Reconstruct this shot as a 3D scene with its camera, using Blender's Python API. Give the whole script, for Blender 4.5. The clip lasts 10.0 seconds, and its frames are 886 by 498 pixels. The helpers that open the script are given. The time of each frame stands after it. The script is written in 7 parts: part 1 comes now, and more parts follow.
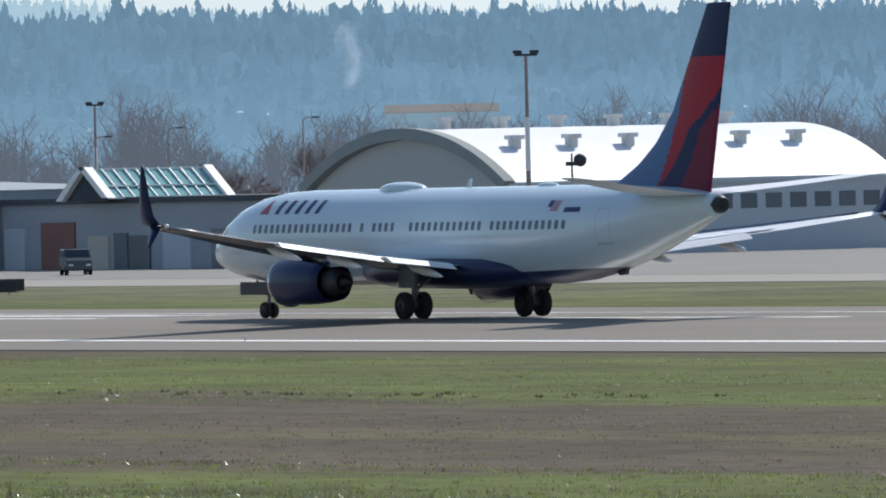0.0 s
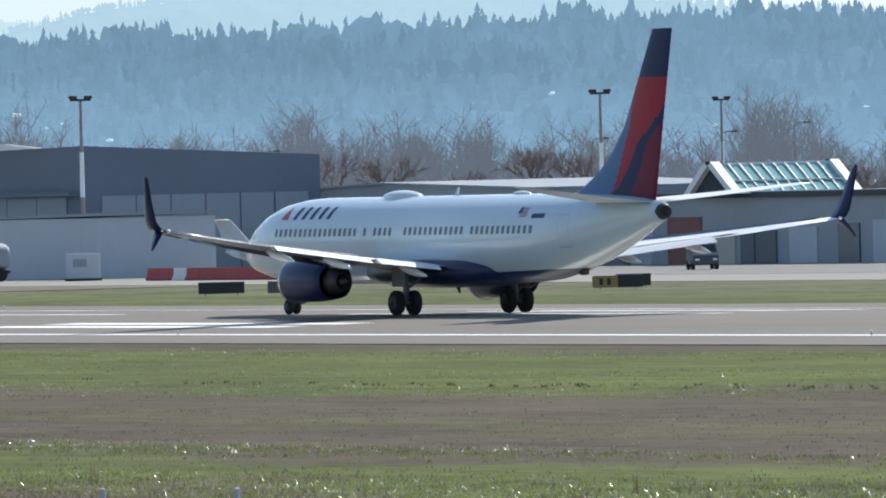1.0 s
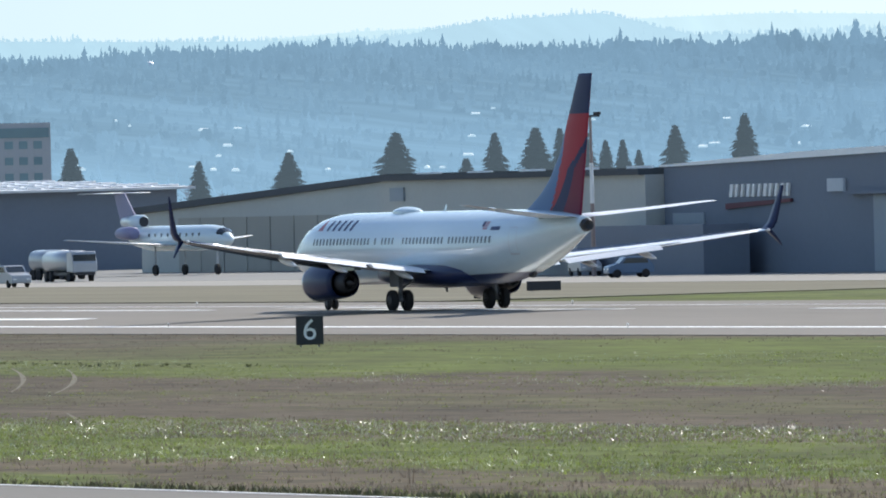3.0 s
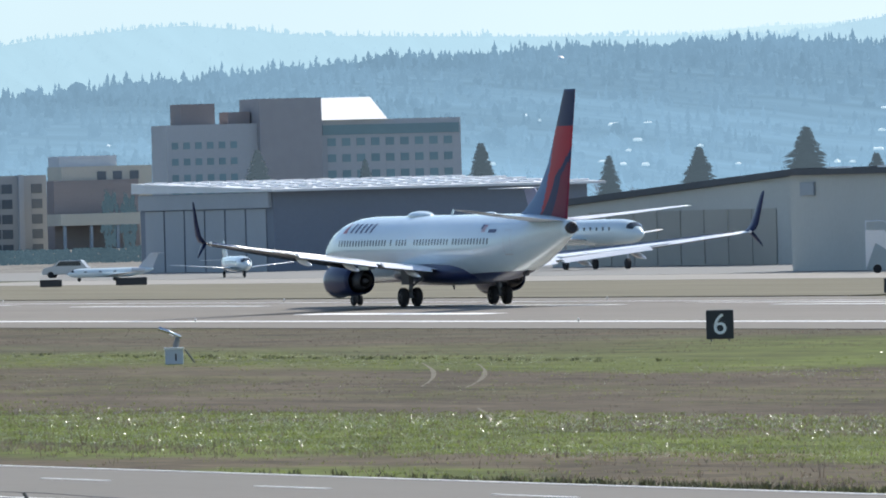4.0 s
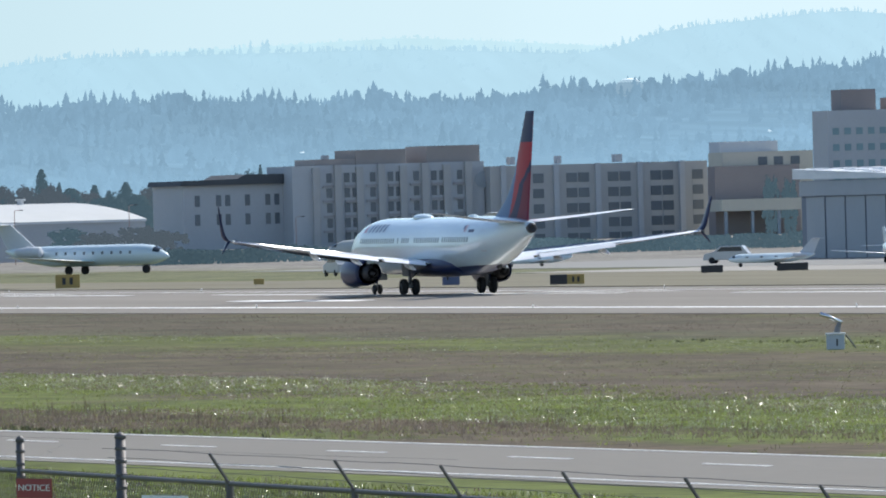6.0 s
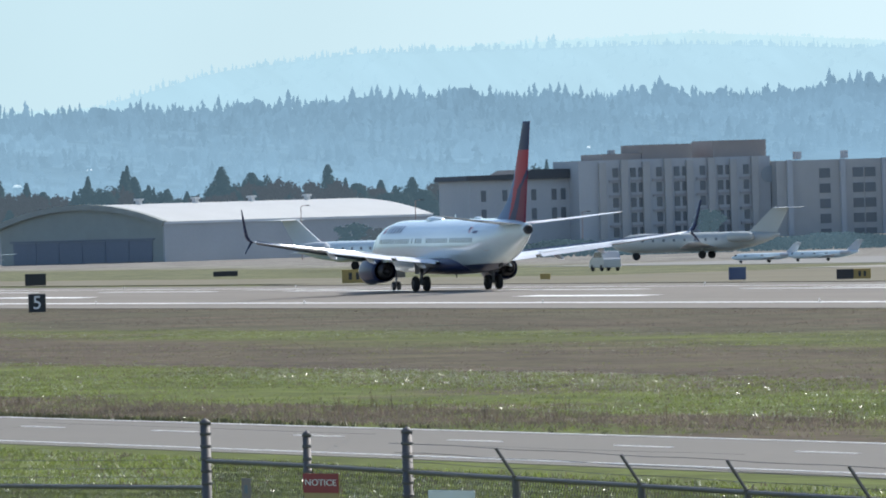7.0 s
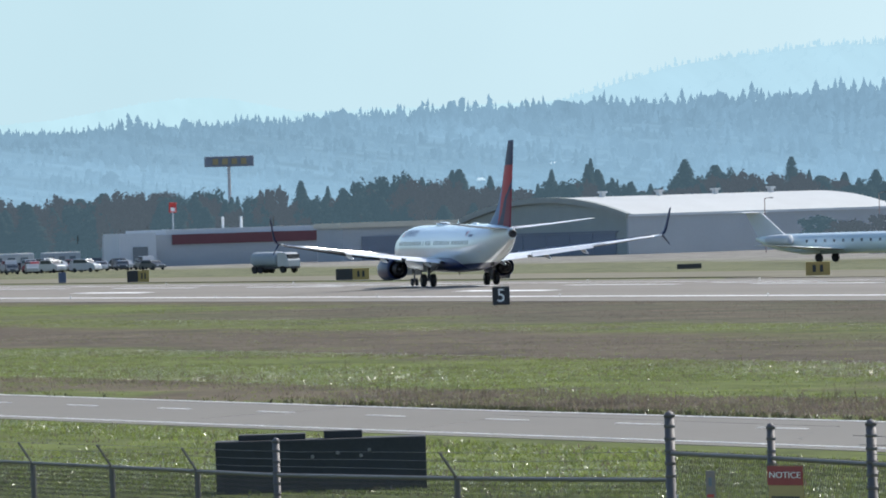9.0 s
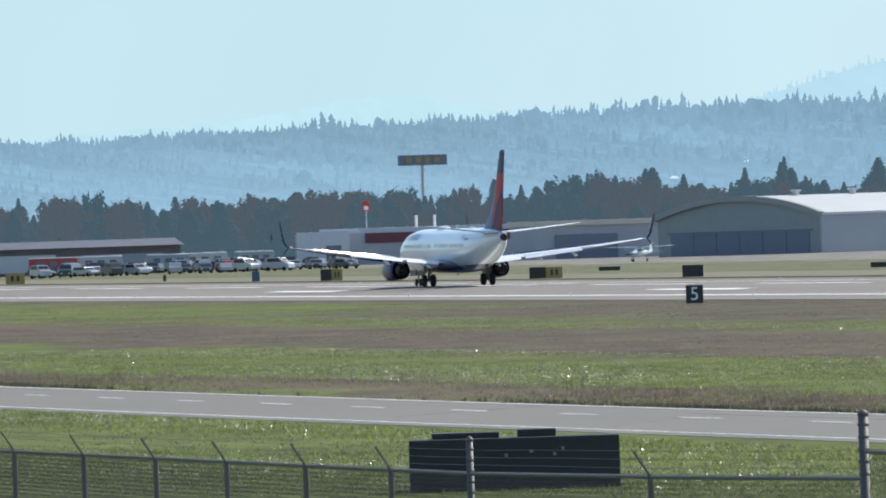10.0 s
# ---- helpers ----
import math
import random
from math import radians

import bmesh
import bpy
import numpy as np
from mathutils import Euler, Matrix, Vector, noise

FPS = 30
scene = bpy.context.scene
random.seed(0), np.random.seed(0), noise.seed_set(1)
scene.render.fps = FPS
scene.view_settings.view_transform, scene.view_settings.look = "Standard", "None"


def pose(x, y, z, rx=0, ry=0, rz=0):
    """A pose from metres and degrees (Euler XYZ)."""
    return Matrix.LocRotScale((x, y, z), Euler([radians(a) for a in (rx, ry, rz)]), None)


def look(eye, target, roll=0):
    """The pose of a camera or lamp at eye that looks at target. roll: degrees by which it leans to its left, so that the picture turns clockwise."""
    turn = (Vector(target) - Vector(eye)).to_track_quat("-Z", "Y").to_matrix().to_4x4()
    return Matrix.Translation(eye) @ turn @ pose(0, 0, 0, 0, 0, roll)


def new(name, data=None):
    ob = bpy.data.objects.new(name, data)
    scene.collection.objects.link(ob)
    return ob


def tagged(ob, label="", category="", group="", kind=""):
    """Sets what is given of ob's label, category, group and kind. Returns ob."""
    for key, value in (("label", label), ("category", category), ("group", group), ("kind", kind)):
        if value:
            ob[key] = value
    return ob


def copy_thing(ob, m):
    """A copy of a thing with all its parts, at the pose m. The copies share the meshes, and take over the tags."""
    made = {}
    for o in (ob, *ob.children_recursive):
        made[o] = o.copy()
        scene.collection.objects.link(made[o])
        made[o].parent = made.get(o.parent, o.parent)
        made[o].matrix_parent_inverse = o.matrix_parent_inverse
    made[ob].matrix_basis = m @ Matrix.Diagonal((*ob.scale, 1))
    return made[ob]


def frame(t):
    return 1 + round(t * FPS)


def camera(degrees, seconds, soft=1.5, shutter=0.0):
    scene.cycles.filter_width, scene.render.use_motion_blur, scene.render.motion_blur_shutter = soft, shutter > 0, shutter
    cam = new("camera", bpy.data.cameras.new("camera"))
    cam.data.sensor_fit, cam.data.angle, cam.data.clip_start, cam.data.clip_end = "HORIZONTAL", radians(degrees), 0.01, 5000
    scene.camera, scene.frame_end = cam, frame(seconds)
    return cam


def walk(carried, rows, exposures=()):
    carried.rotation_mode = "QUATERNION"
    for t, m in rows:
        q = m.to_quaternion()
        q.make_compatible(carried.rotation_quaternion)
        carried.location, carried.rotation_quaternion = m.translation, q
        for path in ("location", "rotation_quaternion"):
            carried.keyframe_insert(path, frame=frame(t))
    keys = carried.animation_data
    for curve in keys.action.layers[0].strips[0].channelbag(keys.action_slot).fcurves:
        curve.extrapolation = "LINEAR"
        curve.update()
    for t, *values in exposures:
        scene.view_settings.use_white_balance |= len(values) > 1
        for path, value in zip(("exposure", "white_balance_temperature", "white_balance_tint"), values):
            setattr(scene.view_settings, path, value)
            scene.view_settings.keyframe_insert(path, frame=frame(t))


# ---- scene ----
from collections import namedtuple

# camera on the embankment beside the airfield, panning after the airliner
EYE = Vector((0.0, 0.0, 6.4))
cam = camera(4.255, 10.0, soft=1.9)


def aim(yaw, tilt, lean):
    """Yaw in degrees from the runway's direction (+y) towards +x, tilt above the horizon."""
    a, b = radians(yaw), radians(tilt)
    way = Vector((math.sin(a) * math.cos(b), math.cos(a) * math.cos(b), math.sin(b)))
    return look(EYE, EYE + way * 100, lean)


PAN = [(0.0, 30.258, -0.372), (0.5, 28.694, -0.349), (1.0, 27.249, -0.327), (1.5, 25.876, -0.304),
       (2.0, 24.598, -0.280), (3.5, 21.398, -0.227), (4.0, 20.429, -0.216), (4.5, 19.566, -0.2045),
       (5.0, 18.765, -0.197), (5.5, 17.996, -0.1996), (7.0, 15.877, -0.1835), (7.5, 15.264, -0.176),
       (8.0, 14.703, -0.1686), (8.5, 14.171, -0.160), (9.0, 13.649, -0.152), (9.5, 13.171, -0.140),
       (10.0, 12.720, -0.130)]
walk(cam, [(t, aim(y, p, -1.34 - 0.05 * t)) for t, y, p in PAN],
     exposures=[(0.0, -0.15), (0.5, 0.0), (1.0, 0.1), (2.0, 0.25), (4.5, 0.27), (10.0, 0.3)])

# sky and sun: the sun stands behind the scene, to the right
SUN_AZ, SUN_EL = 61.0, 43.0
world = bpy.data.worlds.new("sky")
scene.world = world
world.use_nodes = True
wn = world.node_tree
bg = wn.nodes["Background"]
sky = wn.nodes.new("ShaderNodeTexSky")
sky.sky_type = "NISHITA"
sky.sun_disc = False
sky.sun_elevation, sky.sun_rotation = radians(SUN_EL), radians(SUN_AZ)
sky.air_density, sky.dust_density, sky.ozone_density = 1.0, 0.4, 2.0
wn.links.new(sky.outputs[0], bg.inputs[0])
bg.inputs[1].default_value = 0.135
sun = new("sun", bpy.data.lights.new("sun", "SUN"))
sun.data.energy, sun.data.angle, sun.data.color = 4.7, radians(0.53), (1.0, 0.95, 0.87)
sa, se = radians(SUN_AZ), radians(SUN_EL)
sun.matrix_world = look((0, 0, 300), Vector((0, 0, 300)) - Vector((math.sin(sa) * math.cos(se), math.cos(sa) * math.cos(se), math.sin(se))))

# ---- materials ----
def mat(name, colour, rough=0.7, metal=0.0, vary=0.12, scale=1.0, fine=0.06, bump=0.0, dist=0.02, stretch=(1, 1, 1),
        rand=0.0, spec=0.5, coat=0.0, coords="Object"):
    """A painted or plain surface with two scales of variation and, where wanted, relief and a change from piece to piece."""
    m = bpy.data.materials.new(name)
    m.use_nodes = True
    nt = m.node_tree
    n, l = nt.nodes, nt.links
    b = n["Principled BSDF"]
    b.inputs["Roughness"].default_value = rough
    b.inputs["Metallic"].default_value = metal
    b.inputs["Specular IOR Level"].default_value = spec
    b.inputs["Coat Weight"].default_value = coat
    tc = n.new("ShaderNodeTexCoord")
    mp = n.new("ShaderNodeMapping")
    mp.inputs["Scale"].default_value = stretch
    l.new(tc.outputs[coords], mp.inputs[0])
    big, small = n.new("ShaderNodeTexNoise"), n.new("ShaderNodeTexNoise")
    for t, s, d in ((big, 0.5 * scale, 4), (small, 8 * scale, 6)):
        t.inputs["Scale"].default_value = s
        t.inputs["Detail"].default_value = d
        l.new(mp.outputs[0], t.inputs["Vector"])
    add = n.new("ShaderNodeMath")
    add.operation = "MULTIPLY_ADD"
    add.inputs[1].default_value, add.inputs[2].default_value = 2 * vary, 1 - vary
    l.new(big.outputs["Fac"], add.inputs[0])
    add2 = n.new("ShaderNodeMath")
    add2.operation = "MULTIPLY_ADD"
    add2.inputs[1].default_value = 2 * fine
    l.new(small.outputs["Fac"], add2.inputs[0])
    l.new(add.outputs[0], add2.inputs[2])
    val = add2.outputs[0]
    if rand:
        oi = n.new("ShaderNodeObjectInfo")
        r = n.new("ShaderNodeMath")
        r.operation = "MULTIPLY_ADD"
        r.inputs[1].default_value = 2 * rand
        l.new(oi.outputs["Random"], r.inputs[0])
        l.new(val, r.inputs[2])
        val = r.outputs[0]
    mul = n.new("ShaderNodeVectorMath")
    mul.operation = "SCALE"
    mul.inputs[0].default_value = tuple(c / (1 + fine + rand) for c in colour)
    l.new(val, mul.inputs["Scale"])
    l.new(mul.outputs[0], b.inputs["Base Color"])
    if bump:
        bp = n.new("ShaderNodeBump")
        bp.inputs["Strength"].default_value, bp.inputs["Distance"].default_value = bump, dist
        l.new(small.outputs["Fac"], bp.inputs["Height"])
        l.new(bp.outputs[0], b.inputs["Normal"])
    return m


M = dict(
    white_paint=mat("white_paint", (0.60, 0.71, 0.755), 0.22, vary=0.05, scale=0.5, fine=0.04, stretch=(0.35, 1, 1.6), coat=0.6, bump=0.05),
    blue_paint=mat("blue_paint", (0.012, 0.022, 0.075), 0.38, vary=0.08, fine=0.03, coat=0.08, spec=0.3),
    red_paint=mat("red_paint", (0.42, 0.03, 0.04), 0.3, vary=0.06, fine=0.03),
    letter_blue=mat("letter_blue", (0.012, 0.025, 0.10), 0.4),
    wing_metal=mat("wing_metal", (0.80, 0.82, 0.83), 0.42, 0.35, vary=0.06, fine=0.03),
    bare_metal=mat("bare_metal", (0.62, 0.62, 0.63), 0.22, 0.95, vary=0.05),
    grey_paint=mat("grey_paint", (0.42, 0.44, 0.46), 0.4, vary=0.05),
    rubber=mat("rubber", (0.018, 0.018, 0.02), 0.85, vary=0.15),
    dark_metal=mat("dark_metal", (0.05, 0.05, 0.055), 0.5, 0.4),
    dark_glass=mat("dark_glass", (0.03, 0.04, 0.05), 0.12, vary=0.05, coat=0.3),
    window_pane=mat("window_pane", (0.10, 0.13, 0.16), 0.2, vary=0.05),
    black_paint=mat("black_paint", (0.02, 0.022, 0.028), 0.5, vary=0.1),
    sign_white=mat("sign_white", (0.82, 0.82, 0.80), 0.5, vary=0.04),
    sign_red=mat("sign_red", (0.50, 0.035, 0.03), 0.5, vary=0.08),
    barrier_red=mat("barrier_red", (0.40, 0.055, 0.055), 0.6, vary=0.1, rand=0.08),
    barrier_white=mat("barrier_white", (0.75, 0.75, 0.74), 0.6, vary=0.08),
    concrete=mat("concrete", (0.36, 0.35, 0.33), 0.85, vary=0.2, fine=0.15, bump=0.3),
    dark_concrete=mat("dark_concrete", (0.035, 0.037, 0.04), 0.8, vary=0.45, scale=1.6, fine=0.3, bump=0.3),
    galvanised=mat("galvanised", (0.22, 0.22, 0.22), 0.55, 0.5, vary=0.2, fine=0.1),
    roof_white=mat("roof_white", (0.88, 0.88, 0.87), 0.45, 0.0, vary=0.05, scale=0.15),
    roof_silver=mat("roof_silver", (0.43, 0.45, 0.455), 0.7, 0.0, vary=0.10, scale=0.3),
    slate_wall=mat("slate_wall", (0.165, 0.195, 0.245), 0.7, vary=0.08, scale=0.3),
    slate_light=mat("slate_light", (0.30, 0.345, 0.385), 0.7, vary=0.08, scale=0.3),
    tan_wall=mat("tan_wall", (0.46, 0.475, 0.45), 0.75, vary=0.08, scale=0.3),
    cream_wall=mat("cream_wall", (0.55, 0.52, 0.44), 0.75, vary=0.08, scale=0.3),
    grey_wall=mat("grey_wall", (0.36, 0.39, 0.42), 0.75, vary=0.10, scale=0.3),
    pale_wall=mat("pale_wall", (0.52, 0.56, 0.60), 0.7, vary=0.06, scale=0.3),
    # hotel beige, shifted to blue-grey: distance haze mixed into the colour
    beige_wall=mat("beige_wall", (0.425, 0.45, 0.475), 0.8, vary=0.08, scale=0.2),
    brick_wall=mat("brick_wall", (0.29, 0.255, 0.25), 0.8, vary=0.12, scale=0.3),
    maroon=mat("maroon", (0.14, 0.05, 0.06), 0.7, vary=0.15),
    dark_roof=mat("dark_roof", (0.07, 0.08, 0.09), 0.8, vary=0.15),
    teal_glass=mat("teal_glass", (0.16, 0.42, 0.42), 0.15, vary=0.12, scale=0.6, coat=0.3),
    teal_band=mat("teal_band", (0.19, 0.30, 0.335), 0.3, vary=0.1, rand=0.1),
    window_dark=mat("window_dark", (0.125, 0.15, 0.175), 0.25, vary=0.1, rand=0.1),
    dull_yellow=mat("dull_yellow", (0.30, 0.25, 0.13), 0.6, vary=0.15),
    amber=mat("amber", (0.55, 0.34, 0.05), 0.6),
    car_white=mat("car_white", (0.42, 0.44, 0.465), 0.3, coat=0.4),
    car_dark=mat("car_dark", (0.05, 0.06, 0.07), 0.3, coat=0.4),
    car_red=mat("car_red", (0.36, 0.04, 0.05), 0.3, coat=0.4),
    car_silver=mat("car_silver", (0.40, 0.42, 0.44), 0.3, 0.4, coat=0.3),
    trunk=mat("trunk", (0.09, 0.065, 0.05), 0.9, vary=0.2),
    line_paint=mat("line_paint", (0.86, 0.86, 0.84), 0.7, vary=0.10, fine=0.12, scale=0.6),
)


def leaf_mat(name, colour, glow=0.3, vary=0.35, gloss=0.04, rough=0.5):
    """Leaves and blades: part of the light passes through; the tint changes from clump to clump."""
    m = bpy.data.materials.new(name)
    m.use_nodes = True
    n, l = m.node_tree.nodes, m.node_tree.links
    n.remove(n["Principled BSDF"])
    geo = n.new("ShaderNodeNewGeometry")
    ramp = n.new("ShaderNodeMapRange")
    ramp.inputs["To Min"].default_value, ramp.inputs["To Max"].default_value = 1 - vary, 1 + vary
    l.new(geo.outputs["Random Per Island"], ramp.inputs["Value"])
    col = n.new("ShaderNodeVectorMath")
    col.operation = "SCALE"
    col.inputs[0].default_value = colour
    tc, noi, wide = n.new("ShaderNodeTexCoord"), n.new("ShaderNodeTexNoise"), n.new("ShaderNodeMapRange")
    noi.inputs["Scale"].default_value, noi.inputs["Detail"].default_value = 0.22, 4
    l.new(tc.outputs["Object"], noi.inputs["Vector"])
    wide.inputs["From Min"].default_value, wide.inputs["From Max"].default_value = 0.3, 0.7
    wide.inputs["To Min"].default_value, wide.inputs["To Max"].default_value = 0.62, 1.38
    l.new(noi.outputs["Fac"], wide.inputs["Value"])
    mul = n.new("ShaderNodeMath")
    mul.operation = "MULTIPLY"
    l.new(ramp.outputs[0], mul.inputs[0])
    l.new(wide.outputs[0], mul.inputs[1])
    l.new(mul.outputs[0], col.inputs["Scale"])
    d, t, g, mx, mx2 = (n.new("ShaderNodeBsdfDiffuse"), n.new("ShaderNodeBsdfTranslucent"), n.new("ShaderNodeBsdfGlossy"),
                        n.new("ShaderNodeMixShader"), n.new("ShaderNodeMixShader"))
    g.inputs["Roughness"].default_value = rough
    mx.inputs[0].default_value, mx2.inputs[0].default_value = glow, gloss
    l.new(col.outputs[0], d.inputs[0])
    l.new(col.outputs[0], t.inputs[0])
    l.new(d.outputs[0], mx.inputs[1])
    l.new(t.outputs[0], mx.inputs[2])
    l.new(mx.outputs[0], mx2.inputs[1])
    l.new(g.outputs[0], mx2.inputs[2])
    l.new(mx2.outputs[0], n["Material Output"].inputs[0])
    return m


def haze_mat(name, colour, air, share, vary=0.3, air2=None, low=0.0, grain=(0.11, 0.018)):
    """Distant hills, woods, houses and sky: the haze in between is put in as emission."""
    m = bpy.data.materials.new(name)
    m.use_nodes = True
    n, l = m.node_tree.nodes, m.node_tree.links
    b = n["Principled BSDF"]
    b.inputs["Roughness"].default_value = 1.0
    b.inputs["Specular IOR Level"].default_value = 0.0
    geo = n.new("ShaderNodeNewGeometry")
    tc = n.new("ShaderNodeTexCoord")
    # stands of trees, taller than they are wide, and wide drifts of paler ground
    mp = n.new("ShaderNodeMapping")
    mp.inputs["Scale"].default_value = (1.0, 0.04, 0.6)
    l.new(tc.outputs["Object"], mp.inputs[0])
    noi, wide = n.new("ShaderNodeTexNoise"), n.new("ShaderNodeTexNoise")
    for node, sc_, det, src in ((noi, grain[0], 4, mp.outputs[0]), (wide, grain[1], 5, mp.outputs[0])):
        node.inputs["Scale"].default_value, node.inputs["Detail"].default_value = sc_, det
        l.new(src, node.inputs["Vector"])
    sm = n.new("ShaderNodeMath")
    sm.operation = "MULTIPLY_ADD"
    sm.inputs[1].default_value = 0.9
    l.new(wide.outputs["Fac"], sm.inputs[0])
    l.new(noi.outputs["Fac"], sm.inputs[2])
    av = n.new("ShaderNodeMath")
    av.operation = "MULTIPLY_ADD"
    av.inputs[1].default_value = 0.10
    l.new(geo.outputs["Random Per Island"], av.inputs[0])
    l.new(sm.outputs[0], av.inputs[2])
    ramp = n.new("ShaderNodeMapRange")
    ramp.inputs["From Min"].default_value, ramp.inputs["From Max"].default_value = 0.68, 1.38
    ramp.inputs["To Min"].default_value, ramp.inputs["To Max"].default_value = 1 - vary, 1 + vary
    l.new(av.outputs[0], ramp.inputs["Value"])
    b.inputs["Base Color"].default_value = (*colour, 1)
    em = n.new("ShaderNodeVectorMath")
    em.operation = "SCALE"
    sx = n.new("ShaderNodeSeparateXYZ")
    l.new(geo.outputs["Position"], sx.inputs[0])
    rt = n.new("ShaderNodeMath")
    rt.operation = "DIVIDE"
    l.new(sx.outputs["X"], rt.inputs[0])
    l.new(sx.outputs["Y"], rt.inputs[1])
    # the haze glow turns from air to air2 with the bearing
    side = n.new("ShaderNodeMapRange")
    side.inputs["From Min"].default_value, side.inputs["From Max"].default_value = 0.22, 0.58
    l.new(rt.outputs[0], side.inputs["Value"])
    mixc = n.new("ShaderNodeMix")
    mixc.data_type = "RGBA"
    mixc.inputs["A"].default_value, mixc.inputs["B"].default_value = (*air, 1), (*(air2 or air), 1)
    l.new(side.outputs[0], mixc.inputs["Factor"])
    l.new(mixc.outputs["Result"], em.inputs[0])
    # haze gradient put into the glow: stronger in the valley than on the ridge
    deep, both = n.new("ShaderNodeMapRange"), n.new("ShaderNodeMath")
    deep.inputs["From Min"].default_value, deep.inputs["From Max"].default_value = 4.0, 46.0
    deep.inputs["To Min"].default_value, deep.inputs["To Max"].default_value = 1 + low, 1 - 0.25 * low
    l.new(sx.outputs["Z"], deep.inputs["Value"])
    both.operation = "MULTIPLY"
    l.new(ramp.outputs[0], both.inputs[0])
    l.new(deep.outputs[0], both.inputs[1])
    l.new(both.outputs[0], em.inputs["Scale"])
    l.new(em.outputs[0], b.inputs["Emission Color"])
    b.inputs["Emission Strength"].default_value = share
    return m


def ground_mat(name, bands, bands_mid, rough=0.95, bump=0.5):
    """Turf in strips along the runway: green and dry strips by their distance from it, with ragged edges, and patches."""
    m = bpy.data.materials.new(name)
    m.use_nodes = True
    n, l = m.node_tree.nodes, m.node_tree.links
    b = n["Principled BSDF"]
    b.inputs["Roughness"].default_value, b.inputs["Specular IOR Level"].default_value = rough, 0.15
    tc = n.new("ShaderNodeTexCoord")
    sep = n.new("ShaderNodeSeparateXYZ")
    l.new(tc.outputs["Object"], sep.inputs[0])

    def noise_tex(scale, detail, sx=1.0, sy=1.0):
        mp = n.new("ShaderNodeMapping")
        mp.inputs["Scale"].default_value = (sx, sy, 1)
        l.new(tc.outputs["Object"], mp.inputs[0])
        t = n.new("ShaderNodeTexNoise")
        t.inputs["Scale"].default_value, t.inputs["Detail"].default_value = scale, detail
        l.new(mp.outputs[0], t.inputs["Vector"])
        return t.outputs["Fac"]

    rag = noise_tex(0.07, 8, 1.0, 0.45)
    off = n.new("ShaderNodeMath")
    off.operation = "MULTIPLY_ADD"
    off.inputs[1].default_value = 46.0
    l.new(rag, off.inputs[0])
    l.new(sep.outputs["X"], off.inputs[2])
    slow = noise_tex(0.011, 2, 1.0, 0.7)
    off2 = n.new("ShaderNodeMath")
    off2.operation = "MULTIPLY_ADD"
    off2.inputs[1].default_value = 26.0
    l.new(slow, off2.inputs[0])
    l.new(off.outputs[0], off2.inputs[2])
    pos = n.new("ShaderNodeMapRange")
    pos.inputs["From Min"].default_value, pos.inputs["From Max"].default_value = 36.0, 436.0
    l.new(off2.outputs[0], pos.inputs["Value"])
    def strips(rows):
        ramp = n.new("ShaderNodeValToRGB")
        el = ramp.color_ramp.elements
        for i, (x, c) in enumerate(rows):
            e = el[i] if i < 2 else el.new(x / 400)
            e.position, e.color = x / 400, (*c, 1)
        l.new(pos.outputs[0], ramp.inputs[0])
        return ramp
    # the strip next to the runway is green at both ends and dry in the middle stretch
    wander = n.new("ShaderNodeMath")
    wander.operation = "MULTIPLY_ADD"
    wander.inputs[1].default_value = 320.0
    l.new(noise_tex(0.02, 5, 1.0, 0.5), wander.inputs[0])
    l.new(sep.outputs["Y"], wander.inputs[2])
    first, last, both = n.new("ShaderNodeMapRange"), n.new("ShaderNodeMapRange"), n.new("ShaderNodeMath")
    for node, lo, hi in ((first, 610.0, 710.0), (last, 1060.0, 960.0)):
        node.interpolation_type = "SMOOTHSTEP"
        node.inputs["From Min"].default_value, node.inputs["From Max"].default_value = lo, hi
        l.new(wander.outputs[0], node.inputs["Value"])
    both.operation = "MULTIPLY"
    l.new(first.outputs[0], both.inputs[0])
    l.new(last.outputs[0], both.inputs[1])
    ramp = n.new("ShaderNodeMix")
    ramp.data_type = "RGBA"
    l.new(both.outputs[0], ramp.inputs["Factor"])
    l.new(strips(bands).outputs[0], ramp.inputs["A"])
    l.new(strips(bands_mid).outputs[0], ramp.inputs["B"])
    # blades, clumps and wide patches
    fine, clump, wide = noise_tex(1.2, 8, 1.0, 0.6), noise_tex(0.55, 4, 1.0, 0.22), noise_tex(0.14, 5, 1.0, 0.4)
    sub, tot = n.new("ShaderNodeMath"), n.new("ShaderNodeMath")
    for node, share, a, b_ in ((sub, 0.8, clump, fine), (tot, 0.9, wide, sub.outputs[0])):
        node.operation = "MULTIPLY_ADD"
        node.inputs[1].default_value = share
        l.new(a, node.inputs[0])
        l.new(b_, node.inputs[2])
    vr = n.new("ShaderNodeMapRange")
    vr.inputs["From Min"].default_value, vr.inputs["From Max"].default_value = 0.94, 1.76
    vr.inputs["To Min"].default_value, vr.inputs["To Max"].default_value = 0.36, 1.62
    l.new(tot.outputs[0], vr.inputs["Value"])
    sc = n.new("ShaderNodeVectorMath")
    sc.operation = "SCALE"
    l.new(ramp.outputs["Result"], sc.inputs[0])
    l.new(vr.outputs[0], sc.inputs["Scale"])
    l.new(sc.outputs[0], b.inputs["Base Color"])
    bp = n.new("ShaderNodeBump")
    bp.inputs["Strength"].default_value, bp.inputs["Distance"].default_value = bump, 0.15
    l.new(fine, bp.inputs["Height"])
    l.new(bp.outputs[0], b.inputs["Normal"])
    return m


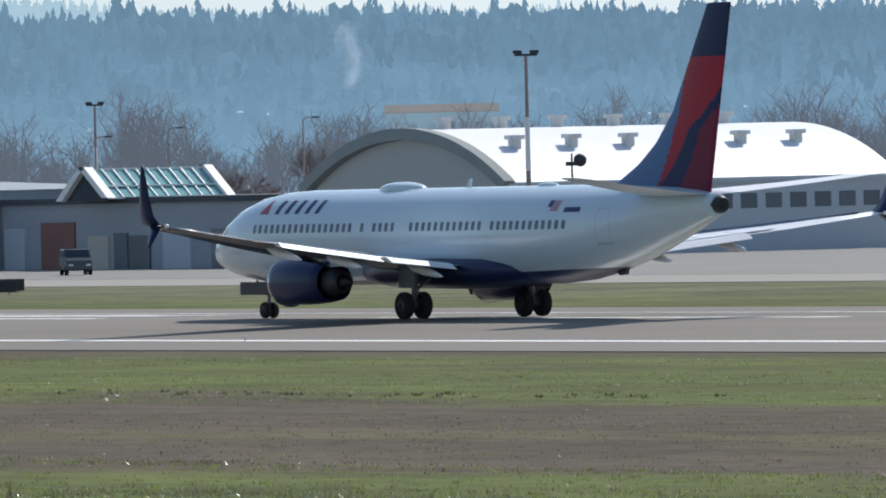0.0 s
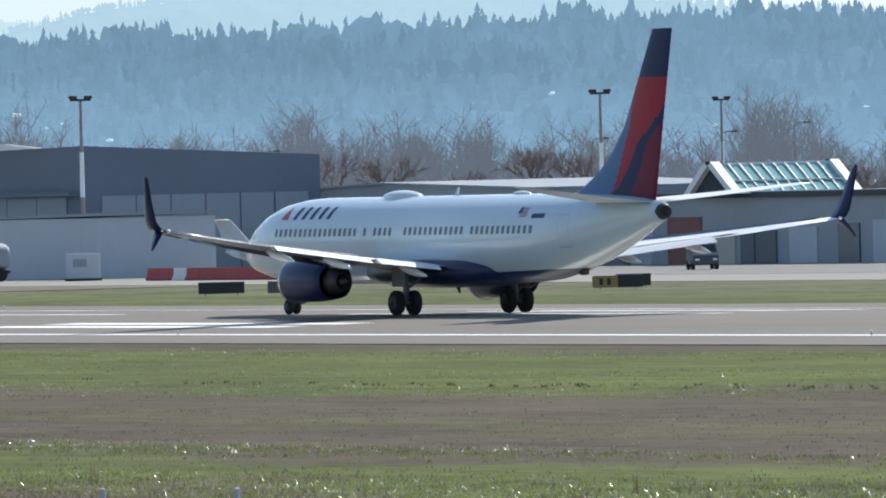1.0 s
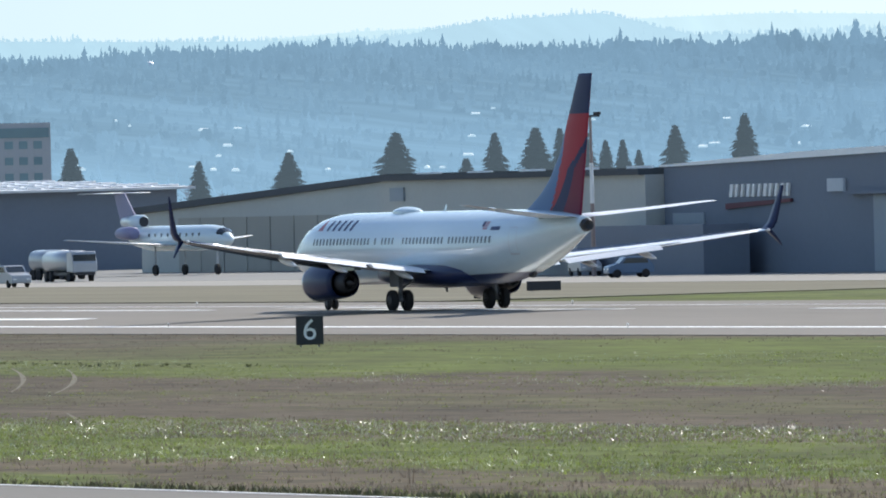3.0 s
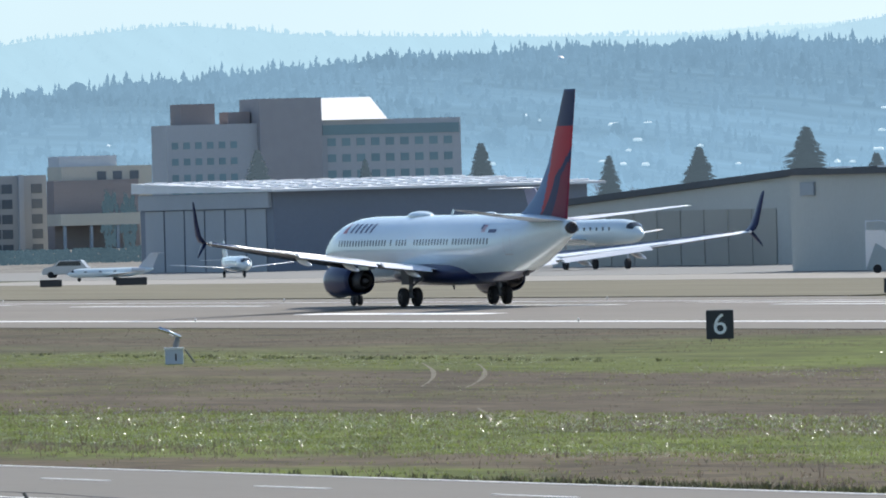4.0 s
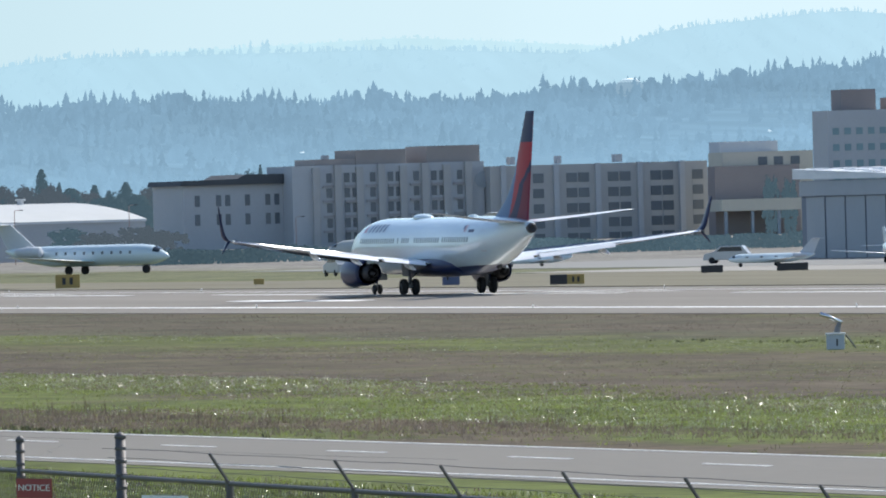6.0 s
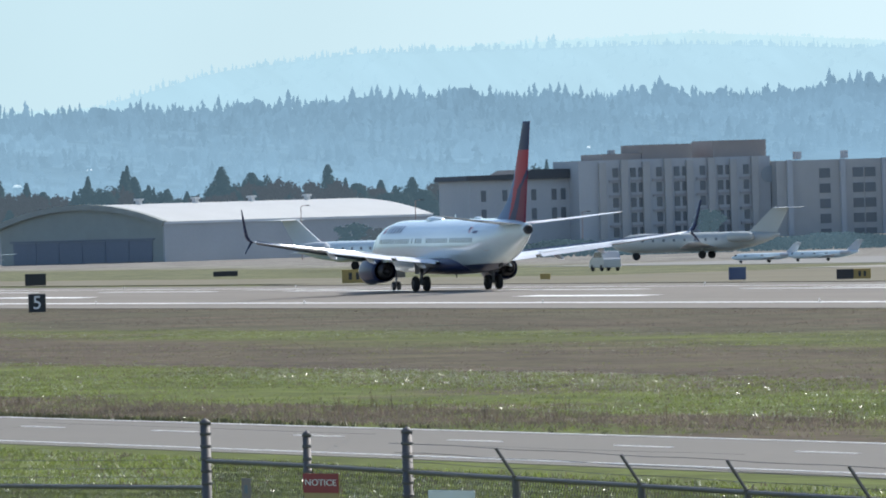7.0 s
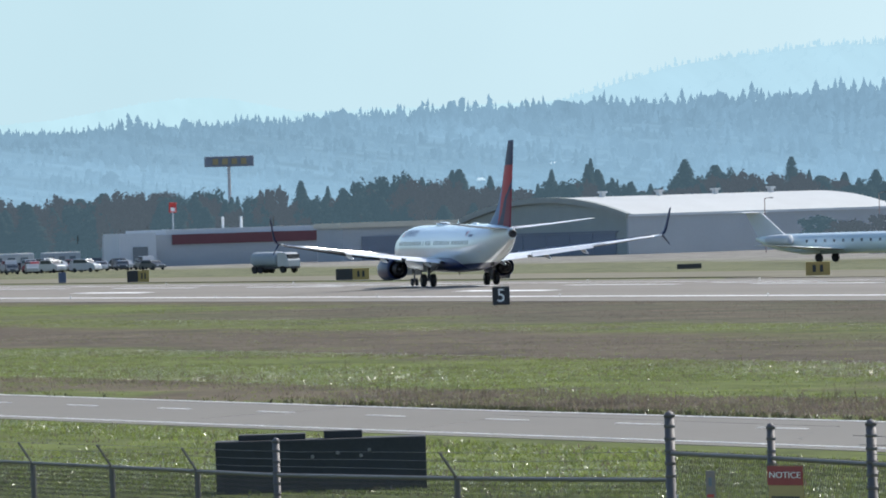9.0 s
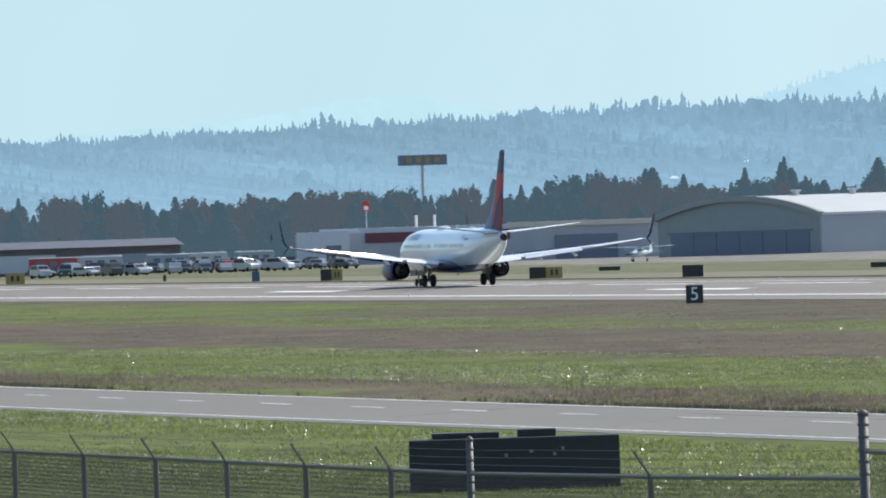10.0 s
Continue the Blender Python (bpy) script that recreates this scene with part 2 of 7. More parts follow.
GREEN, DRY, MIXED, WEEDY = (0.089, 0.109, 0.026), (0.086, 0.069, 0.047), (0.092, 0.085, 0.042), (0.096, 0.077, 0.049)
DULL, PALE = (0.082, 0.077, 0.046), (0.088, 0.099, 0.030)
NEAR = [(0, GREEN), (95, GREEN), (98, WEEDY), (105, WEEDY), (109, GREEN), (125, GREEN), (131, DRY), (152, DRY), (158, MIXED)]
BEYOND = [(219, MIXED), (270, MIXED), (290, GREEN), (330, (0.125, 0.13, 0.07)), (372, (0.125, 0.13, 0.07)), (385, (0.2, 0.19, 0.16)), (399, (0.2, 0.19, 0.17))]
M["turf"] = ground_mat("turf", NEAR[:5] + [(120, GREEN), (126, DRY), (140, DRY), (145, MIXED), (150, DRY), (163, DRY), (169, GREEN), (200, GREEN), (207, MIXED), (212, DRY)] + BEYOND,
                       NEAR + [(161, PALE), (169, PALE), (175, DULL), (192, DRY), (200, DULL), (212, DRY)] + BEYOND)
M["runway_surface"] = mat("runway_surface", (0.21, 0.192, 0.168), 0.85, vary=0.22, scale=0.25, fine=0.14, stretch=(1, 0.08, 1), spec=0.15)
M["asphalt"] = mat("asphalt", (0.141, 0.128, 0.107), 0.8, vary=0.12, scale=0.4, fine=0.1, stretch=(1, 0.2, 1))
M["crack_seal"] = mat("crack_seal", (0.085, 0.08, 0.075), 0.8, vary=0.2)
M["apron_surface"] = mat("apron_surface", (0.20, 0.198, 0.185), 0.85, vary=0.15, scale=0.1, fine=0.08)
M["taxi_surface"] = mat("taxi_surface", (0.27, 0.255, 0.225), 0.85, vary=0.12, scale=0.2, stretch=(1, 0.15, 1))
M["dry_turf"] = mat("dry_turf", (0.185, 0.172, 0.128), 0.95, vary=0.35, scale=0.5, fine=0.15, stretch=(1, 0.06, 1), spec=0.1)
# dark foliage and twigs; the blue haze before them is put in as emission
M["wood_haze"] = haze_mat("wood_haze", (0.022, 0.028, 0.024), (0.052, 0.090, 0.118), 1.0, 0.35)
M["wood_brown"] = haze_mat("wood_brown", (0.011, 0.011, 0.013), (0.068, 0.092, 0.115), 1.0, 0.3)
M["grass_blade"] = leaf_mat("grass_blade", (0.172, 0.212, 0.05), 0.65, 0.45, 0.06)
M["dry_blade"] = leaf_mat("dry_blade", (0.16, 0.132, 0.105), 0.6, 0.3)
M["wet_blade"] = leaf_mat("wet_blade", (0.28, 0.33, 0.14), 0.55, 0.3, 0.35, 0.42)
M["sod"] = leaf_mat("sod", (0.085, 0.09, 0.045), 0.35, 0.4)
M["weed"] = leaf_mat("weed", (0.15, 0.115, 0.08), 0.3)
M["placard"] = mat("placard", (0.27, 0.225, 0.215), 0.8, vary=0.15)
# conifers get a weaker haze glow, which lifts their dark sides
M["needle_haze"] = haze_mat("needle_haze", (0.012, 0.015, 0.016), (0.070, 0.100, 0.124), 1.0, 0.35)
M["twig"] = leaf_mat("twig", (0.38, 0.325, 0.31), 0.3)
# ridges: almost black woods; their blue is haze put in as emission
M["hill_near"] = haze_mat("hill_near", (0.012, 0.018, 0.02), (0.200, 0.335, 0.455), 1.0, 0.16, (0.18, 0.315, 0.455), 0.24)
M["hill_mid"] = haze_mat("hill_mid", (0.02, 0.03, 0.03), (0.37, 0.57, 0.68), 1.0, 0.045, (0.44, 0.63, 0.76))
M["hill_far"] = haze_mat("hill_far", (0.02, 0.03, 0.03), (0.44, 0.65, 0.73), 1.0, 0.05, (0.60, 0.78, 0.86))
M["sky_air"] = haze_mat("sky_air", (0.0, 0.0, 0.0), (0.47, 0.655, 0.73), 1.0, 0.05, (0.84, 0.95, 1.0), 0.0, (0.006, 0.0022))


# ---- mesh tools ----
def mesh_of(name, bm, material, smooth=False):
    me = bpy.data.meshes.new(name)
    bmesh.ops.recalc_face_normals(bm, faces=bm.faces)
    bm.to_mesh(me)
    bm.free()
    for m in material if isinstance(material, (list, tuple)) else [material]:
        me.materials.append(m)
    if smooth:
        me.polygons.foreach_set("use_smooth", [True] * len(me.polygons))
    return me


def part(name, bm, material, parent=None, label="", smooth=False, at=None):
    """One mesh object, as a part under its thing."""
    ob = new(name, mesh_of(name, bm, material, smooth))
    ob.parent = parent
    if at is not None:
        ob.matrix_basis = at
    return tagged(ob, label=label)


def thing(name, label, category, group="", at=None, kind=""):
    ob = new(name)
    ob.empty_display_size = 0.5
    if at is not None:
        ob.matrix_basis = at
    return tagged(ob, label, category, group, kind)


def structure(name, bm, material, label, category, smooth=False):
    return tagged(part(name, bm, material, None, "", smooth), label, category, kind="structure")


def box(bm, x0, x1, y0, y1, z0, z1):
    v = [bm.verts.new(p) for p in ((x0, y0, z0), (x1, y0, z0), (x1, y1, z0), (x0, y1, z0),
                                   (x0, y0, z1), (x1, y0, z1), (x1, y1, z1), (x0, y1, z1))]
    for f in ((3, 2, 1, 0), (4, 5, 6, 7), (0, 1, 5, 4), (1, 2, 6, 5), (2, 3, 7, 6), (3, 0, 4, 7)):
        bm.faces.new([v[i] for i in f])
    return bm


def boxes(*rows):
    bm = bmesh.new()
    for r in rows:
        box(bm, *r)
    return bm


def bevel(bm, width, seg=2):
    bmesh.ops.bevel(bm, geom=bm.edges[:], offset=width, segments=seg, affect="EDGES", profile=0.6)
    return bm


def prism(pts, a, b, axis="x"):
    """A profile drawn across an axis and drawn out along it from a to b."""
    bm = bmesh.new()
    put = {"x": lambda s, p: (s, p[0], p[1]), "y": lambda s, p: (p[0], s, p[1]), "z": lambda s, p: (p[0], p[1], s)}[axis]
    r0, r1 = [bm.verts.new(put(a, p)) for p in pts], [bm.verts.new(put(b, p)) for p in pts]
    n = len(pts)
    for i in range(n):
        bm.faces.new((r0[i], r0[(i + 1) % n], r1[(i + 1) % n], r1[i]))
    bm.faces.new(r0)
    bm.faces.new(r1[::-1])
    return bm


def loft(rings, caps=True, closed=True):
    bm = bmesh.new()
    vs = [[bm.verts.new(p) for p in r] for r in rings]
    n = len(vs[0])
    for a, b in zip(vs, vs[1:]):
        for i in range(n if closed else n - 1):
            bm.faces.new((a[i], a[(i + 1) % n], b[(i + 1) % n], b[i]))
    if caps:
        bm.faces.new(vs[0][::-1])
        bm.faces.new(vs[-1])
    return bm


def ring(x, zc, hw, hh, n=36, power=2.0, y=0.0):
    out = []
    for i in range(n):
        a = 2 * math.pi * i / n
        c, s = math.cos(a), math.sin(a)
        out.append((x, y + hw * math.copysign(abs(c) ** (2 / power), c), zc + hh * math.copysign(abs(s) ** (2 / power), s)))
    return out


def lathe(profile, n=24, axis="x", centre=(0, 0, 0)):
    """A body of revolution about an axis, from (place along it, radius)."""
    rings = []
    for u, r in profile:
        rr = []
        for i in range(n):
            a = 2 * math.pi * i / n
            c, s = r * math.cos(a), r * math.sin(a)
            p = {"x": (u, c, s), "y": (c, u, s), "z": (c, s, u)}[axis]
            rr.append(tuple(p[k] + centre[k] for k in range(3)))
        rings.append(rr)
    return loft(rings)


def tube(points, radius, n=8):
    rings = []
    for i, p in enumerate(points):
        p = Vector(p)
        d = (Vector(points[min(i + 1, len(points) - 1)]) - Vector(points[max(i - 1, 0)])).normalized()
        u = d.cross(Vector((0, 0, 1)) if abs(d.z) < 0.9 else Vector((1, 0, 0))).normalized()
        w = d.cross(u)
        r = radius[i] if isinstance(radius, (list, tuple)) else radius
        rings.append([tuple(p + u * r * math.cos(2 * math.pi * k / n) + w * r * math.sin(2 * math.pi * k / n)) for k in range(n)])
    return loft(rings)


def join(*bms):
    me = bpy.data.meshes.new("tmp")
    out = bmesh.new()
    for b in bms:
        b.to_mesh(me)
        b.free()
        out.from_mesh(me)
    bpy.data.meshes.remove(me)
    return out


def raw(name, verts, faces, material, smooth=False):
    me = bpy.data.meshes.new(name)
    me.from_pydata(verts, [], faces)
    me.materials.append(material)
    if smooth:
        me.polygons.foreach_set("use_smooth", [True] * len(me.polygons))
    return new(name, me)


def airfoil(le, te, thick, z, y, n=9):
    """One wing section from leading edge to trailing edge, in the plane of that y."""
    up, lo = [], []
    for i in range(n):
        s = 0.5 - 0.5 * math.cos(math.pi * i / (n - 1))
        t = thick * (1.48 * math.sqrt(s) - 0.63 * s - 1.76 * s * s + 1.42 * s ** 3 - 0.51 * s ** 4)
        x = le + (te - le) * s
        up.append((x, y, z + t * 1.1 + 0.02 * thick))
        lo.append((x, y, z - t * 0.75))
    return up + lo[-2:0:-1]


def word(text, size, material, name, parent, m, label="", depth=0.01):
    """Lettering with the built-in font, turned into a mesh."""
    cu = bpy.data.curves.new(name, "FONT")
    cu.body, cu.size, cu.extrude, cu.align_x, cu.align_y = text, size, depth, "CENTER", "CENTER"
    tmp = bpy.data.objects.new(name, cu)
    scene.collection.objects.link(tmp)
    me = bpy.data.meshes.new_from_object(tmp.evaluated_get(bpy.context.evaluated_depsgraph_get()))
    bpy.data.objects.remove(tmp)
    bpy.data.curves.remove(cu)
    me.name = name
    me.materials.clear()
    me.materials.append(material)
    ob = new(name, me)
    ob.parent, ob.matrix_basis = parent, m
    return tagged(ob, label=label)


# ---- ground: one sheet, rising to the embankment on which the camera stands ----
RWY = 249.1


def ground_z(x):
    if x > 56:
        return 0.0
    if x > 22:
        return 2.15 * ((56 - x) / 34) ** 1.3
    if x > 3:
        return 2.15 + 2.75 * (22 - x) / 19
    return 4.9


def road_x(y):
    """The perimeter road's lane line."""
    tab = [(-300, 104.0), (150, 94.2), (200, 92.6), (250, 91.7), (285, 91.35), (315, 90.75), (345, 90.0), (375, 89.3), (405, 88.85), (440, 88.6), (480, 88.5), (600, 88.0), (2500, 75.0)]
    for (a, p), (b, q) in zip(tab, tab[1:]):
        if y <= b:
            return p + (q - p) * (y - a) / (b - a)
    return tab[-1][1]


def build_ground():
    xs = [-1500, -600, -100, -20, 3] + [7 + 5 * i for i in range(11)] + [76, 80, 84.5, 94, 98.5, 120, 160, 205, 215, 285, 345, 700, 2500, 5200]
    ys = [-1500, -400, 0] + [40 * i for i in range(1, 40)] + [2000, 3000, 5200]
    v, f = [], []
    for y in ys:
        for x in xs:
            v.append((x, y, ground_z(x) - (0.06 if 79 < x < 95 or 214 < x < 286 else 0)))
    n = len(xs)
    for j in range(len(ys) - 1):
        for i in range(n - 1):
            f.append((j * n + i, j * n + i + 1, j * n + n + i + 1, j * n + n + i))
    tagged(raw("ground", v, f, M["turf"], True), "flat airfield turf, green and dry in strips along the runway", "grass", kind="structure")


def build_paving():
    # crowned runway with shoulders
    w = 22.9
    prof = [(RWY - w - 11, -0.4), (RWY - w - 11, -0.02), (RWY - w, 0.0), (RWY, 0.335), (RWY + w, 0.0), (RWY + w + 11, -0.02), (RWY + w + 11, -0.4)]
    run = structure("runway", prism(prof, -200, 3200, "y"), M["runway_surface"], "grey asphalt runway with white markings", "runway")

    def z_at(x):
        return 0.335 * (1 - abs(x - RWY) / w) + 0.008
    marks = []
    for side in (-1, 1):
        x = RWY + side * (w - 0.45)
        marks.append(("edge_line", prism([(x - 0.5, -0.02), (x + 0.5, -0.02), (x + 0.5, z_at(x + 0.5) + 0.004), (x - 0.5, z_at(x - 0.5) + 0.004)], -200, 3200, "y")))
    for k in range(50):
        y = 30 + 61 * k
        marks.append(("centre_line", boxes((RWY - 0.45, RWY + 0.45, y, y + 36.6, 0.3, z_at(RWY)))))
    for y0, offsets in ((471, (10.0, 13.4)), (628, (11.4,)), (785, (10.2,)), (943, (10.2,)), (1099, (10.2,))):
        for side in (-1, 1):
            for off in offsets:
                a, c = sorted((RWY + side * off, RWY + side * (off + 1.9)))
                marks.append(("touchdown_bar", prism([(a, 0), (c, 0), (c, z_at(c)), (a, z_at(a))], y0, y0 + 30.5, "y")))
    for nm, bm in marks:
        part(nm, bm, M["line_paint"], run)
    # perimeter road, which draws nearer to the fence as it goes
    def strip(u0, u1, z0, z1, low):
        ys = [-300, 0, 150, 200] + [225 + 25 * i for i in range(16)] + [700, 1000, 2500]
        return loft([[(road_x(y) + u0, y, low), (road_x(y) + u1, y, low), (road_x(y) + u1, y, z1), (road_x(y) + u0, y, z0)] for y in ys])
    road = structure("road", strip(-7.0, 4.05, -0.045, 0.07, -0.4), M["asphalt"], "grey asphalt perimeter road with white edge lines", "road")
    part("edge_line", strip(-6.0, -5.86, -0.022, -0.022, -0.2), M["line_paint"], road)
    part("edge_line", strip(3.62, 3.76, 0.078, 0.078, 0.0), M["line_paint"], road)
    dash = mesh_of("lane_dash", boxes((-0.07, 0.07, -2.4, 2.4, -0.03, 0.008)), M["line_paint"])
    for k in range(40):
        d = new("lane_dash", dash)
        y = 151.3 + 15.0 * k
        d.parent, d.location = road, (road_x(y), y, 0.030)
        d.rotation_euler = (0, 0, math.atan2(road_x(y - 5) - road_x(y + 5), 10))
    # sealed cracks across the lanes
    rk = random.Random(77)
    for y0, u0, u1, run in ((309, -6.5, -1.0, 16), (352, -5.9, 0.3, 12), (288, -1.6, -2.0, 26), (330, 1.4, 1.8, 40), (386, -4.0, 3.4, 8)):
        pts = [(road_x(y0 + run * i / 7) + u0 + (u1 - u0) * i / 7 + rk.uniform(-0.15, 0.15), y0 + run * i / 7, 0.017 + 0.0104 * (u0 + (u1 - u0) * i / 7)) for i in range(8)]
        part("crack_seal", tube([(p[0], p[1], p[2]) for p in pts], 0.02, 5), M["crack_seal"], road, "dark sealed crack")
    # taxiway and apron beyond the runway
    structure("taxiway", boxes((341, 364, -200, 1080, -0.3, 0.03)), M["taxi_surface"], "pale grey taxiway strip beyond the runway", "taxiway")
    structure("apron", boxes((364.2, 470, 300, 1250, -0.3, 0.035)), M["apron_surface"], "wide pale concrete apron before the hangars", "apron")
    structure("infield", boxes((284, 340.8, 690, 1060, -0.3, 0.02)), M["dry_turf"], "pale dry turf between runway and taxiway", "grass")
    structure("verge", boxes((289, 315, 1060.2, 3200, -0.3, 0.02)), M["dry_turf"], "pale dry strip of turf beside the far runway", "grass")


build_ground()
build_paving()


# ---- the airliner: x forward, y to its left, z up, on the ground between the main wheels ----
FUSE = [(21.25, 2.72, 0.05, 0.05), (21.1, 2.73, 0.30, 0.27), (20.7, 2.78, 0.62, 0.56), (20.0, 2.90, 0.98, 0.92), (19.0, 3.06, 1.32, 1.27),
        (17.8, 3.22, 1.60, 1.60), (16.4, 3.33, 1.78, 1.82), (14.8, 3.38, 1.87, 1.95), (13.0, 3.40, 1.88, 2.0), (9.0, 3.40, 1.88, 2.0),
        (3.0, 3.40, 1.88, 2.0), (-3.0, 3.40, 1.88, 2.0), (-7.5, 3.40, 1.88, 2.0), (-9.5, 3.46, 1.85, 1.94), (-11.5, 3.60, 1.74, 1.78),
        (-13.5, 3.80, 1.54, 1.56), (-15.2, 4.01, 1.26, 1.30), (-16.8, 4.21, 0.95, 1.02), (-18.1, 4.36, 0.66, 0.74), (-19.0, 4.45, 0.46, 0.54), (-19.5, 4.49, 0.36, 0.44)]


def fuse_at(x):
    for a, b in zip(FUSE, FUSE[1:]):
        if b[0] <= x <= a[0]:
            s = (a[0] - x) / (a[0] - b[0])
            return tuple(a[k] + (b[k] - a[k]) * s for k in (1, 2, 3))
    return FUSE[-1][1:]


def skin(x, z, side=1, off=0.012):
    zc, hw, hh = fuse_at(x)
    s = max(-1.0, min(1.0, (z - zc) / hh))
    return (x, side * (hw * math.sqrt(max(0.0, 1 - s * s)) + off), z)


def decal(quads, side=1, off=0.012, n=4):
    """Flat shapes laid on the fuselage's side: each has corners (x, z), bottom two then top two."""
    bm = bmesh.new()
    for a, b, c, d in quads:
        rows = []
        for j in range(n + 1):
            s = j / n
            lo = (a[0] + (d[0] - a[0]) * s, a[1] + (d[1] - a[1]) * s)
            hi = (b[0] + (c[0] - b[0]) * s, b[1] + (c[1] - b[1]) * s)
            rows.append([bm.verts.new(skin(*lo, side, off)), bm.verts.new(skin(*hi, side, off))])
        for p, q in zip(rows, rows[1:]):
            bm.faces.new((p[0], p[1], q[1], q[0]))
    return bm


def rect(x0, x1, z0, z1, lean=0.0):
    return ((x0, z0), (x1, z0), (x1 - lean, z1), (x0 - lean, z1))


def wing_line(table, y):
    for (a, p), (b, q) in zip(table, table[1:]):
        if a <= y <= b:
            return p + (q - p) * (y - a) / (b - a)
    return table[-1][1]


W_LE = [(0, 6.4), (1.88, 5.3), (5.3, 2.9), (17.16, -3.3)]
W_TE = [(0, -2.4), (1.88, -2.4), (5.7, -2.3), (17.16, -4.85)]
W_Z = [(0, 2.05), (1.88, 2.15), (6, 2.58), (12, 3.28), (17.16, 4.0)]
W_T = [(0, 0.55), (1.88, 0.50), (5.7, 0.33), (17.16, 0.10)]


def wing_section(y, a=0.0, b=1.0, side=1, droop=0.0, n=9, thin=1.0):
    le, te = wing_line(W_LE, y), wing_line(W_TE, y)
    z = wing_line(W_Z, y)
    return [(x, side * q, w + 0.03 * (x - te) / 2) for x, q, w in airfoil(le, te, wing_line(W_T, y) * thin, z, y, n)]


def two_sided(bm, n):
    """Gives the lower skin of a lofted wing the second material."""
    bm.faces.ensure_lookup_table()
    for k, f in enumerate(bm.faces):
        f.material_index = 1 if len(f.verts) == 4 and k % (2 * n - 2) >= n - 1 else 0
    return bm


def build_wing(plane, side):
    ys = [1.2, 1.88, 3.5, 5.5, 8, 10.5, 13, 15.2, 17.16]
    wing = part("wing", two_sided(loft([wing_section(y, side=side) for y in ys]), 9), [M["wing_metal"], M["wing_shade"]], plane, "grey metal swept wing, underside darkened for shade", True)
    # polished leading-edge slats
    rings = []
    for y in (5.9, 8, 11, 14, 16.6):
        le, z, t = wing_line(W_LE, y), wing_line(W_Z, y), wing_line(W_T, y)
        rings.append([(le + 0.10, side * y, z - 0.02), (le - 0.05, side * y, z + 0.75 * t), (le - 0.55, side * y, z + 1.15 * t + 0.03),
                      (le - 0.50, side * y, z - 0.9 * t), (le - 0.08, side * y, z - 0.6 * t)])
    part("slat", loft(rings), M["bare_metal"], wing, "polished leading edge slat", True)
    # trailing-edge flaps, run out a little and turned down
    for y0, y1, chord in ((2.5, 5.5, 0.9), (5.95, 11.2, 0.95)):
        rings = []
        for k in range(5):
            y = y0 + (y1 - y0) * k / 4
            te, z = wing_line(W_TE, y), wing_line(W_Z, y)
            c = chord * (1 - 0.28 * k / 4 if y0 > 5 else 1)
            ang = math.radians(10)
            rr = []
            for px, pz in ((0.0, 0.03), (-0.12, 0.13), (-0.5, 0.15), (-1.0, 0.02), (-1.0, -0.01), (-0.45, -0.04), (-0.1, -0.05)):
                px *= c
                rr.append((te + 0.30 + px * math.cos(ang) + pz * math.sin(ang), side * y, z - 0.02 + px * math.sin(ang) + pz * math.cos(ang)))
            rings.append(rr)
        part("flap", loft(rings), M["grey_light"], wing, "pale grey flap turned down", False)
    # spoiler panels on the upper side
    for k in range(4):
        y0, y1 = 6.2 + 1.6 * k, 7.7 + 1.6 * k
        q = []
        for y, dx in ((y0, 1.55), (y1, 1.45), (y1, 0.35), (y0, 0.35)):
            q.append((wing_line(W_TE, y) + dx, side * y, wing_line(W_Z, y) + 0.62 * wing_line(W_T, y) * (0.55 + 0.35 * dx)))
        bm = bmesh.new()
        lo = [bm.verts.new((a, b, c)) for a, b, c in q]
        hi = [bm.verts.new((a, b, c + 0.03)) for a, b, c in q]
        bm.faces.new(hi)
        for i in range(4):
            bm.faces.new((lo[i], lo[(i + 1) % 4], hi[(i + 1) % 4], hi[i]))
        part("spoiler", bm, M["grey_light"], wing)
    # flap track fairings
    for y in (3.4, 7.4, 10.6):
        te, z = wing_line(W_TE, y), wing_line(W_Z, y)
        prof = [(te + 1.9, 0.02), (te + 1.3, 0.13), (te + 0.5, 0.15), (te - 0.35, 0.10), (te - 0.95, 0.02)]
        b = lathe(prof, 12)
        for vert in b.verts:
            vert.co.z = vert.co.z * 1.35 + z - 0.40 + 0.16 * (vert.co.x - te)
            vert.co.y += side * y
        part("flap_fairing", b, M["grey_light"], wing, "", True)
    # split winglet: tall blade up, short blade down
    blade = []
    for h, dy, sw, c in ((0.0, 0.0, 0.0, 1.55), (0.12, 0.28, 0.10, 1.45), (0.45, 0.50, 0.28, 1.22), (1.1, 0.66, 0.55, 0.95), (1.8, 0.80, 0.85, 0.68), (2.3, 0.90, 1.12, 0.42), (2.46, 0.94, 1.32, 0.15)):
        x = -3.3 - sw
        blade.append([(x, side * (17.16 + dy - 0.05), 4.0 + h), (x - 0.3 * c, side * (17.16 + dy + 0.03), 4.0 + h), (x - c, side * (17.16 + dy), 4.0 + h),
                      (x - 0.3 * c, side * (17.16 + dy - 0.06), 4.0 + h)])
    part("winglet", loft(blade), M["blue_paint"], wing, "dark blue upturned winglet", True)
    fin = []
    for h, dy, sw, c in ((0.05, 0.12, 0.3, 1.0), (-0.25, 0.35, 0.6, 0.8), (-0.6, 0.6, 0.95, 0.5), (-0.85, 0.75, 1.25, 0.15)):
        x = -3.5 - sw
        fin.append([(x, side * (17.16 + dy), 4.0 + h), (x - 0.4 * c, side * (17.16 + dy + 0.04), 4.0 + h), (x - c, side * (17.16 + dy), 4.0 + h), (x - 0.4 * c, side * (17.16 + dy - 0.04), 4.0 + h)])
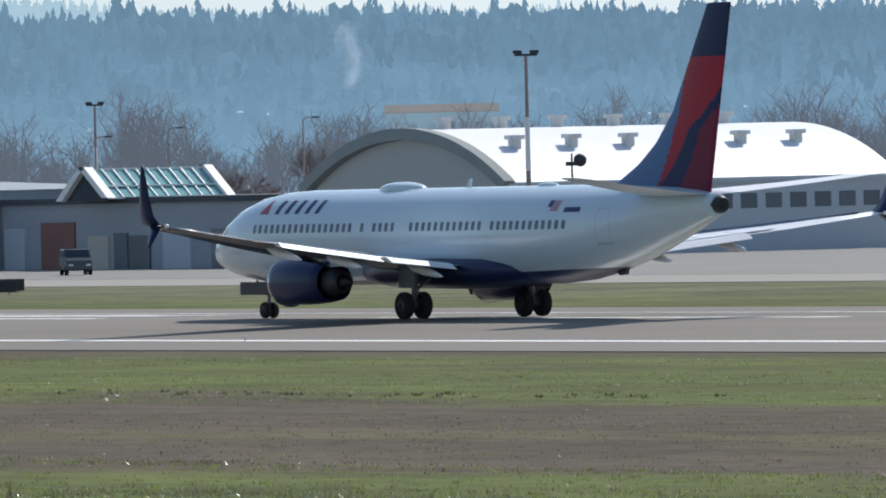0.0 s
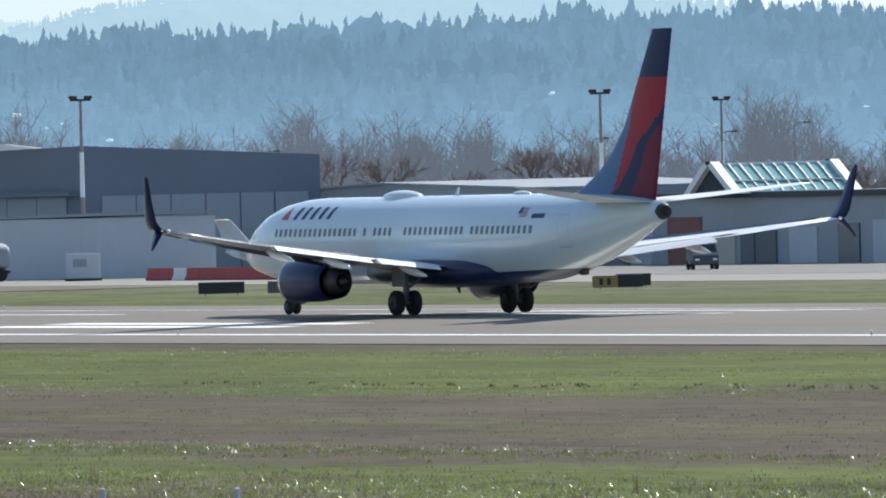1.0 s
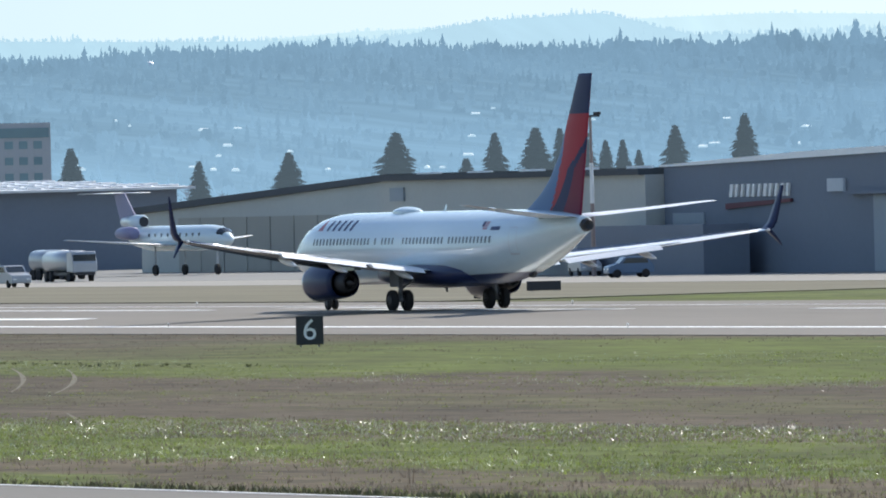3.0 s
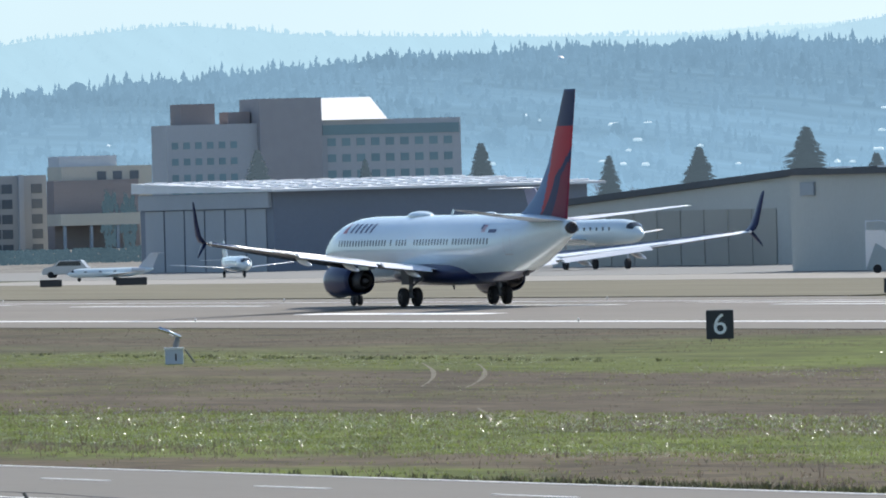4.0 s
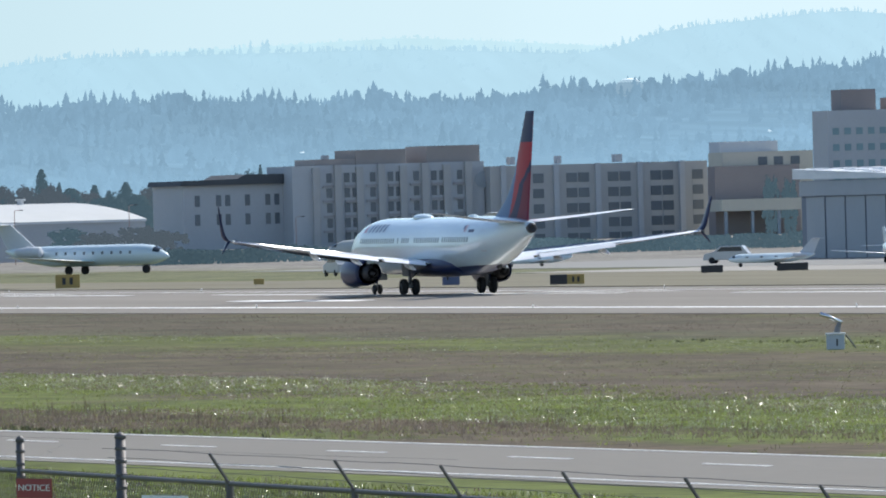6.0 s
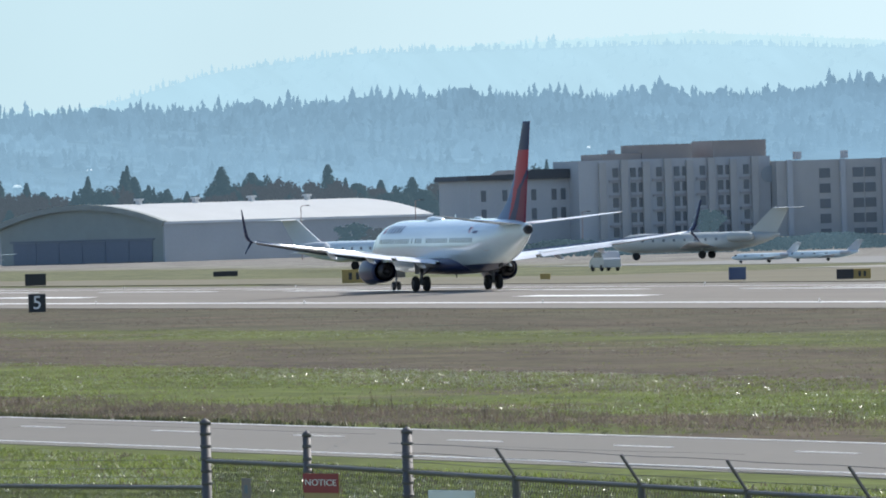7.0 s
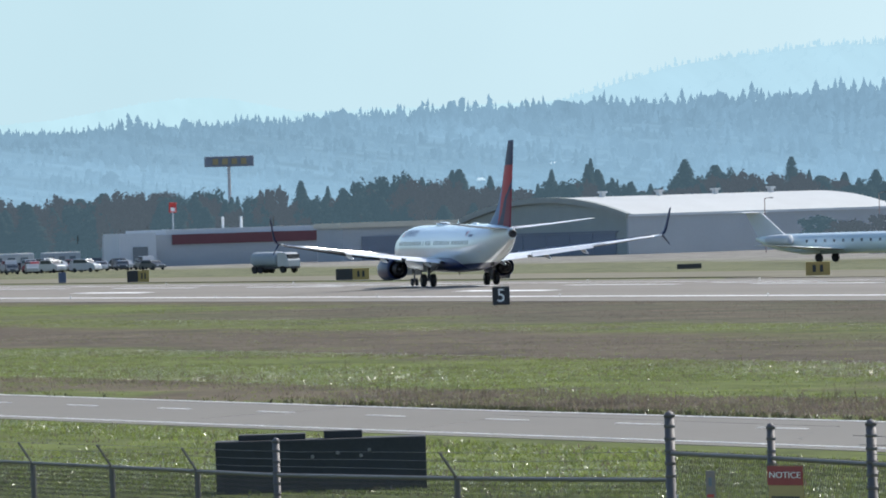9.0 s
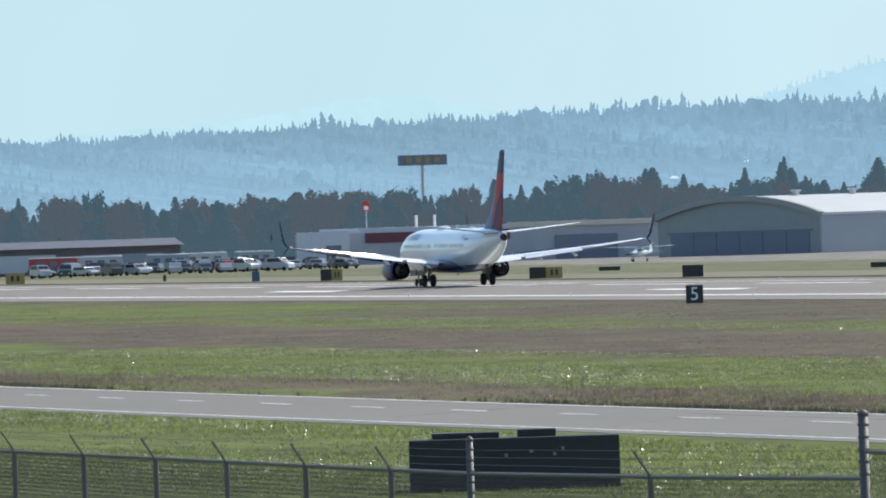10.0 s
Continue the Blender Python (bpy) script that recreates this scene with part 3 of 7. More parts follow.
    part("lower_winglet", loft(fin), M["blue_paint"], wing, "dark blue lower winglet blade", True)
    part("tip_light", lathe([(-4.98, 0.02), (-4.93, 0.08), (-4.82, 0.09), (-4.75, 0.03)], 10, centre=(0, side * 17.1, 4.02)), M["sign_white"], wing, "white light at the wing tip", True)


def build_engine(plane, side):
    y, zc = 4.83 * side, 1.58
    prof = [(6.95, 0.80), (7.15, 0.90), (7.05, 0.99), (6.5, 1.07), (5.6, 1.12), (4.6, 1.10), (3.6, 0.97), (3.1, 0.86), (3.1, 0.80), (3.7, 0.84), (6.0, 0.82)]
    b = lathe(prof, 28, centre=(0, y, zc))
    for v in b.verts:
        if v.co.z < zc - 0.7:
            v.co.z = zc - 0.7 + (v.co.z - zc + 0.7) * 0.55
    nac = part("engine", b, M["blue_paint"], plane, "dark blue engine nacelle under the wing", True)
    part("inlet_lip", lathe([(6.9, 0.82), (7.17, 0.9), (7.08, 0.98), (6.8, 1.04), (6.75, 0.9)], 28, centre=(0, y, zc)), M["bare_metal"], nac, "polished inlet ring", True)
    part("core_nozzle", lathe([(3.9, 0.62), (3.1, 0.60), (2.3, 0.44), (2.25, 0.36), (2.9, 0.30)], 20, centre=(0, y, zc)), M["dark_metal"], nac, "dark metal core nozzle", True)
    part("exhaust_cone", lathe([(3.0, 0.34), (2.4, 0.26), (1.7, 0.04)], 16, centre=(0, y, zc)), M["dark_metal"], nac, "", True)
    part("fan", lathe([(6.1, 0.83), (6.0, 0.83), (6.0, 0.2), (6.5, 0.02)], 24, centre=(0, y, zc)), M["dark_metal"], nac, "dark fan disc", True)
    part("pylon", prism([(5.8, 2.5), (4.2, 2.72), (1.4, 2.6), (1.2, 2.25), (3.4, 2.2)], y - 0.18, y + 0.18, "y"), M["white_paint"], nac, "white pylon")


def build_wheel(parent, x, y, r, w):
    wheel = part("wheel", lathe([(-w / 2, 0.30 * r), (-w / 2, 0.55 * r), (w / 2, 0.55 * r), (w / 2, 0.30 * r)], 24, "y", (x, y, r)), M["gear_shade_grey"], parent, "", True)
    part("tyre", lathe([(-w / 2, 0.55 * r), (-w / 2, 0.86 * r), (-0.36 * w, 0.97 * r), (-0.15 * w, r), (0.15 * w, r), (0.36 * w, 0.97 * r), (w / 2, 0.86 * r), (w / 2, 0.55 * r)], 28, "y", (x, y, r)),
         M["rubber"], wheel, "black rubber tyre", True)


def build_gear(plane):
    nose = part("nose_gear", join(tube([(17.17, 0, 0.36), (17.17, 0, 1.7)], 0.08, 10), tube([(17.17, -0.28, 0.36), (17.17, 0.28, 0.36)], 0.06),
                                  tube([(17.17, 0, 0.9), (18.2, 0, 1.6)], 0.05)), M["gear_shade_grey"], plane, "grey nose gear leg")
    for s in (-1, 1):
        build_wheel(nose, 17.17, 0.20 * s, 0.35, 0.22)
        part("gear_door", bevel(boxes((16.1, 18.9, s * 0.42 - 0.02, s * 0.42 + 0.02, 1.0, 1.55)), 0.015, 1), M["dark_metal"], nose, "nose gear door")
    for s in (-1, 1):
        leg = part("main_gear", join(tube([(0, 2.86 * s, 0.56), (0.05, 2.7 * s, 2.35)], 0.13, 12), tube([(0, 2.35 * s, 0.56), (0, 3.37 * s, 0.56)], 0.09),
                                     tube([(0.05, 2.8 * s, 1.15), (0.05, 1.5 * s, 2.0)], 0.07), tube([(-0.16, 2.86 * s, 0.85), (-0.42, 2.84 * s, 1.15), (-0.16, 2.8 * s, 1.5)], 0.035)),
                   M["gear_shade_grey"], plane, "grey main gear leg")
        for k in (-1, 1):
            build_wheel(leg, 0, s * 2.86 + 0.43 * k, 0.565, 0.40)
        part("gear_door", bevel(boxes((-0.55, 0.75, s * 3.12 - 0.025, s * 3.12 + 0.025, 1.3, 2.3)), 0.015, 1), M["gear_shade_grey"], leg, "leg door, greyed for the shade under the wing")


def fin_colour(u, v):
    """Paint of the tail: 0 blue, 1 red, 2 dark red, 3 navy. u from leading to trailing edge, v from foot to tip."""
    if v > 0.73:
        return 3
    if u < 0.58 * (1 - v / 0.70):
        return 0
    bend = 0.64 + max(0.0, v - 0.36) / 0.20 * 0.42
    if abs(u - bend) < 0.085 and v < 0.60:
        return 3
    return 2 if u > bend or v < 0.1 else 1


def build_tail(plane):
    nz, nu = 44, 26
    le = [(5.1, -10.6), (5.6, -12.0), (6.2, -13.4), (7.0, -14.7), (8.3, -16.1), (12.55, -18.85)]
    te = [(5.1, -18.9), (12.55, -20.65)]

    def edge(tab, z):
        for (a, p), (b, q) in zip(tab, tab[1:]):
            if a <= z <= b:
                return p + (q - p) * (z - a) / (b - a)
        return tab[-1][1]
    bm = bmesh.new()
    grid = {}
    for s in (1, -1):
        for j in range(nz + 1):
            z = 4.75 + (12.55 - 4.75) * j / nz
            zz = max(z, 5.1)
            a, b = edge(le, zz), edge(te, zz)
            for i in range(nu + 1):
                u = i / nu
                t = 0.30 * (1 - 0.62 * j / nz) * (1.9 * math.sqrt(u + 1e-4) * (1 - u) ** 0.8 + 0.04)
                if i in (0,) and s == -1:
                    grid[s, j, i] = grid[1, j, i]
                else:
                    grid[s, j, i] = bm.verts.new((a + (b - a) * u, s * t if i else 0, z))
    for s in (1, -1):
        for j in range(nz):
            for i in range(nu):
                f = bm.faces.new((grid[s, j, i], grid[s, j, i + 1], grid[s, j + 1, i + 1], grid[s, j + 1, i]))
                f.material_index = fin_colour((i + 0.5) / nu, (j + 0.5) / nz)
    for j in range(nz):
        bm.faces.new((grid[1, j, nu], grid[-1, j, nu], grid[-1, j + 1, nu], grid[1, j + 1, nu])).material_index = 1
    top = [grid[1, nz, i] for i in range(nu + 1)] + [grid[-1, nz, i] for i in range(nu, 0, -1)]
    bm.faces.new(top).material_index = 3
    part("fin", bm, [M["tail_blue"], M["tail_red"], M["tail_dark_red"], M["tail_navy"]], plane, "tail fin painted blue, red and navy", True)
    for s in (1, -1):
        rings = []
        for y, a, b, z, t in ((0.3, -14.3, -19.0, 4.9, 0.24), (1.2, -15.0, -19.3, 4.98, 0.20), (4.0, -16.9, -19.9, 5.27, 0.13), (6.6, -18.6, -20.45, 5.58, 0.08), (7.17, -19.2, -20.5, 5.64, 0.04)):
            rings.append([(x, s * q, w) for x, q, w in airfoil(a, b, t, z, y)])
        part("stabiliser", loft(rings), M["wing_metal"], plane, "grey metal horizontal stabiliser", True)


def build_airliner():
    plane = thing("airliner", "white twin-engine airliner with blue and red tail on the runway", "airplane")
    M["grey_light"] = mat("grey_light", (0.84, 0.85, 0.86), 0.3, 0.15, vary=0.04)
    # lower skin of the wing: its shade is put into a dark colour
    M["wing_shade"] = mat("wing_shade", (0.13, 0.125, 0.13), 0.45, 0.2, vary=0.15)
    # gear grey, darkened to hold the shade beneath the wing
    M["gear_shade_grey"] = mat("gear_shade_grey", (0.17, 0.175, 0.19), 0.5, 0.2, vary=0.15)
    M["tail_blue"] = mat("tail_blue", (0.065, 0.15, 0.30), 0.45, vary=0.05, spec=0.25)
    M["tail_red"] = mat("tail_red", (0.34, 0.014, 0.035), 0.45, vary=0.05, spec=0.25)
    M["tail_dark_red"] = mat("tail_dark_red", (0.17, 0.012, 0.04), 0.45, vary=0.05, spec=0.25)
    M["tail_navy"] = mat("tail_navy", (0.012, 0.022, 0.08), 0.45, vary=0.05, spec=0.25)
    xs = []
    for (a, b) in zip(FUSE, FUSE[1:]):
        k = max(1, round((a[0] - b[0]) / 0.9))
        xs += [a[0] + (b[0] - a[0]) * i / k for i in range(k)]
    xs.append(FUSE[-1][0])
    bm = loft([ring(x, *fuse_at(x)[:1], *fuse_at(x)[1:], n=48) for x in xs])
    # the blue belly ends at a straight line
    bmesh.ops.bisect_plane(bm, geom=bm.verts[:] + bm.edges[:] + bm.faces[:], plane_co=(0, 0, 1.76), plane_no=(0.022, 0, 1))
    for f in bm.faces:
        c = f.calc_center_median()
        f.material_index = 1 if c.z + 0.022 * c.x < 1.76 else 0
    body = part("fuselage", bm, [M["white_paint"], M["blue_paint"]], plane, "white fuselage with a dark blue belly", True)
    fair = [ring(x, zc, hw, hh, 32, 2.6) for x, zc, hw, hh in ((7.8, 1.95, 0.6, 0.3), (6.5, 1.95, 1.5, 0.55), (4.5, 1.95, 1.98, 0.72), (0, 1.95, 2.05, 0.76), (-3.5, 1.95, 1.98, 0.70), (-5.5, 1.98, 1.5, 0.55), (-7.2, 2.0, 0.6, 0.3))]
    part("belly_fairing", loft(fair), M["blue_paint"], plane, "dark blue belly fairing", True)
    # cabin windows
    for side in (1, -1):
        k = 0
        x = 15.1
        while x > -10.4:
            if k not in (17, 19, 24, 25, 38):
                part("cabin_window", decal([rect(x - 0.13, x + 0.13, 3.62, 3.98)], side, 0.010, 2), M["window_pane"], body)
            x -= 0.508
            k += 1
        for xd, h0, h1 in ((17.0, 2.75, 4.55), (-13.0, 2.95, 4.45)):
            w, t = 0.45, 0.035
            part("door_outline", decal([rect(xd - w, xd - w + t, h0, h1), rect(xd + w - t, xd + w, h0, h1), rect(xd - w, xd + w, h1 - t, h1), rect(xd - w, xd + w, h0, h0 + 0.09)], side, 0.011),
                 M["grey_paint"], body)
        for xd in (3.1, 2.2):
            w, t = 0.28, 0.025
            part("exit_outline", decal([rect(xd - w, xd - w + t, 3.1, 4.15), rect(xd + w - t, xd + w, 3.1, 4.15), rect(xd - w, xd + w, 4.12, 4.15), rect(xd - w, xd + w, 3.1, 3.13)], side, 0.011),
                 M["grey_paint"], body)
        # airline title as plain bars, the mark as a plain triangle
        for i in range(5):
            x0 = 13.75 - 0.86 * i
            part("title_bar", decal([rect(x0, x0 - 0.34, 4.42, 4.98, 0.12)], side, 0.014), M["letter_blue"], body, "dark blue title lettering as a bar")
        part("title_mark", decal([((15.1, 4.42), (14.3, 4.42), (14.60, 5.0), (14.66, 5.0))], side, 0.014), M["red_paint"], body, "red triangular mark")
        part("registration_bar", decal([rect(-10.1, -11.3, 4.30, 4.50)], side, 0.014), M["letter_blue"], body)
        part("flag_stripes", decal([rect(-9.0, -9.62, 4.36 + 0.09 * i, 4.405 + 0.09 * i) for i in range(5)], side, 0.014, 1), M["red_paint"], body)
        part("flag_field", decal([rect(-8.72, -9.05, 4.52, 4.79)], side, 0.016, 2), M["letter_blue"], body)
    part("cockpit_window", decal([rect(19.7, 18.9, 3.50, 3.95), rect(18.8, 18.2, 3.52, 4.02)], 1, 0.012), M["dark_glass"], body)
    part("cockpit_window", decal([rect(19.7, 18.9, 3.50, 3.95), rect(18.8, 18.2, 3.52, 4.02)], -1, 0.012), M["dark_glass"], body)
    # aerials on the roof
    dome = bmesh.new()
    bmesh.ops.create_uvsphere(dome, u_segments=24, v_segments=12, radius=1.0, matrix=Matrix.Translation((5.6, 0, 5.36)) @ Matrix.Diagonal((1.7, 0.62, 0.32, 1)))
    part("radome", dome, M["white_paint"], body, "white antenna hump", True)
    dome = bmesh.new()
    bmesh.ops.create_uvsphere(dome, u_segments=16, v_segments=8, radius=1.0, matrix=Matrix.Translation((-6.2, 0, 5.38)) @ Matrix.Diagonal((0.8, 0.3, 0.16, 1)))
    part("antenna", dome, M["white_paint"], body, "", True)
    part("blade_antenna", prism([(0.5, 5.35), (0.1, 5.35), (-0.05, 5.75), (0.1, 5.75)], -0.02, 0.02, "y"), M["white_paint"], body)
    part("blade_antenna", prism([(0.5, 1.3), (0.1, 1.3), (0.05, 0.95), (0.2, 0.95)], -0.02, 0.02, "y"), M["dark_metal"], body)
    part("tail_cone", lathe([(-19.42, 0.38), (-19.72, 0.33), (-19.86, 0.24), (-19.65, 0.15)], 20, centre=(0, 0, 4.49)), M["dark_metal"], body, "dark exhaust at the tail's end", True)
    part("tail_skid", prism([(-11.2, 2.0), (-12.4, 2.1), (-12.3, 1.75), (-11.9, 1.7)], -0.08, 0.08, "y"), M["dark_metal"], body)
    for s in (1, -1):
        build_wing(plane, s)
        build_engine(plane, s)
    build_gear(plane)
    build_tail(plane)
    return plane


airliner = build_airliner()


# ---- distance: wooded ridges ----
def at_bearing(deg, dist, z=0.0):
    a = radians(deg)
    return Vector((dist * math.sin(a), dist * math.cos(a), z))


def interp(tab, x):
    if x <= tab[0][0]:
        return tab[0][1]
    for (a, p), (b, q) in zip(tab, tab[1:]):
        if x <= b:
            s = (x - a) / (b - a)
            return p + (q - p) * s
    return tab[-1][1]


RIDGE_1 = [(2, 0.40), (10.9, 0.44), (12.4, 0.48), (14, 0.51), (15.3, 0.55), (16.2, 0.58), (17.2, 0.54), (18.3, 0.60), (19.2, 0.65), (20.1, 0.72), (21.2, 0.75),
           (22.8, 0.71), (25.2, 0.69), (26.5, 0.71), (27.6, 0.75), (30, 0.75), (32.3, 0.73), (40, 0.70)]
RIDGE_2 = [(2, 0.3), (13.2, 0.34), (14.1, 0.52), (14.8, 0.72), (15.5, 0.80), (17.1, 0.80), (18.0, 0.75), (18.4, 0.86), (19.2, 0.92), (19.8, 0.85), (20.9, 0.81), (22.1, 0.78),
           (22.6, 0.86), (23.2, 0.885), (23.6, 0.77), (25.1, 0.76), (25.6, 0.88), (27, 1.0), (29, 0.8), (34, 0.7)]
RIDGE_3 = [(2, 0.4), (10, 0.42), (11.8, 0.53), (12.3, 0.61), (12.6, 0.62), (13.0, 0.53), (14.2, 0.55), (15.9, 0.80), (17.1, 0.84), (18.1, 0.77), (20, 0.7), (22, 0.82), (24, 0.86), (26, 0.8), (34, 0.7)]


TREE_SIZE = [(9, 0.5), (13.5, 0.6), (15.5, 0.9), (18, 0.8), (19.5, 0.62), (23.4, 0.62), (25, 1.0), (27, 1.2), (33, 1.3)]


TREE_SINK = [(9, 0.28), (14, 0.32), (16, 0.5), (18, 0.54), (20, 0.5), (22, 0.24), (24, 0.24), (25.5, 0.3), (33, 0.32)]


def build_ridge(name, tab, near, far, material, tree, rows, seed, label, spires=0.72):
    """A hill sheet that climbs from near to far, with uneven stands of conifers and round crowns on it."""
    rnd = random.Random(seed)
    v, f = [], []
    cols, deep = 260, 7

    def height(deg, s):
        top = EYE.z + far * math.tan(radians(interp(tab, deg))) - interp(TREE_SINK, deg) * tree * interp(TREE_SIZE, deg)
        wob = 0.06 * (noise.noise((deg * 0.9, s * 2.0, seed)) + 0.5 * noise.noise((deg * 2.7, s * 4, seed)))
        return -1.0 + (top + 1.0) * min(1.0, max(0.0, s ** 0.85 + wob * (1 - s) * 2 * s))

    def conifer(p, h, w):
        """A ragged spire: skirts of uneven boughs, each slipped a little to one side."""
        lv = 7 if h > 0.5 * tree else 5
        lean = rnd.uniform(-0.04, 0.04) * h
        for k in range(lv):
            q0, q1 = 0.02 + 0.88 * k / lv, min(1.0, 0.30 + 0.74 * (k + 0.4) / lv + rnd.uniform(-0.05, 0.05))
            r = w * (1 - 0.82 * (k / lv) ** 1.5) * rnd.uniform(0.75, 1.15)
            cx, cy = p.x + lean * q0 + rnd.uniform(-0.2, 0.2) * w, p.y
            b, m = len(v), 6
            for q in range(m):
                a = 2 * math.pi * (q + rnd.random() * 0.8) / m
                rr = r * rnd.uniform(0.65, 1.2)
                v.append((cx + rr * math.cos(a), cy + rr * math.sin(a), p.z + h * (q0 + rnd.uniform(-0.10, 0.05))))
            v.append((p.x + lean * q1 + rnd.uniform(-0.1, 0.1) * w, p.y, p.z + h * (rnd.uniform(0.94, 1.0) if k == lv - 1 else q1)))
            for q in range(m):
                f.append((b + q, b + (q + 1) % m, b + m))

    def crown(p, h, w):
        """A round crown of a few ragged lobes."""
        for k in range(rnd.choice((3, 4, 5))):
            c = Vector((p.x + rnd.uniform(-0.8, 0.8) * w, p.y, p.z + h * rnd.uniform(0.15, 0.6)))
            rx, rz = w * rnd.uniform(0.35, 0.8), h * rnd.uniform(0.25, 0.45)
            b, m = len(v), 7
            for lz, lr in ((-0.8, 0.6), (0.1, 1.0), (0.7, 0.7)):
                for q in range(m):
                    a = 2 * math.pi * (q + 0.7 * rnd.random()) / m
                    rr = rx * lr * rnd.uniform(0.55, 1.25)
                    v.append((c.x + rr * math.cos(a), c.y + rr * math.sin(a), c.z + rz * (lz + rnd.uniform(-0.25, 0.25))))
            v.append((c.x + rnd.uniform(-0.2, 0.2) * rx, c.y, c.z + rz * rnd.uniform(0.9, 1.25)))
            for q in range(m):
                q2 = (q + 1) % m
                f.append((b + q, b + q2, b + m + q2, b + m + q))
                f.append((b + m + q, b + m + q2, b + 2 * m + q2, b + 2 * m + q))
                f.append((b + 2 * m + q, b + 2 * m + q2, b + 3 * m))

    for j in range(deep + 1):
        s = j / deep
        for i in range(cols + 1):
            deg = 2 + 38 * i / cols
            v.append(tuple(at_bearing(deg, near + (far - near) * s, height(deg, s))))
    for i in range(cols + 1):
        deg = 2 + 38 * i / cols
        v.append(tuple(at_bearing(deg, far + 60, -5)))
    n = cols + 1
    for j in range(deep + 1):
        for i in range(cols):
            f.append((j * n + i, j * n + i + 1, j * n + n + i + 1, j * n + n + i))
    for k, (s, per, amount) in enumerate(rows):
        deg = 9.5
        while deg < 34:
            size = interp(TREE_SIZE, deg)
            deg += rnd.uniform(0.2, 1.8) * per * (0.55 + 0.45 * size)
            # stands and clearings, at two scales
            stand = noise.noise((deg * 1.1, k * 0.8, seed + 5)) + 0.6 * noise.noise((deg * 4.0, k * 1.9, seed + 9))
            if stand < amount:
                continue
            ss = min(1.0, max(0.03, s + rnd.uniform(-0.06, 0.06) * (s < 1)))
            d = near + (far - near) * ss
            n01 = min(1.0, max(0.0, 0.42 + 0.6 * noise.noise((deg * 2.6, k * 1.7, seed)) + 0.45 * noise.noise((deg * 8.0, k * 2.3, seed + 2))))
            h = tree * size * (0.34 + 0.62 * n01 ** 1.4) * rnd.choice((0.5, 0.62, 0.75, 0.85, 0.92, 1.0, 1.1, 1.3))
            p = at_bearing(deg, d, height(deg, ss) - 0.2)
            if rnd.random() < spires:
                conifer(p, h, (0.25 * tree * size + 0.75 * h) * rnd.uniform(0.14, 0.27))
            else:
                crown(p, 0.8 * h, h * rnd.uniform(0.30, 0.5))
    tagged(raw(name, v, f, material), label, "hills", kind="structure")


ROWS = [(0.02 + 0.98 * (i / 15) ** 1.1, 0.042 - 0.0008 * i, -0.12 - 0.03 * i) for i in range(15)] + [(0.90, 0.024, -0.7), (0.95, 0.022, -0.8), (0.98, 0.020, -1.0), (1.0, 0.018, -1.2), (1.0, 0.020, -1.0)]
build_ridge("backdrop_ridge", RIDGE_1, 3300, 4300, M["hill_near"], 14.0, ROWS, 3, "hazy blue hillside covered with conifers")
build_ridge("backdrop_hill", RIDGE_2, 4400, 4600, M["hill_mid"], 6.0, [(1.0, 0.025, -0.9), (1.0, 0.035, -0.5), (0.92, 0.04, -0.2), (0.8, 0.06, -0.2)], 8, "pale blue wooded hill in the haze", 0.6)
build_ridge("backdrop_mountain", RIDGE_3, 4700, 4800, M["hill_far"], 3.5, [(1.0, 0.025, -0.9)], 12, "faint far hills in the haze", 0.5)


def build_bare_wood():
    """Leafless woods at the hill's foot: leaning stems that fan out into twigs."""
    rnd = random.Random(21)
    v, f = [], []

    def sliver(p, q, w):
        b = len(v)
        side = Vector((0.82, -0.57, 0)) * w
        v.extend([tuple(p - side), tuple(p + side), tuple(q + side * 0.35), tuple(q - side * 0.35)])
        f.append((b, b + 1, b + 2, b + 3))
    for i in range(860):
        deg = rnd.uniform(24.6, 33.0) if i < 540 else rnd.uniform(13.0, 24.6)
        d = rnd.uniform(1750, 2100) if i < 540 else rnd.uniform(2420, 2600)
        swell = 0.5 + 0.5 * noise.noise((deg * 2.2, 0, 4)) + 0.3 * noise.noise((deg * 7, 0, 8))
        h = (8.0 + 15.0 * max(0.0, swell)) * rnd.uniform(0.65, 1.1) * (1.0 if i < 540 else 0.62)
        p = at_bearing(deg, d, 0)
        for k in range(rnd.choice((1, 2, 3))):
            top = p + Vector((rnd.gauss(0, 0.10) * h, rnd.gauss(0, 0.10) * h, h * rnd.uniform(0.6, 0.85)))
            sliver(p, top, 0.16)
            for m in range(11):
                s = rnd.uniform(0.25, 1.0)
                a = p + (top - p) * s
                b2 = a + Vector((rnd.gauss(0, 0.16), rnd.gauss(0, 0.16), rnd.uniform(0.08, 0.34))) * h * (1.15 - 0.5 * s)
                sliver(a, b2, 0.09)
                for q in range(4):
                    c = a + (b2 - a) * rnd.uniform(0.3, 1.0)
                    sliver(c, c + Vector((rnd.gauss(0, 0.10), rnd.gauss(0, 0.10), rnd.uniform(0.02, 0.16))) * h, 0.055)
    tagged(raw("bare_wood", v, f, M["bare_wood"]), "leafless brown-purple wood at the foot of the hills, haze glow added", "wood", kind="stuff")


# brown twigs with blue haze put over them as emission
M["bare_wood"] = haze_mat("bare_wood", (0.055, 0.045, 0.045), (0.108, 0.135, 0.175), 1.0, 0.2)
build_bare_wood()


# the bright air over the horizon, all round
v, f = [], []
for i in range(97):
    a = 2 * math.pi * i / 96
    for z in (-40, 60, 140, 320):
        v.append((4880 * math.sin(a), 4880 * math.cos(a), z))
for i in range(96):
    for j in range(3):
        f.append((4 * i + j, 4 * i + 4 + j, 4 * i + 5 + j, 4 * i + 1 + j))
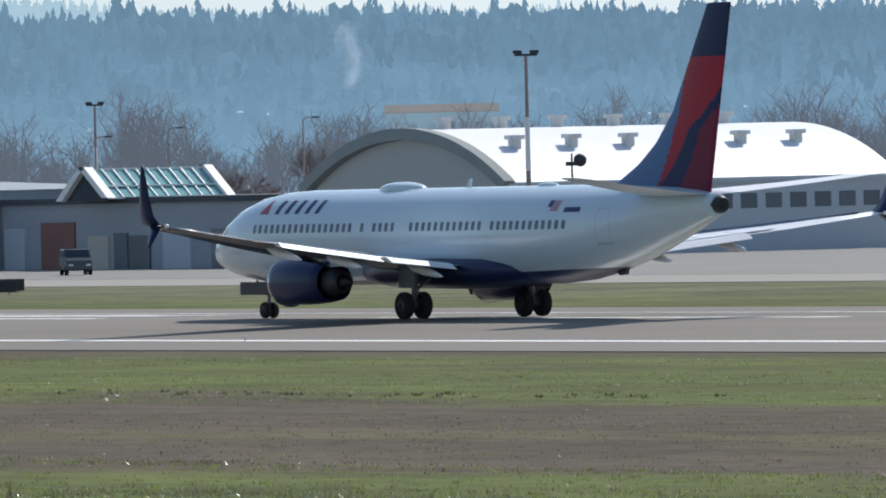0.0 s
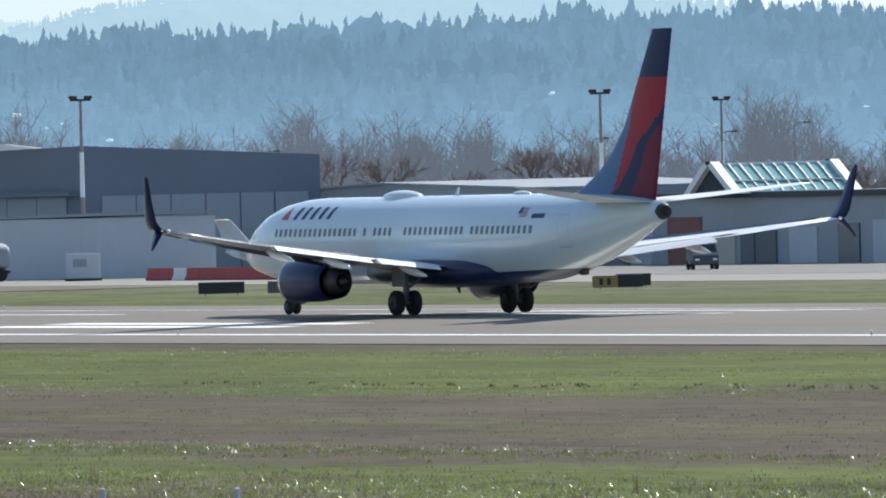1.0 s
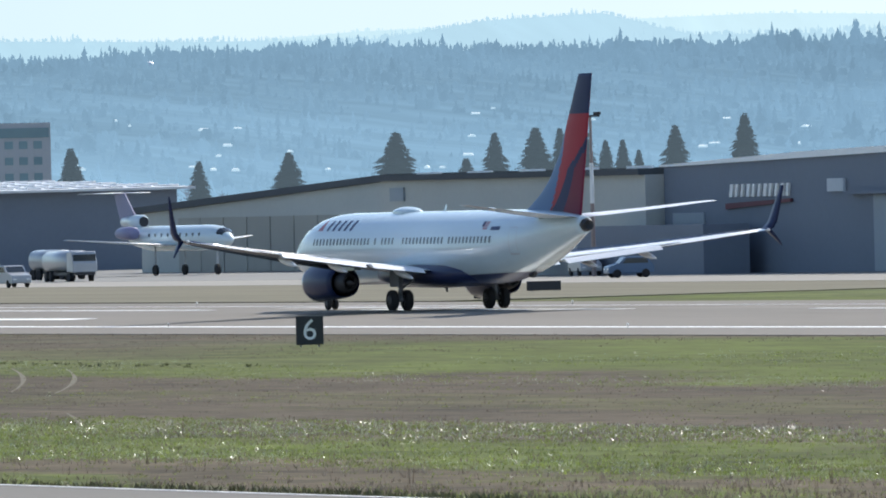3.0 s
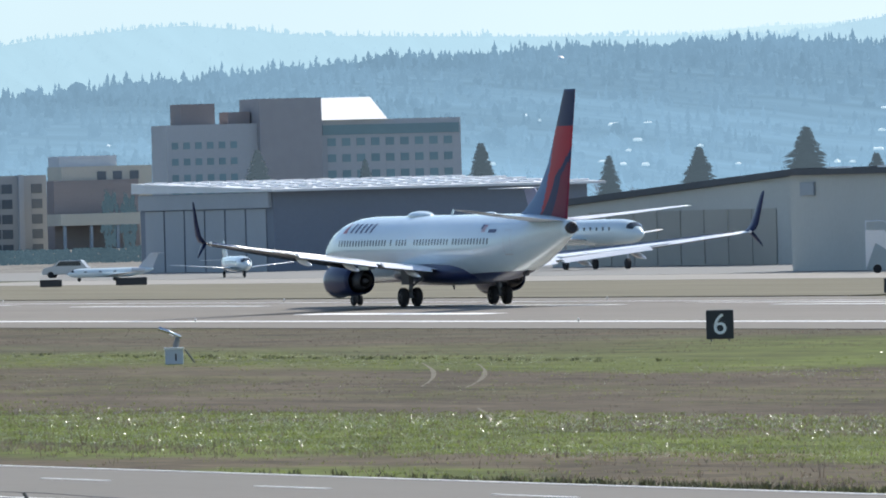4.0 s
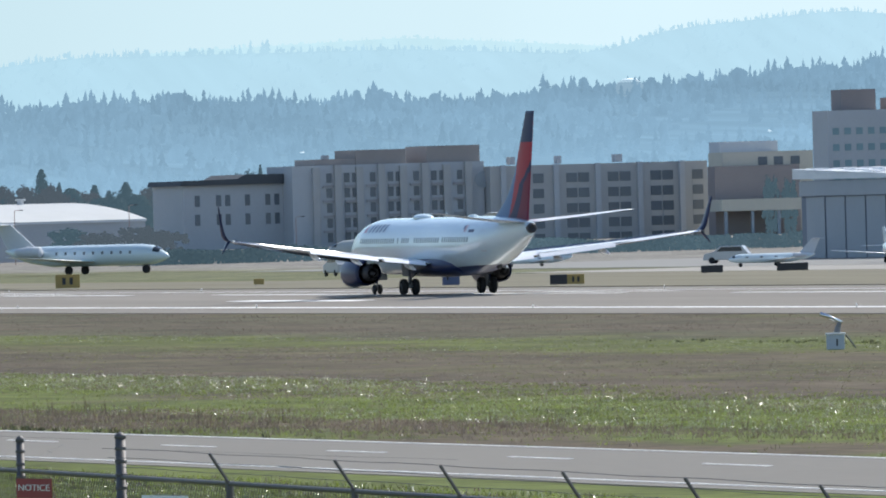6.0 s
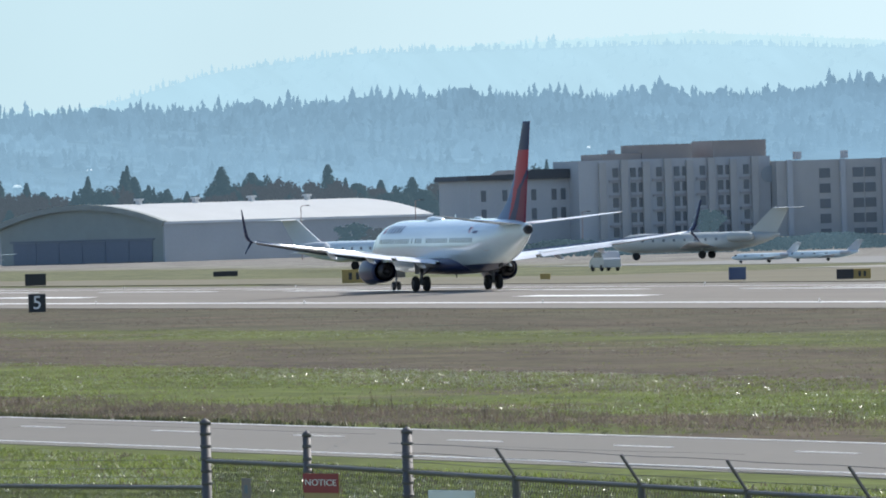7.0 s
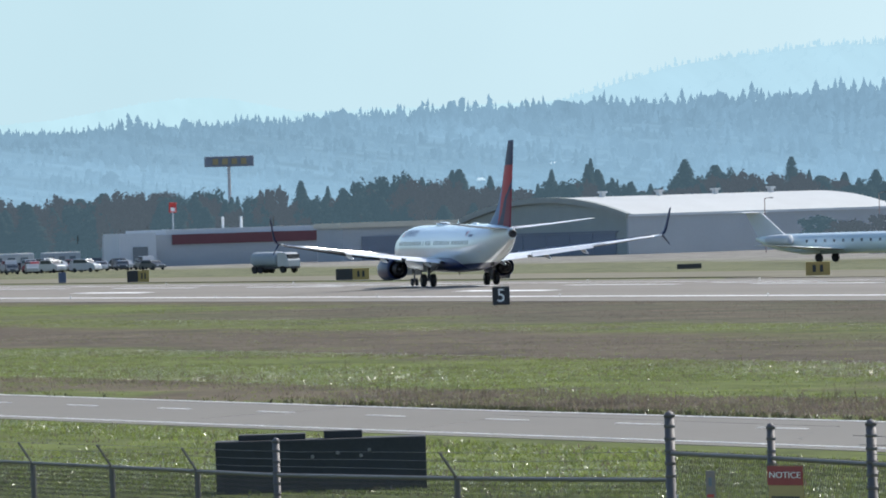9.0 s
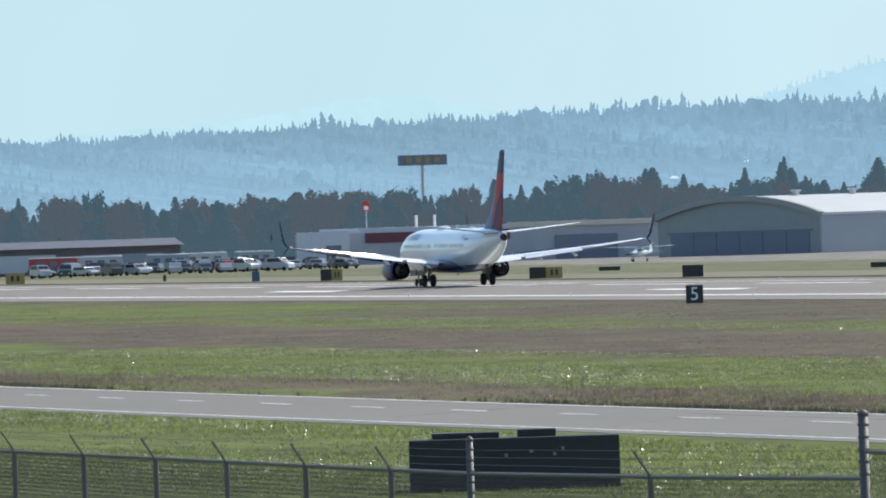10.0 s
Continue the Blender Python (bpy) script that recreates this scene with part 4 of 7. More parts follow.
tagged(raw("backdrop_sky", v, f, M["sky_air"], True), "pale blue-white haze over the horizon", "sky", kind="structure")


# ---- buildings ----
def house(name, label, category="building", group=""):
    return thing(name, label, category, group)


def slats(parent, name, material, x, y0, y1, z0, z1, count, gap=0.06, proud=0.05, axis="y"):
    """Upright panels side by side on a wall that faces -x (axis y) or -y (axis x)."""
    w = (y1 - y0) / count
    bm = boxes((0, proud, gap / 2, w - gap / 2, 0, z1 - z0)) if axis == "y" else boxes((gap / 2, w - gap / 2, 0, proud, 0, z1 - z0))
    me = mesh_of(name, bm, material)
    for i in range(count):
        o = new(name, me)
        o.parent = parent
        o.location = (x - proud, y0 + i * w, z0) if axis == "y" else (y0 + i * w, x - proud, z0)


def build_barrel(name, label, at, width, length, wall, rise, roof_mat, vents, end_mat, glazed=True, side_mat="pale_wall"):
    """Hangar with a barrel roof: its arched end looks along -x, its long wall along -y, from the near corner (0, 0)."""
    h = thing(name, label, "hangar", at=at)
    n = 44
    R = (rise * rise + width * width / 4) / (2 * rise)
    zc = wall + rise - R
    half = math.asin(width / 2 / R)

    def arc(r, over=0.0):
        return [(width / 2 + r * math.sin(-half + over * 0 + 2 * half * i / n), zc + r * math.cos(-half + 2 * half * i / n)) for i in range(n + 1)]
    part("end_wall", prism([(0.3, 0)] + arc(R - 0.5) + [(width - 0.3, 0)], 0.8, length - 0.5), end_mat, h, "arched end wall")
    rim = prism(arc(R + 0.25) + arc(R - 0.6)[::-1], 0, 0.9)
    part("rim", rim, M["rim_grey"], h, "grey rim round the arch")
    part("roof", prism(arc(R + 0.12) + arc(R - 0.1)[::-1], 0.6, length), roof_mat, h, "curved metal roof")
    part("wall", boxes((0.4, length - 0.3, 0.0, 0.35, 0, wall - 0.15)), M[side_mat], h, "pale side wall")
    part("gutter", boxes((0.4, length - 0.3, -0.25, 0.0, wall - 0.25, wall + 0.02)), M["pale_wall"], h)
    k = max(6, int(length / 2.2))
    win = mesh_of("window", bevel(boxes((0, length / k * 0.62, 0, 0.08, 0, 1.1)), 0.02, 1), M["window_dark"])
    for i in range(k if glazed else 0):
        o = new("window", win)
        o.parent, o.location = h, (1.0 + i * (length - 2) / k, -0.06, wall - 2.2)
    hood = join(boxes((-0.35, 0.35, -0.35, 0.35, 0, 0.7)), boxes((-0.55, 0.55, -0.55, 0.55, 0.7, 1.0)))
    hood = mesh_of("roof_vent", hood, M["vent_white"])
    for fx, fy in vents:
        a = -half + 2 * half * fy
        o = new("roof_vent", hood)
        o.parent, o.location = h, (fx, width / 2 + R * math.sin(a), zc + R * math.cos(a))
    return h


def build_near_row():
    # arched hangar with white roof
    vents = [(3.9 + 4.85 * i, 0.5) for i in range(6)] + [(4.4 + 4.85 * i, 0.20) for i in range(6)]
    build_barrel("hangar", "arched hangar with a bright white curved roof", pose(440, 745.3, 0), 30, 34, 5.4, 4.0, M["roof_white"], vents, M["tan_wall"])

    # terminal with a glazed atrium roof
    t = house("terminal", "low grey airport building with a green glass roof")
    part("wall", boxes((405, 428, 716, 757, 0, 4.7)), M["grey_wall"], t, "grey wall")
    part("roof", boxes((404.6, 428.4, 715.6, 757.4, 4.7, 5.1)), M["dark_roof"], t)
    part("gable", prism([(738.2, 4.9), (744.6, 4.9), (741.4, 7.1)], 403.4, 404.0), M["dark_glass"], t, "dark glazed gable")
    for a, b in (((738.0, 5.2), (741.4, 7.3)), ((744.8, 5.0), (741.4, 7.3))):
        for x in (403.0, 412.7):
            q = prism([(a[0] - 0.45, a[1] - 0.1), (a[0] + 0.45, a[1] - 0.1), (b[0] + 0.45, b[1]), (b[0] - 0.45, b[1])], x, x + 0.7)
            part("rafter", q, M["sign_white"], t, "white sloping frame")
    for i in range(10):
        x0 = 403.7 + 0.91 * i
        part("pane", prism([(738.1, 5.15), (738.35, 5.15), (741.5, 7.05), (741.25, 7.05)], x0, x0 + 0.84), M["teal_glass"], t, "green glass pane")
    part("ridge", boxes((403.2, 413.2, 741.2, 741.6, 7.0, 7.2)), M["sign_white"], t)
    for i in range(11):
        x0 = 403.64 + 0.91 * i
        part("mullion", prism([(737.95, 5.15), (738.1, 5.15), (741.25, 7.12), (741.1, 7.12)], x0 - 0.05, x0 + 0.06), M["sign_white"], t, "white glazing bar")
    part("cross_bar", boxes((403.7, 412.8, 739.1, 739.35, 5.85, 5.95)), M["sign_white"], t)
    part("eave_beam", boxes((403.4, 413.0, 737.9, 738.2, 5.0, 5.16)), M["sign_white"], t)
    for k, (y, m, w, z) in enumerate(((746, "brick_red", 5, 3.4), (741, "cream_wall", 3, 2.4), (738.2, "window_dark", 2, 2.6), (717, "pale_wall", 4, 3.0), (723, "window_dark", 3, 2.8), (753.5, "pale_wall", 3, 3.0),
                                      (735, "window_dark", 3, 2.4), (729, "pale_wall", 4, 2.6))):
        part("door_panel", boxes((404.85, 405.05, y, y + w, 0.02, z)), M[m], t)

    # sheds between
    s = house("shed", "pale low sheds with shallow white roofs", "shed")
    part("wall", prism([(757.6, 0), (757.6, 5.7), (782, 6.3), (806, 5.7), (806, 0)], 398, 418), M["grey_wall"], s, "grey wall")
    part("roof", prism([(757.5, 5.65), (782, 6.25), (806.5, 5.65), (806.5, 5.8), (782, 6.4), (757.5, 5.8)], 397.6, 418.4), M["slate_light"], s)
    slats(s, "door_panel", M["pale_wall"], 397.9, 760, 804, 0.05, 4.4, 12)

    # wide dark hangar
    d = house("hangar", "wide dark slate hangar with a shallow pale roof", "hangar")
    bm = bmesh.new()
    foot = [(376, 787.5), (395.5, 787.5), (395.5, 866), (376, 866)]
    lo = [bm.verts.new((*q, 0)) for q in foot]
    hi = [bm.verts.new((*q, z)) for q, z in zip(foot, (9.6, 8.6, 8.45, 8.45))]
    bm.faces.new(hi)
    bm.faces.new(lo[::-1])
    for i in range(4):
        bm.faces.new((lo[i], lo[(i + 1) % 4], hi[(i + 1) % 4], hi[i]))
    part("wall", bm, M["slate_wall"], d, "dark slate wall")
    part("fascia", prism([(794, 9.52), (866.2, 8.45), (866.2, 8.62), (838, 9.36), (800, 9.9)], 375.7, 376), M["roof_white"], d, "white roof edge")
    slats(d, "door_panel", M["slate_light"], 375.95, 790, 826, 0.05, 5.9, 7, 0.12)
    slats(d, "door_panel", M["slate_light"], 787.45, 377.5, 394.5, 0.05, 5.9, 6, 0.12, 0.05, "x")
    part("canopy", boxes((375.2, 376, 788, 830, 5.95, 6.2)), M["slate_wall"], d)
    for i in range(11):
        y, w = 852.8 - 1.08 * i, 0.42 if i % 3 else 0.6
        part("sign_bar", prism([(y, 5.95), (y - w, 5.95), (y - w - 0.3, 6.95), (y - 0.3, 6.95)], 375.75, 375.95), M["sign_white"], d, "white sign letter as a bar")
    part("sign_swoosh", prism([(853.5, 5.0), (841, 5.5), (841, 5.75), (853.5, 5.45)], 375.75, 375.95), M["maroon"], d, "dark red sign stripe")
    part("sign_board", boxes((375.7, 375.95, 831, 834, 6.2, 7.2)), M["pale_wall"], d)
    part("door", boxes((375.8, 376, 858, 864, 0.05, 4.8)), M["slate_light"], d)

    # pale shed before it
    p = house("shed", "pale blue-grey metal shed with a grey eave", "shed")
    part("wall", boxes((366, 375, 763.5, 788, 0, 4.35)), M["pale_wall"], p, "pale metal wall")
    part("eave", prism([(763.2, 4.5), (788.2, 4.33), (788.2, 4.5), (763.2, 4.72)], 365.8, 375.2), M["slate_light"], p, "grey eave")

    # long tan hangar
    g = house("hangar", "long olive-tan metal hangar with a dark roof", "hangar")
    part("wall", prism([(866.3, 0), (866.3, 7.9), (922, 8.0), (922, 0)], 374.5, 408), M["tan_wall"], g, "tan metal wall")
    part("roof", prism([(866.3, 7.9), (922.3, 8.0), (922.3, 8.5), (866.3, 8.4)], 373.9, 408.4), M["dark_roof"], g, "dark roof edge")
    n = house("hangar", "tan metal hangar with a sloping dark roof", "hangar")
    part("wall", prism([(1008, 0), (1008, 8.2), (1072, 5.7), (1072, 0)], 410.5, 450), M["tan_wall"], n, "tan metal wall")
    part("roof", prism([(1007.6, 8.2), (1072.6, 5.68), (1072.6, 6.3), (1007.6, 8.8)], 409.9, 450.4), M["dark_roof"], n, "dark roof edge")
    slats(n, "door_panel", M["tan_light"], 410.45, 1014, 1062, 0.05, 5.2, 8, 0.25)
    for i in range(5):
        part("skylight", boxes((374.5, 376.0, 868 + 11 * i, 870 + 11 * i, 8.4, 8.62)), M["roof_white"], g, "white skylight")
    part("wall_box", boxes((370.5, 374.4, 846, 871, 0, 3.9)), M["slate_wall"], g)
    part("placard", boxes((374.3, 374.45, 916.5, 919.5, 6.3, 7.4)), M["slate_light"], g)

    # dark hangar with the bright flat roof
    w = house("hangar", "large dark hangar with a bright bumpy flat roof", "hangar")
    part("wall", boxes((405, 439, 1136, 1177.5, 0, 8.1)), M["slate_wall"], w, "dark blue-grey wall")
    slats(w, "door_panel", M["grey_wall"], 404.95, 1138, 1176, 0.05, 6.4, 6, 0.5)
    part("lintel", boxes((404.6, 404.95, 1136.5, 1177, 6.5, 8.05)), M["grey_wall"], w)
    bm = bmesh.new()
    a = [bm.verts.new(q) for q in ((404.3, 1134.5, 8.1), (440.5, 1134.5, 8.1), (440.5, 1178.2, 8.3), (404.3, 1178.2, 8.3))]
    c = [bm.verts.new(q) for q in ((404.3, 1134.5, 8.35), (440.5, 1134.5, 8.35), (440.5, 1178.2, 9.35), (404.3, 1178.2, 9.35))]
    bm.faces.new(c)
    bm.faces.new(a[::-1])
    for i in range(4):
        bm.faces.new((a[i], a[(i + 1) % 4], c[(i + 1) % 4], c[i]))
    part("roof", bm, M["roof_bumpy"], w, "bright dented metal roof")
    hump = mesh_of("skylight", bevel(boxes((-0.8, 0.8, -1.6, 1.6, 0, 0.2)), 0.09, 2), M["roof_white"])
    for i in range(12):
        for j in range(5):
            o = new("skylight", hump)
            o.parent, o.location = w, (406 + 3.0 * i + 1.2 * (j % 2), 1139 + 9.0 * j, 8.33 + 1.0 * (4.5 + 9.0 * j) / 46)


def window_grid(parent, wall_y, xs, zs, w, h, material, frame=None):
    me = mesh_of("window", boxes((-w / 2, w / 2, -0.12, 0.0, -h / 2, h / 2)), material)
    for x in xs:
        for z in zs:
            o = new("window", me)
            o.parent, o.location = parent, (x, wall_y, z)


def build_far_row():
    # tower hotel, walls towards -y
    h = house("hotel", "brown concrete hotel tower with green-blue window bands")
    Y = 2165
    for nm, x0, x1, z1, m in (("left_wing", 750.4, 769, 22.9, "beige_wall"), ("penthouse", 754.0, 761.0, 26.9, "brick_wall"), ("core", 768.9, 781.6, 27.6, "beige_dark"), ("right_wing", 781.6, 810.9, 23.2, "beige_wall")):
        dy, back = {"left_wing": (0, 9), "penthouse": (2, 8), "core": (-1.5, 10), "right_wing": (0.5, 16)}[nm]
        part(nm, boxes((x0, x1, Y + dy, Y + back, 0, z1)), M[m], h)
    part("canopy", prism([(Y - 0.5, 23.2), (Y + 9, 27.6), (Y + 14, 27.6), (Y + 14, 23.2)], 781.85, 795.5), M["roof_white"], h, "white curved roof canopy")
    part("plant_room", boxes((764.0, 768.5, Y + 3, Y + 8, 22.9, 25.2)), M["brick_wall"], h)
    window_grid(h, Y + 0.5, [784.2 + 3.0 * i for i in range(9)], [6.5, 9.6, 12.7, 15.8, 18.9, 21.2], 1.7, 1.5, M["teal_band"])
    window_grid(h, Y, [752 + 2.4 * i for i in range(6)], [9.6, 12.7, 15.8, 18.9], 1.3, 1.3, M["teal_band"])
    part("window_band", boxes((782.4, 810.5, Y + 0.3, Y + 0.5, 20.3, 22.2)), M["teal_band"], h)

    # long apartment-style hotel
    a = house("hotel", "long beige five-storey hotel with dark windows")
    Y = 2052
    part("west_wing", boxes((590.6, 609.3, Y + 6, Y + 26, 0, 11.6)), M["beige_wall"], a)
    part("west_roof", prism([(589.8, 11.6), (609.2, 11.6), (609.2, 13.3), (602, 13.4), (600.5, 12.6), (590.2, 12.5)], Y + 5, Y + 27, "y"), M["dark_roof"], a)
    part("main_block", boxes((609.3, 645.4, Y, Y + 16, 0, 14.6)), M["beige_wall"], a)
    part("east_wing", boxes((645.6, 686.9, Y - 3, Y + 14, 0, 13.6)), M["beige_light"], a)
    for x0, x1, z in ((614, 621.5, 15.7), (621.6, 631, 17.2), (635, 645, 17.6)):
        part("parapet", boxes((x0, x1, Y + 1, Y + 14, 14.6, z)), M["brick_tan"], a)
    for i in range(8):
        part("pier", boxes((613.0 + 4.1 * i, 614.3 + 4.1 * i, Y - 0.7, Y, 0, 14.2 + 0.4 * (i % 2))), M["beige_light"], a)
    window_grid(a, Y, [616.2 + 4.1 * i + o for i in range(7) for o in ((-0.75, 0.75) if i % 2 else (0.0,))], [1.6, 4.2, 6.9, 9.6, 12.3], 1.0, 1.7, M["window_dark"])
    window_grid(a, Y - 3, [654.7, 661.0, 663.3, 668.9, 671.2, 677.0, 679.3, 685.0], [0.3, 3.0, 5.7, 8.45, 11.2], 2.0, 1.7, M["window_dark"])
    window_grid(a, Y + 6, [593.2, 597.2, 598.9, 602.6, 606.4, 608.1], [5.4, 8.8], 0.9, 2.0, M["window_dark"])
    # balcony slabs and bay mullions give the long front its relief
    for i in range(7):
        for z in (2.7, 5.4, 8.1, 10.8):
            part("spandrel", boxes((615.0 + 4.1 * i, 617.4 + 4.1 * i, Y - 0.35, Y, z - 0.22, z + 0.18)), M["beige_dark"], a)
    for x in (647.5, 657.5, 665.4, 673.4, 681.4):
        part("pier", boxes((x, x + 1.0, Y - 3.6, Y - 3, 0, 13.7)), M["beige_wall"], a)
    for x, w in ((616, 0.9), (624, 1.2), (628.5, 0.8), (638, 1.3), (651, 1.0), (660, 0.8), (671, 1.4)):
        part("roof_unit", boxes((x, x + w, Y + 2, Y + 4, 13.8, 15.2 if x > 647 else 16.4)), M["grey_wall"], a)
    part("roundel", lathe([(Y - 0.25, 0.01), (Y - 0.25, 1.5), (Y, 1.5)], 24, "y", (645.2, 0, 11.3)), M["slate_light"], a, "round wall emblem")

    b = house("office_building", "white office block with a brown front wall")
    Y = 2034
    part("wall", boxes((684.8, 702, Y, Y + 8, 0, 14.9)), M["cream_wall"], b)
    part("upper", boxes((685.0, 696, Y + 2, Y + 8, 14.9, 16.8)), M["pale_wall"], b)
    part("front_wall", boxes((681.9, 698, Y - 4, Y, 0, 12.4)), M["brick_wall"], b)
    part("porch", boxes((680.4, 696.5, Y - 12, Y - 4.2, 4.3, 6.4)), M["cream_wall"], b)
    for x in (681.0, 686.0, 691.0, 696.0):
        part("porch_post", boxes((x, x + 0.5, Y - 11.8, Y - 11.3, 0, 4.3)), M["slate_light"], b)
    window_grid(b, Y, [692.4, 695.4, 698.6], [13.2, 10.5], 1.7, 1.5, M["window_dark"])

    # far arched hangar, turned
    far = build_barrel("hangar", "far arched grey hangar with a pale curved roof", pose(446.6, 1722.8, 0, 0, 0, 30), 36, 58, 5.9, 2.75, M["roof_silver"],
                 [(10 + 12 * i, 0.42) for i in range(4)], M["grey_green"], False, "grey_wall")
    for k in range(6):
        part("door_panel", boxes((0.66, 0.78, 3.0 + 5.0 * k, 7.9 + 5.0 * k, 0.05, 3.3)), M["slate_wall"], far, "dark sliding door panel")
    part("door_rail", boxes((0.6, 0.78, 2.5, 33.5, 3.35, 3.6)), M["slate_wall"], far)
    # sheds and the long shop with the red band
    s = house("shed", "low grey shed beside the far hangar", "shed")
    part("wall", boxes((424, 444, 1812, 1830, 0, 5.2)), M["grey_wall"], s)
    part("roof", boxes((423.6, 444.4, 1811.5, 1830.5, 5.2, 6.0)), M["cream_wall"], s)
    part("opening", boxes((427, 437, 1811.7, 1811.95, 0, 3.8)), M["slate_wall"], s)
    q = house("warehouse", "low dark red storehouses behind the car lot")
    part("wall", boxes((322, 372, 1835, 1850, 0, 4.2)), M["dim_wall"], q)
    part("roof", prism([(1834, 4.2), (1842, 5.3), (1851, 4.2)], 321.5, 372.5), M["dim_roof"], q)
    part("store_front", boxes((336, 352, 1834.6, 1834.95, 0.5, 3.2)), M["pale_wall"], q)
    part("store_front", boxes((356, 369, 1834.6, 1834.95, 0.5, 3.0)), M["slate_light"], q)
    r = house("warehouse", "long grey warehouse with a dark red band")
    part("wall", boxes((400, 436, 1850, 1880, 0, 5.0)), M["grey_wall"], r)
    part("band", boxes((405, 436.3, 1849.7, 1850, 3.4, 5.0)), M["maroon"], r, "dark red band")
    part("roof", boxes((404, 436, 1850.2, 1880, 5.0, 5.8)), M["pale_wall"], r)
    part("entrance", boxes((396, 402, 1848, 1860, 0, 5.4)), M["pale_wall"], r)
    part("doorway", boxes((398.2, 400.6, 1847.8, 1848, 0, 3.2)), M["window_dark"], r)
    for x in (414.5, 417.5):
        part("chimney", lathe([(5.6, 0.22), (7.6, 0.22)], 10, "z", (x, 1855, 0)), M["sign_white"], r)
    # pylon sign
    p = house("pylon_sign", "tall pylon sign with a wide dark board", "sign")
    part("board", bevel(boxes((563, 573.8, 2535, 2536.2, 18.9, 21.2)), 0.1, 1), M["slate_wall"], p, "dark blue sign board")
    for i in range(4):
        part("letter_bar", boxes((564.6 + 2.1 * i, 565.8 + 2.1 * i, 2534.8, 2535, 19.4, 20.7)), M["dull_yellow"], p, "yellow sign letter as a bar")
    part("post", lathe([(0, 0.35), (19, 0.35)], 10, "z", (568.3, 2535.6, 0)), M["grey_paint"], p)


M["dim_wall"] = mat("dim_wall", (0.15, 0.135, 0.15), 0.8, vary=0.35, scale=0.8)
M["dim_roof"] = mat("dim_roof", (0.085, 0.10, 0.13), 0.8, vary=0.3, scale=0.8)
M["grey_green"] = mat("grey_green", (0.27, 0.31, 0.305), 0.75, vary=0.1)
M["vent_white"] = mat("vent_white", (0.60, 0.61, 0.61), 0.6)
M["roof_bumpy"] = mat("roof_bumpy", (0.66, 0.68, 0.70), 0.5, vary=0.22, scale=1.2, fine=0.12, stretch=(1, 0.3, 1), bump=0.4, dist=0.1)
M["rim_grey"] = mat("rim_grey", (0.27, 0.30, 0.29), 0.8)
M["brick_red"] = mat("brick_red", (0.26, 0.13, 0.11), 0.8, vary=0.2)
M["tan_light"] = mat("tan_light", (0.36, 0.35, 0.31), 0.75, vary=0.06, rand=0.05)
M["beige_dark"] = mat("beige_dark", (0.33, 0.33, 0.345), 0.8, vary=0.08)
M["beige_light"] = mat("beige_light", (0.40, 0.405, 0.405), 0.8, vary=0.08)
M["brick_tan"] = mat("brick_tan", (0.31, 0.28, 0.265), 0.8, vary=0.1)
build_near_row()
build_far_row()


# ---- airfield signs and lights ----
def turned(x, y, z=0.0, extra=0.0):
    """A pose whose -y side faces the camera's stand."""
    return pose(x, y, z, 0, 0, -math.degrees(math.atan2(x, y)) + extra)


def build_sign(x, y, w, h, kind):
    label = {"k": "black airfield guidance sign on the grass", "y": "yellow airfield guidance sign on the grass", "r": "red airfield guidance sign on the grass",
             "b": "dark blue airfield sign box on the grass", "yk": "yellow and black airfield guidance sign", "ky": "black and yellow airfield guidance sign"}[kind]
    s = thing("airfield_sign", label, "sign", "airfield signs", turned(x, y))
    cols = {"k": "black_paint", "y": "sign_dull", "r": "sign_red", "b": "sign_blue"}
    n = len(kind)
    for i, c in enumerate(kind):
        a, b = -w / 2 + w * i / n, -w / 2 + w * (i + 1) / n
        face = part("panel", bevel(boxes((a, b, -0.12, 0.12, 0.12, h)), 0.025, 2), M[cols[c]], s)
        if c == "y" and w > 2:
            for k in range(2):
                part("legend_bar", boxes((a + (b - a) * (0.28 + 0.3 * k), a + (b - a) * (0.42 + 0.3 * k), -0.128, -0.12, 0.32 * h, 0.8 * h)), M["black_paint"], face)
    for fx in (-0.35, 0.35):
        part("leg", lathe([(-0.1, 0.03), (0.14, 0.03)], 8, "z", (fx * w, 0, 0)), M["galvanised"], s)


SIGNS = [(323.7, 604.7, 2.0, 0.81, "k"), (319.1, 598.0, 2.9, 0.8, "yk"), (375.9, 717.0, 1.5, 0.69, "y"), (308.2, 626.9, 2.7, 0.79, "k"),
         (287.0, 688.6, 2.2, 1.02, "k"), (309.4, 733.2, 2.3, 0.75, "k"), (334.7, 803.1, 1.6, 1.35, "y"), (334.9, 912.8, 1.7, 0.55, "k"),
         (287.1, 891.8, 2.7, 0.89, "ky"), (328.9, 980.6, 1.9, 0.74, "k"), (334.6, 975.7, 2.7, 0.78, "k"), (287.0, 922.2, 1.4, 1.14, "b"),
         (295.9, 1007.7, 0.9, 0.6, "y"), (287.0, 1038.7, 2.2, 1.33, "y"), (324.4, 1225.3, 2.6, 0.66, "k"), (287.0, 1158.3, 2.1, 1.3, "k"),
         (287.0, 1222.6, 3.5, 1.31, "ky"), (324.7, 1350.8, 2.5, 0.59, "k"), (287.0, 1524.5, 2.5, 1.47, "y"), (287.0, 1371.8, 0.9, 1.33, "b"),
         (287.0, 1329.6, 2.5, 1.42, "ky"), (293.7, 1459.3, 0.4, 0.85, "k")]

M["sign_dull"] = mat("sign_dull", (0.34, 0.245, 0.075), 0.5, vary=0.15)
M["sign_blue"] = mat("sign_blue", (0.06, 0.09, 0.18), 0.5)
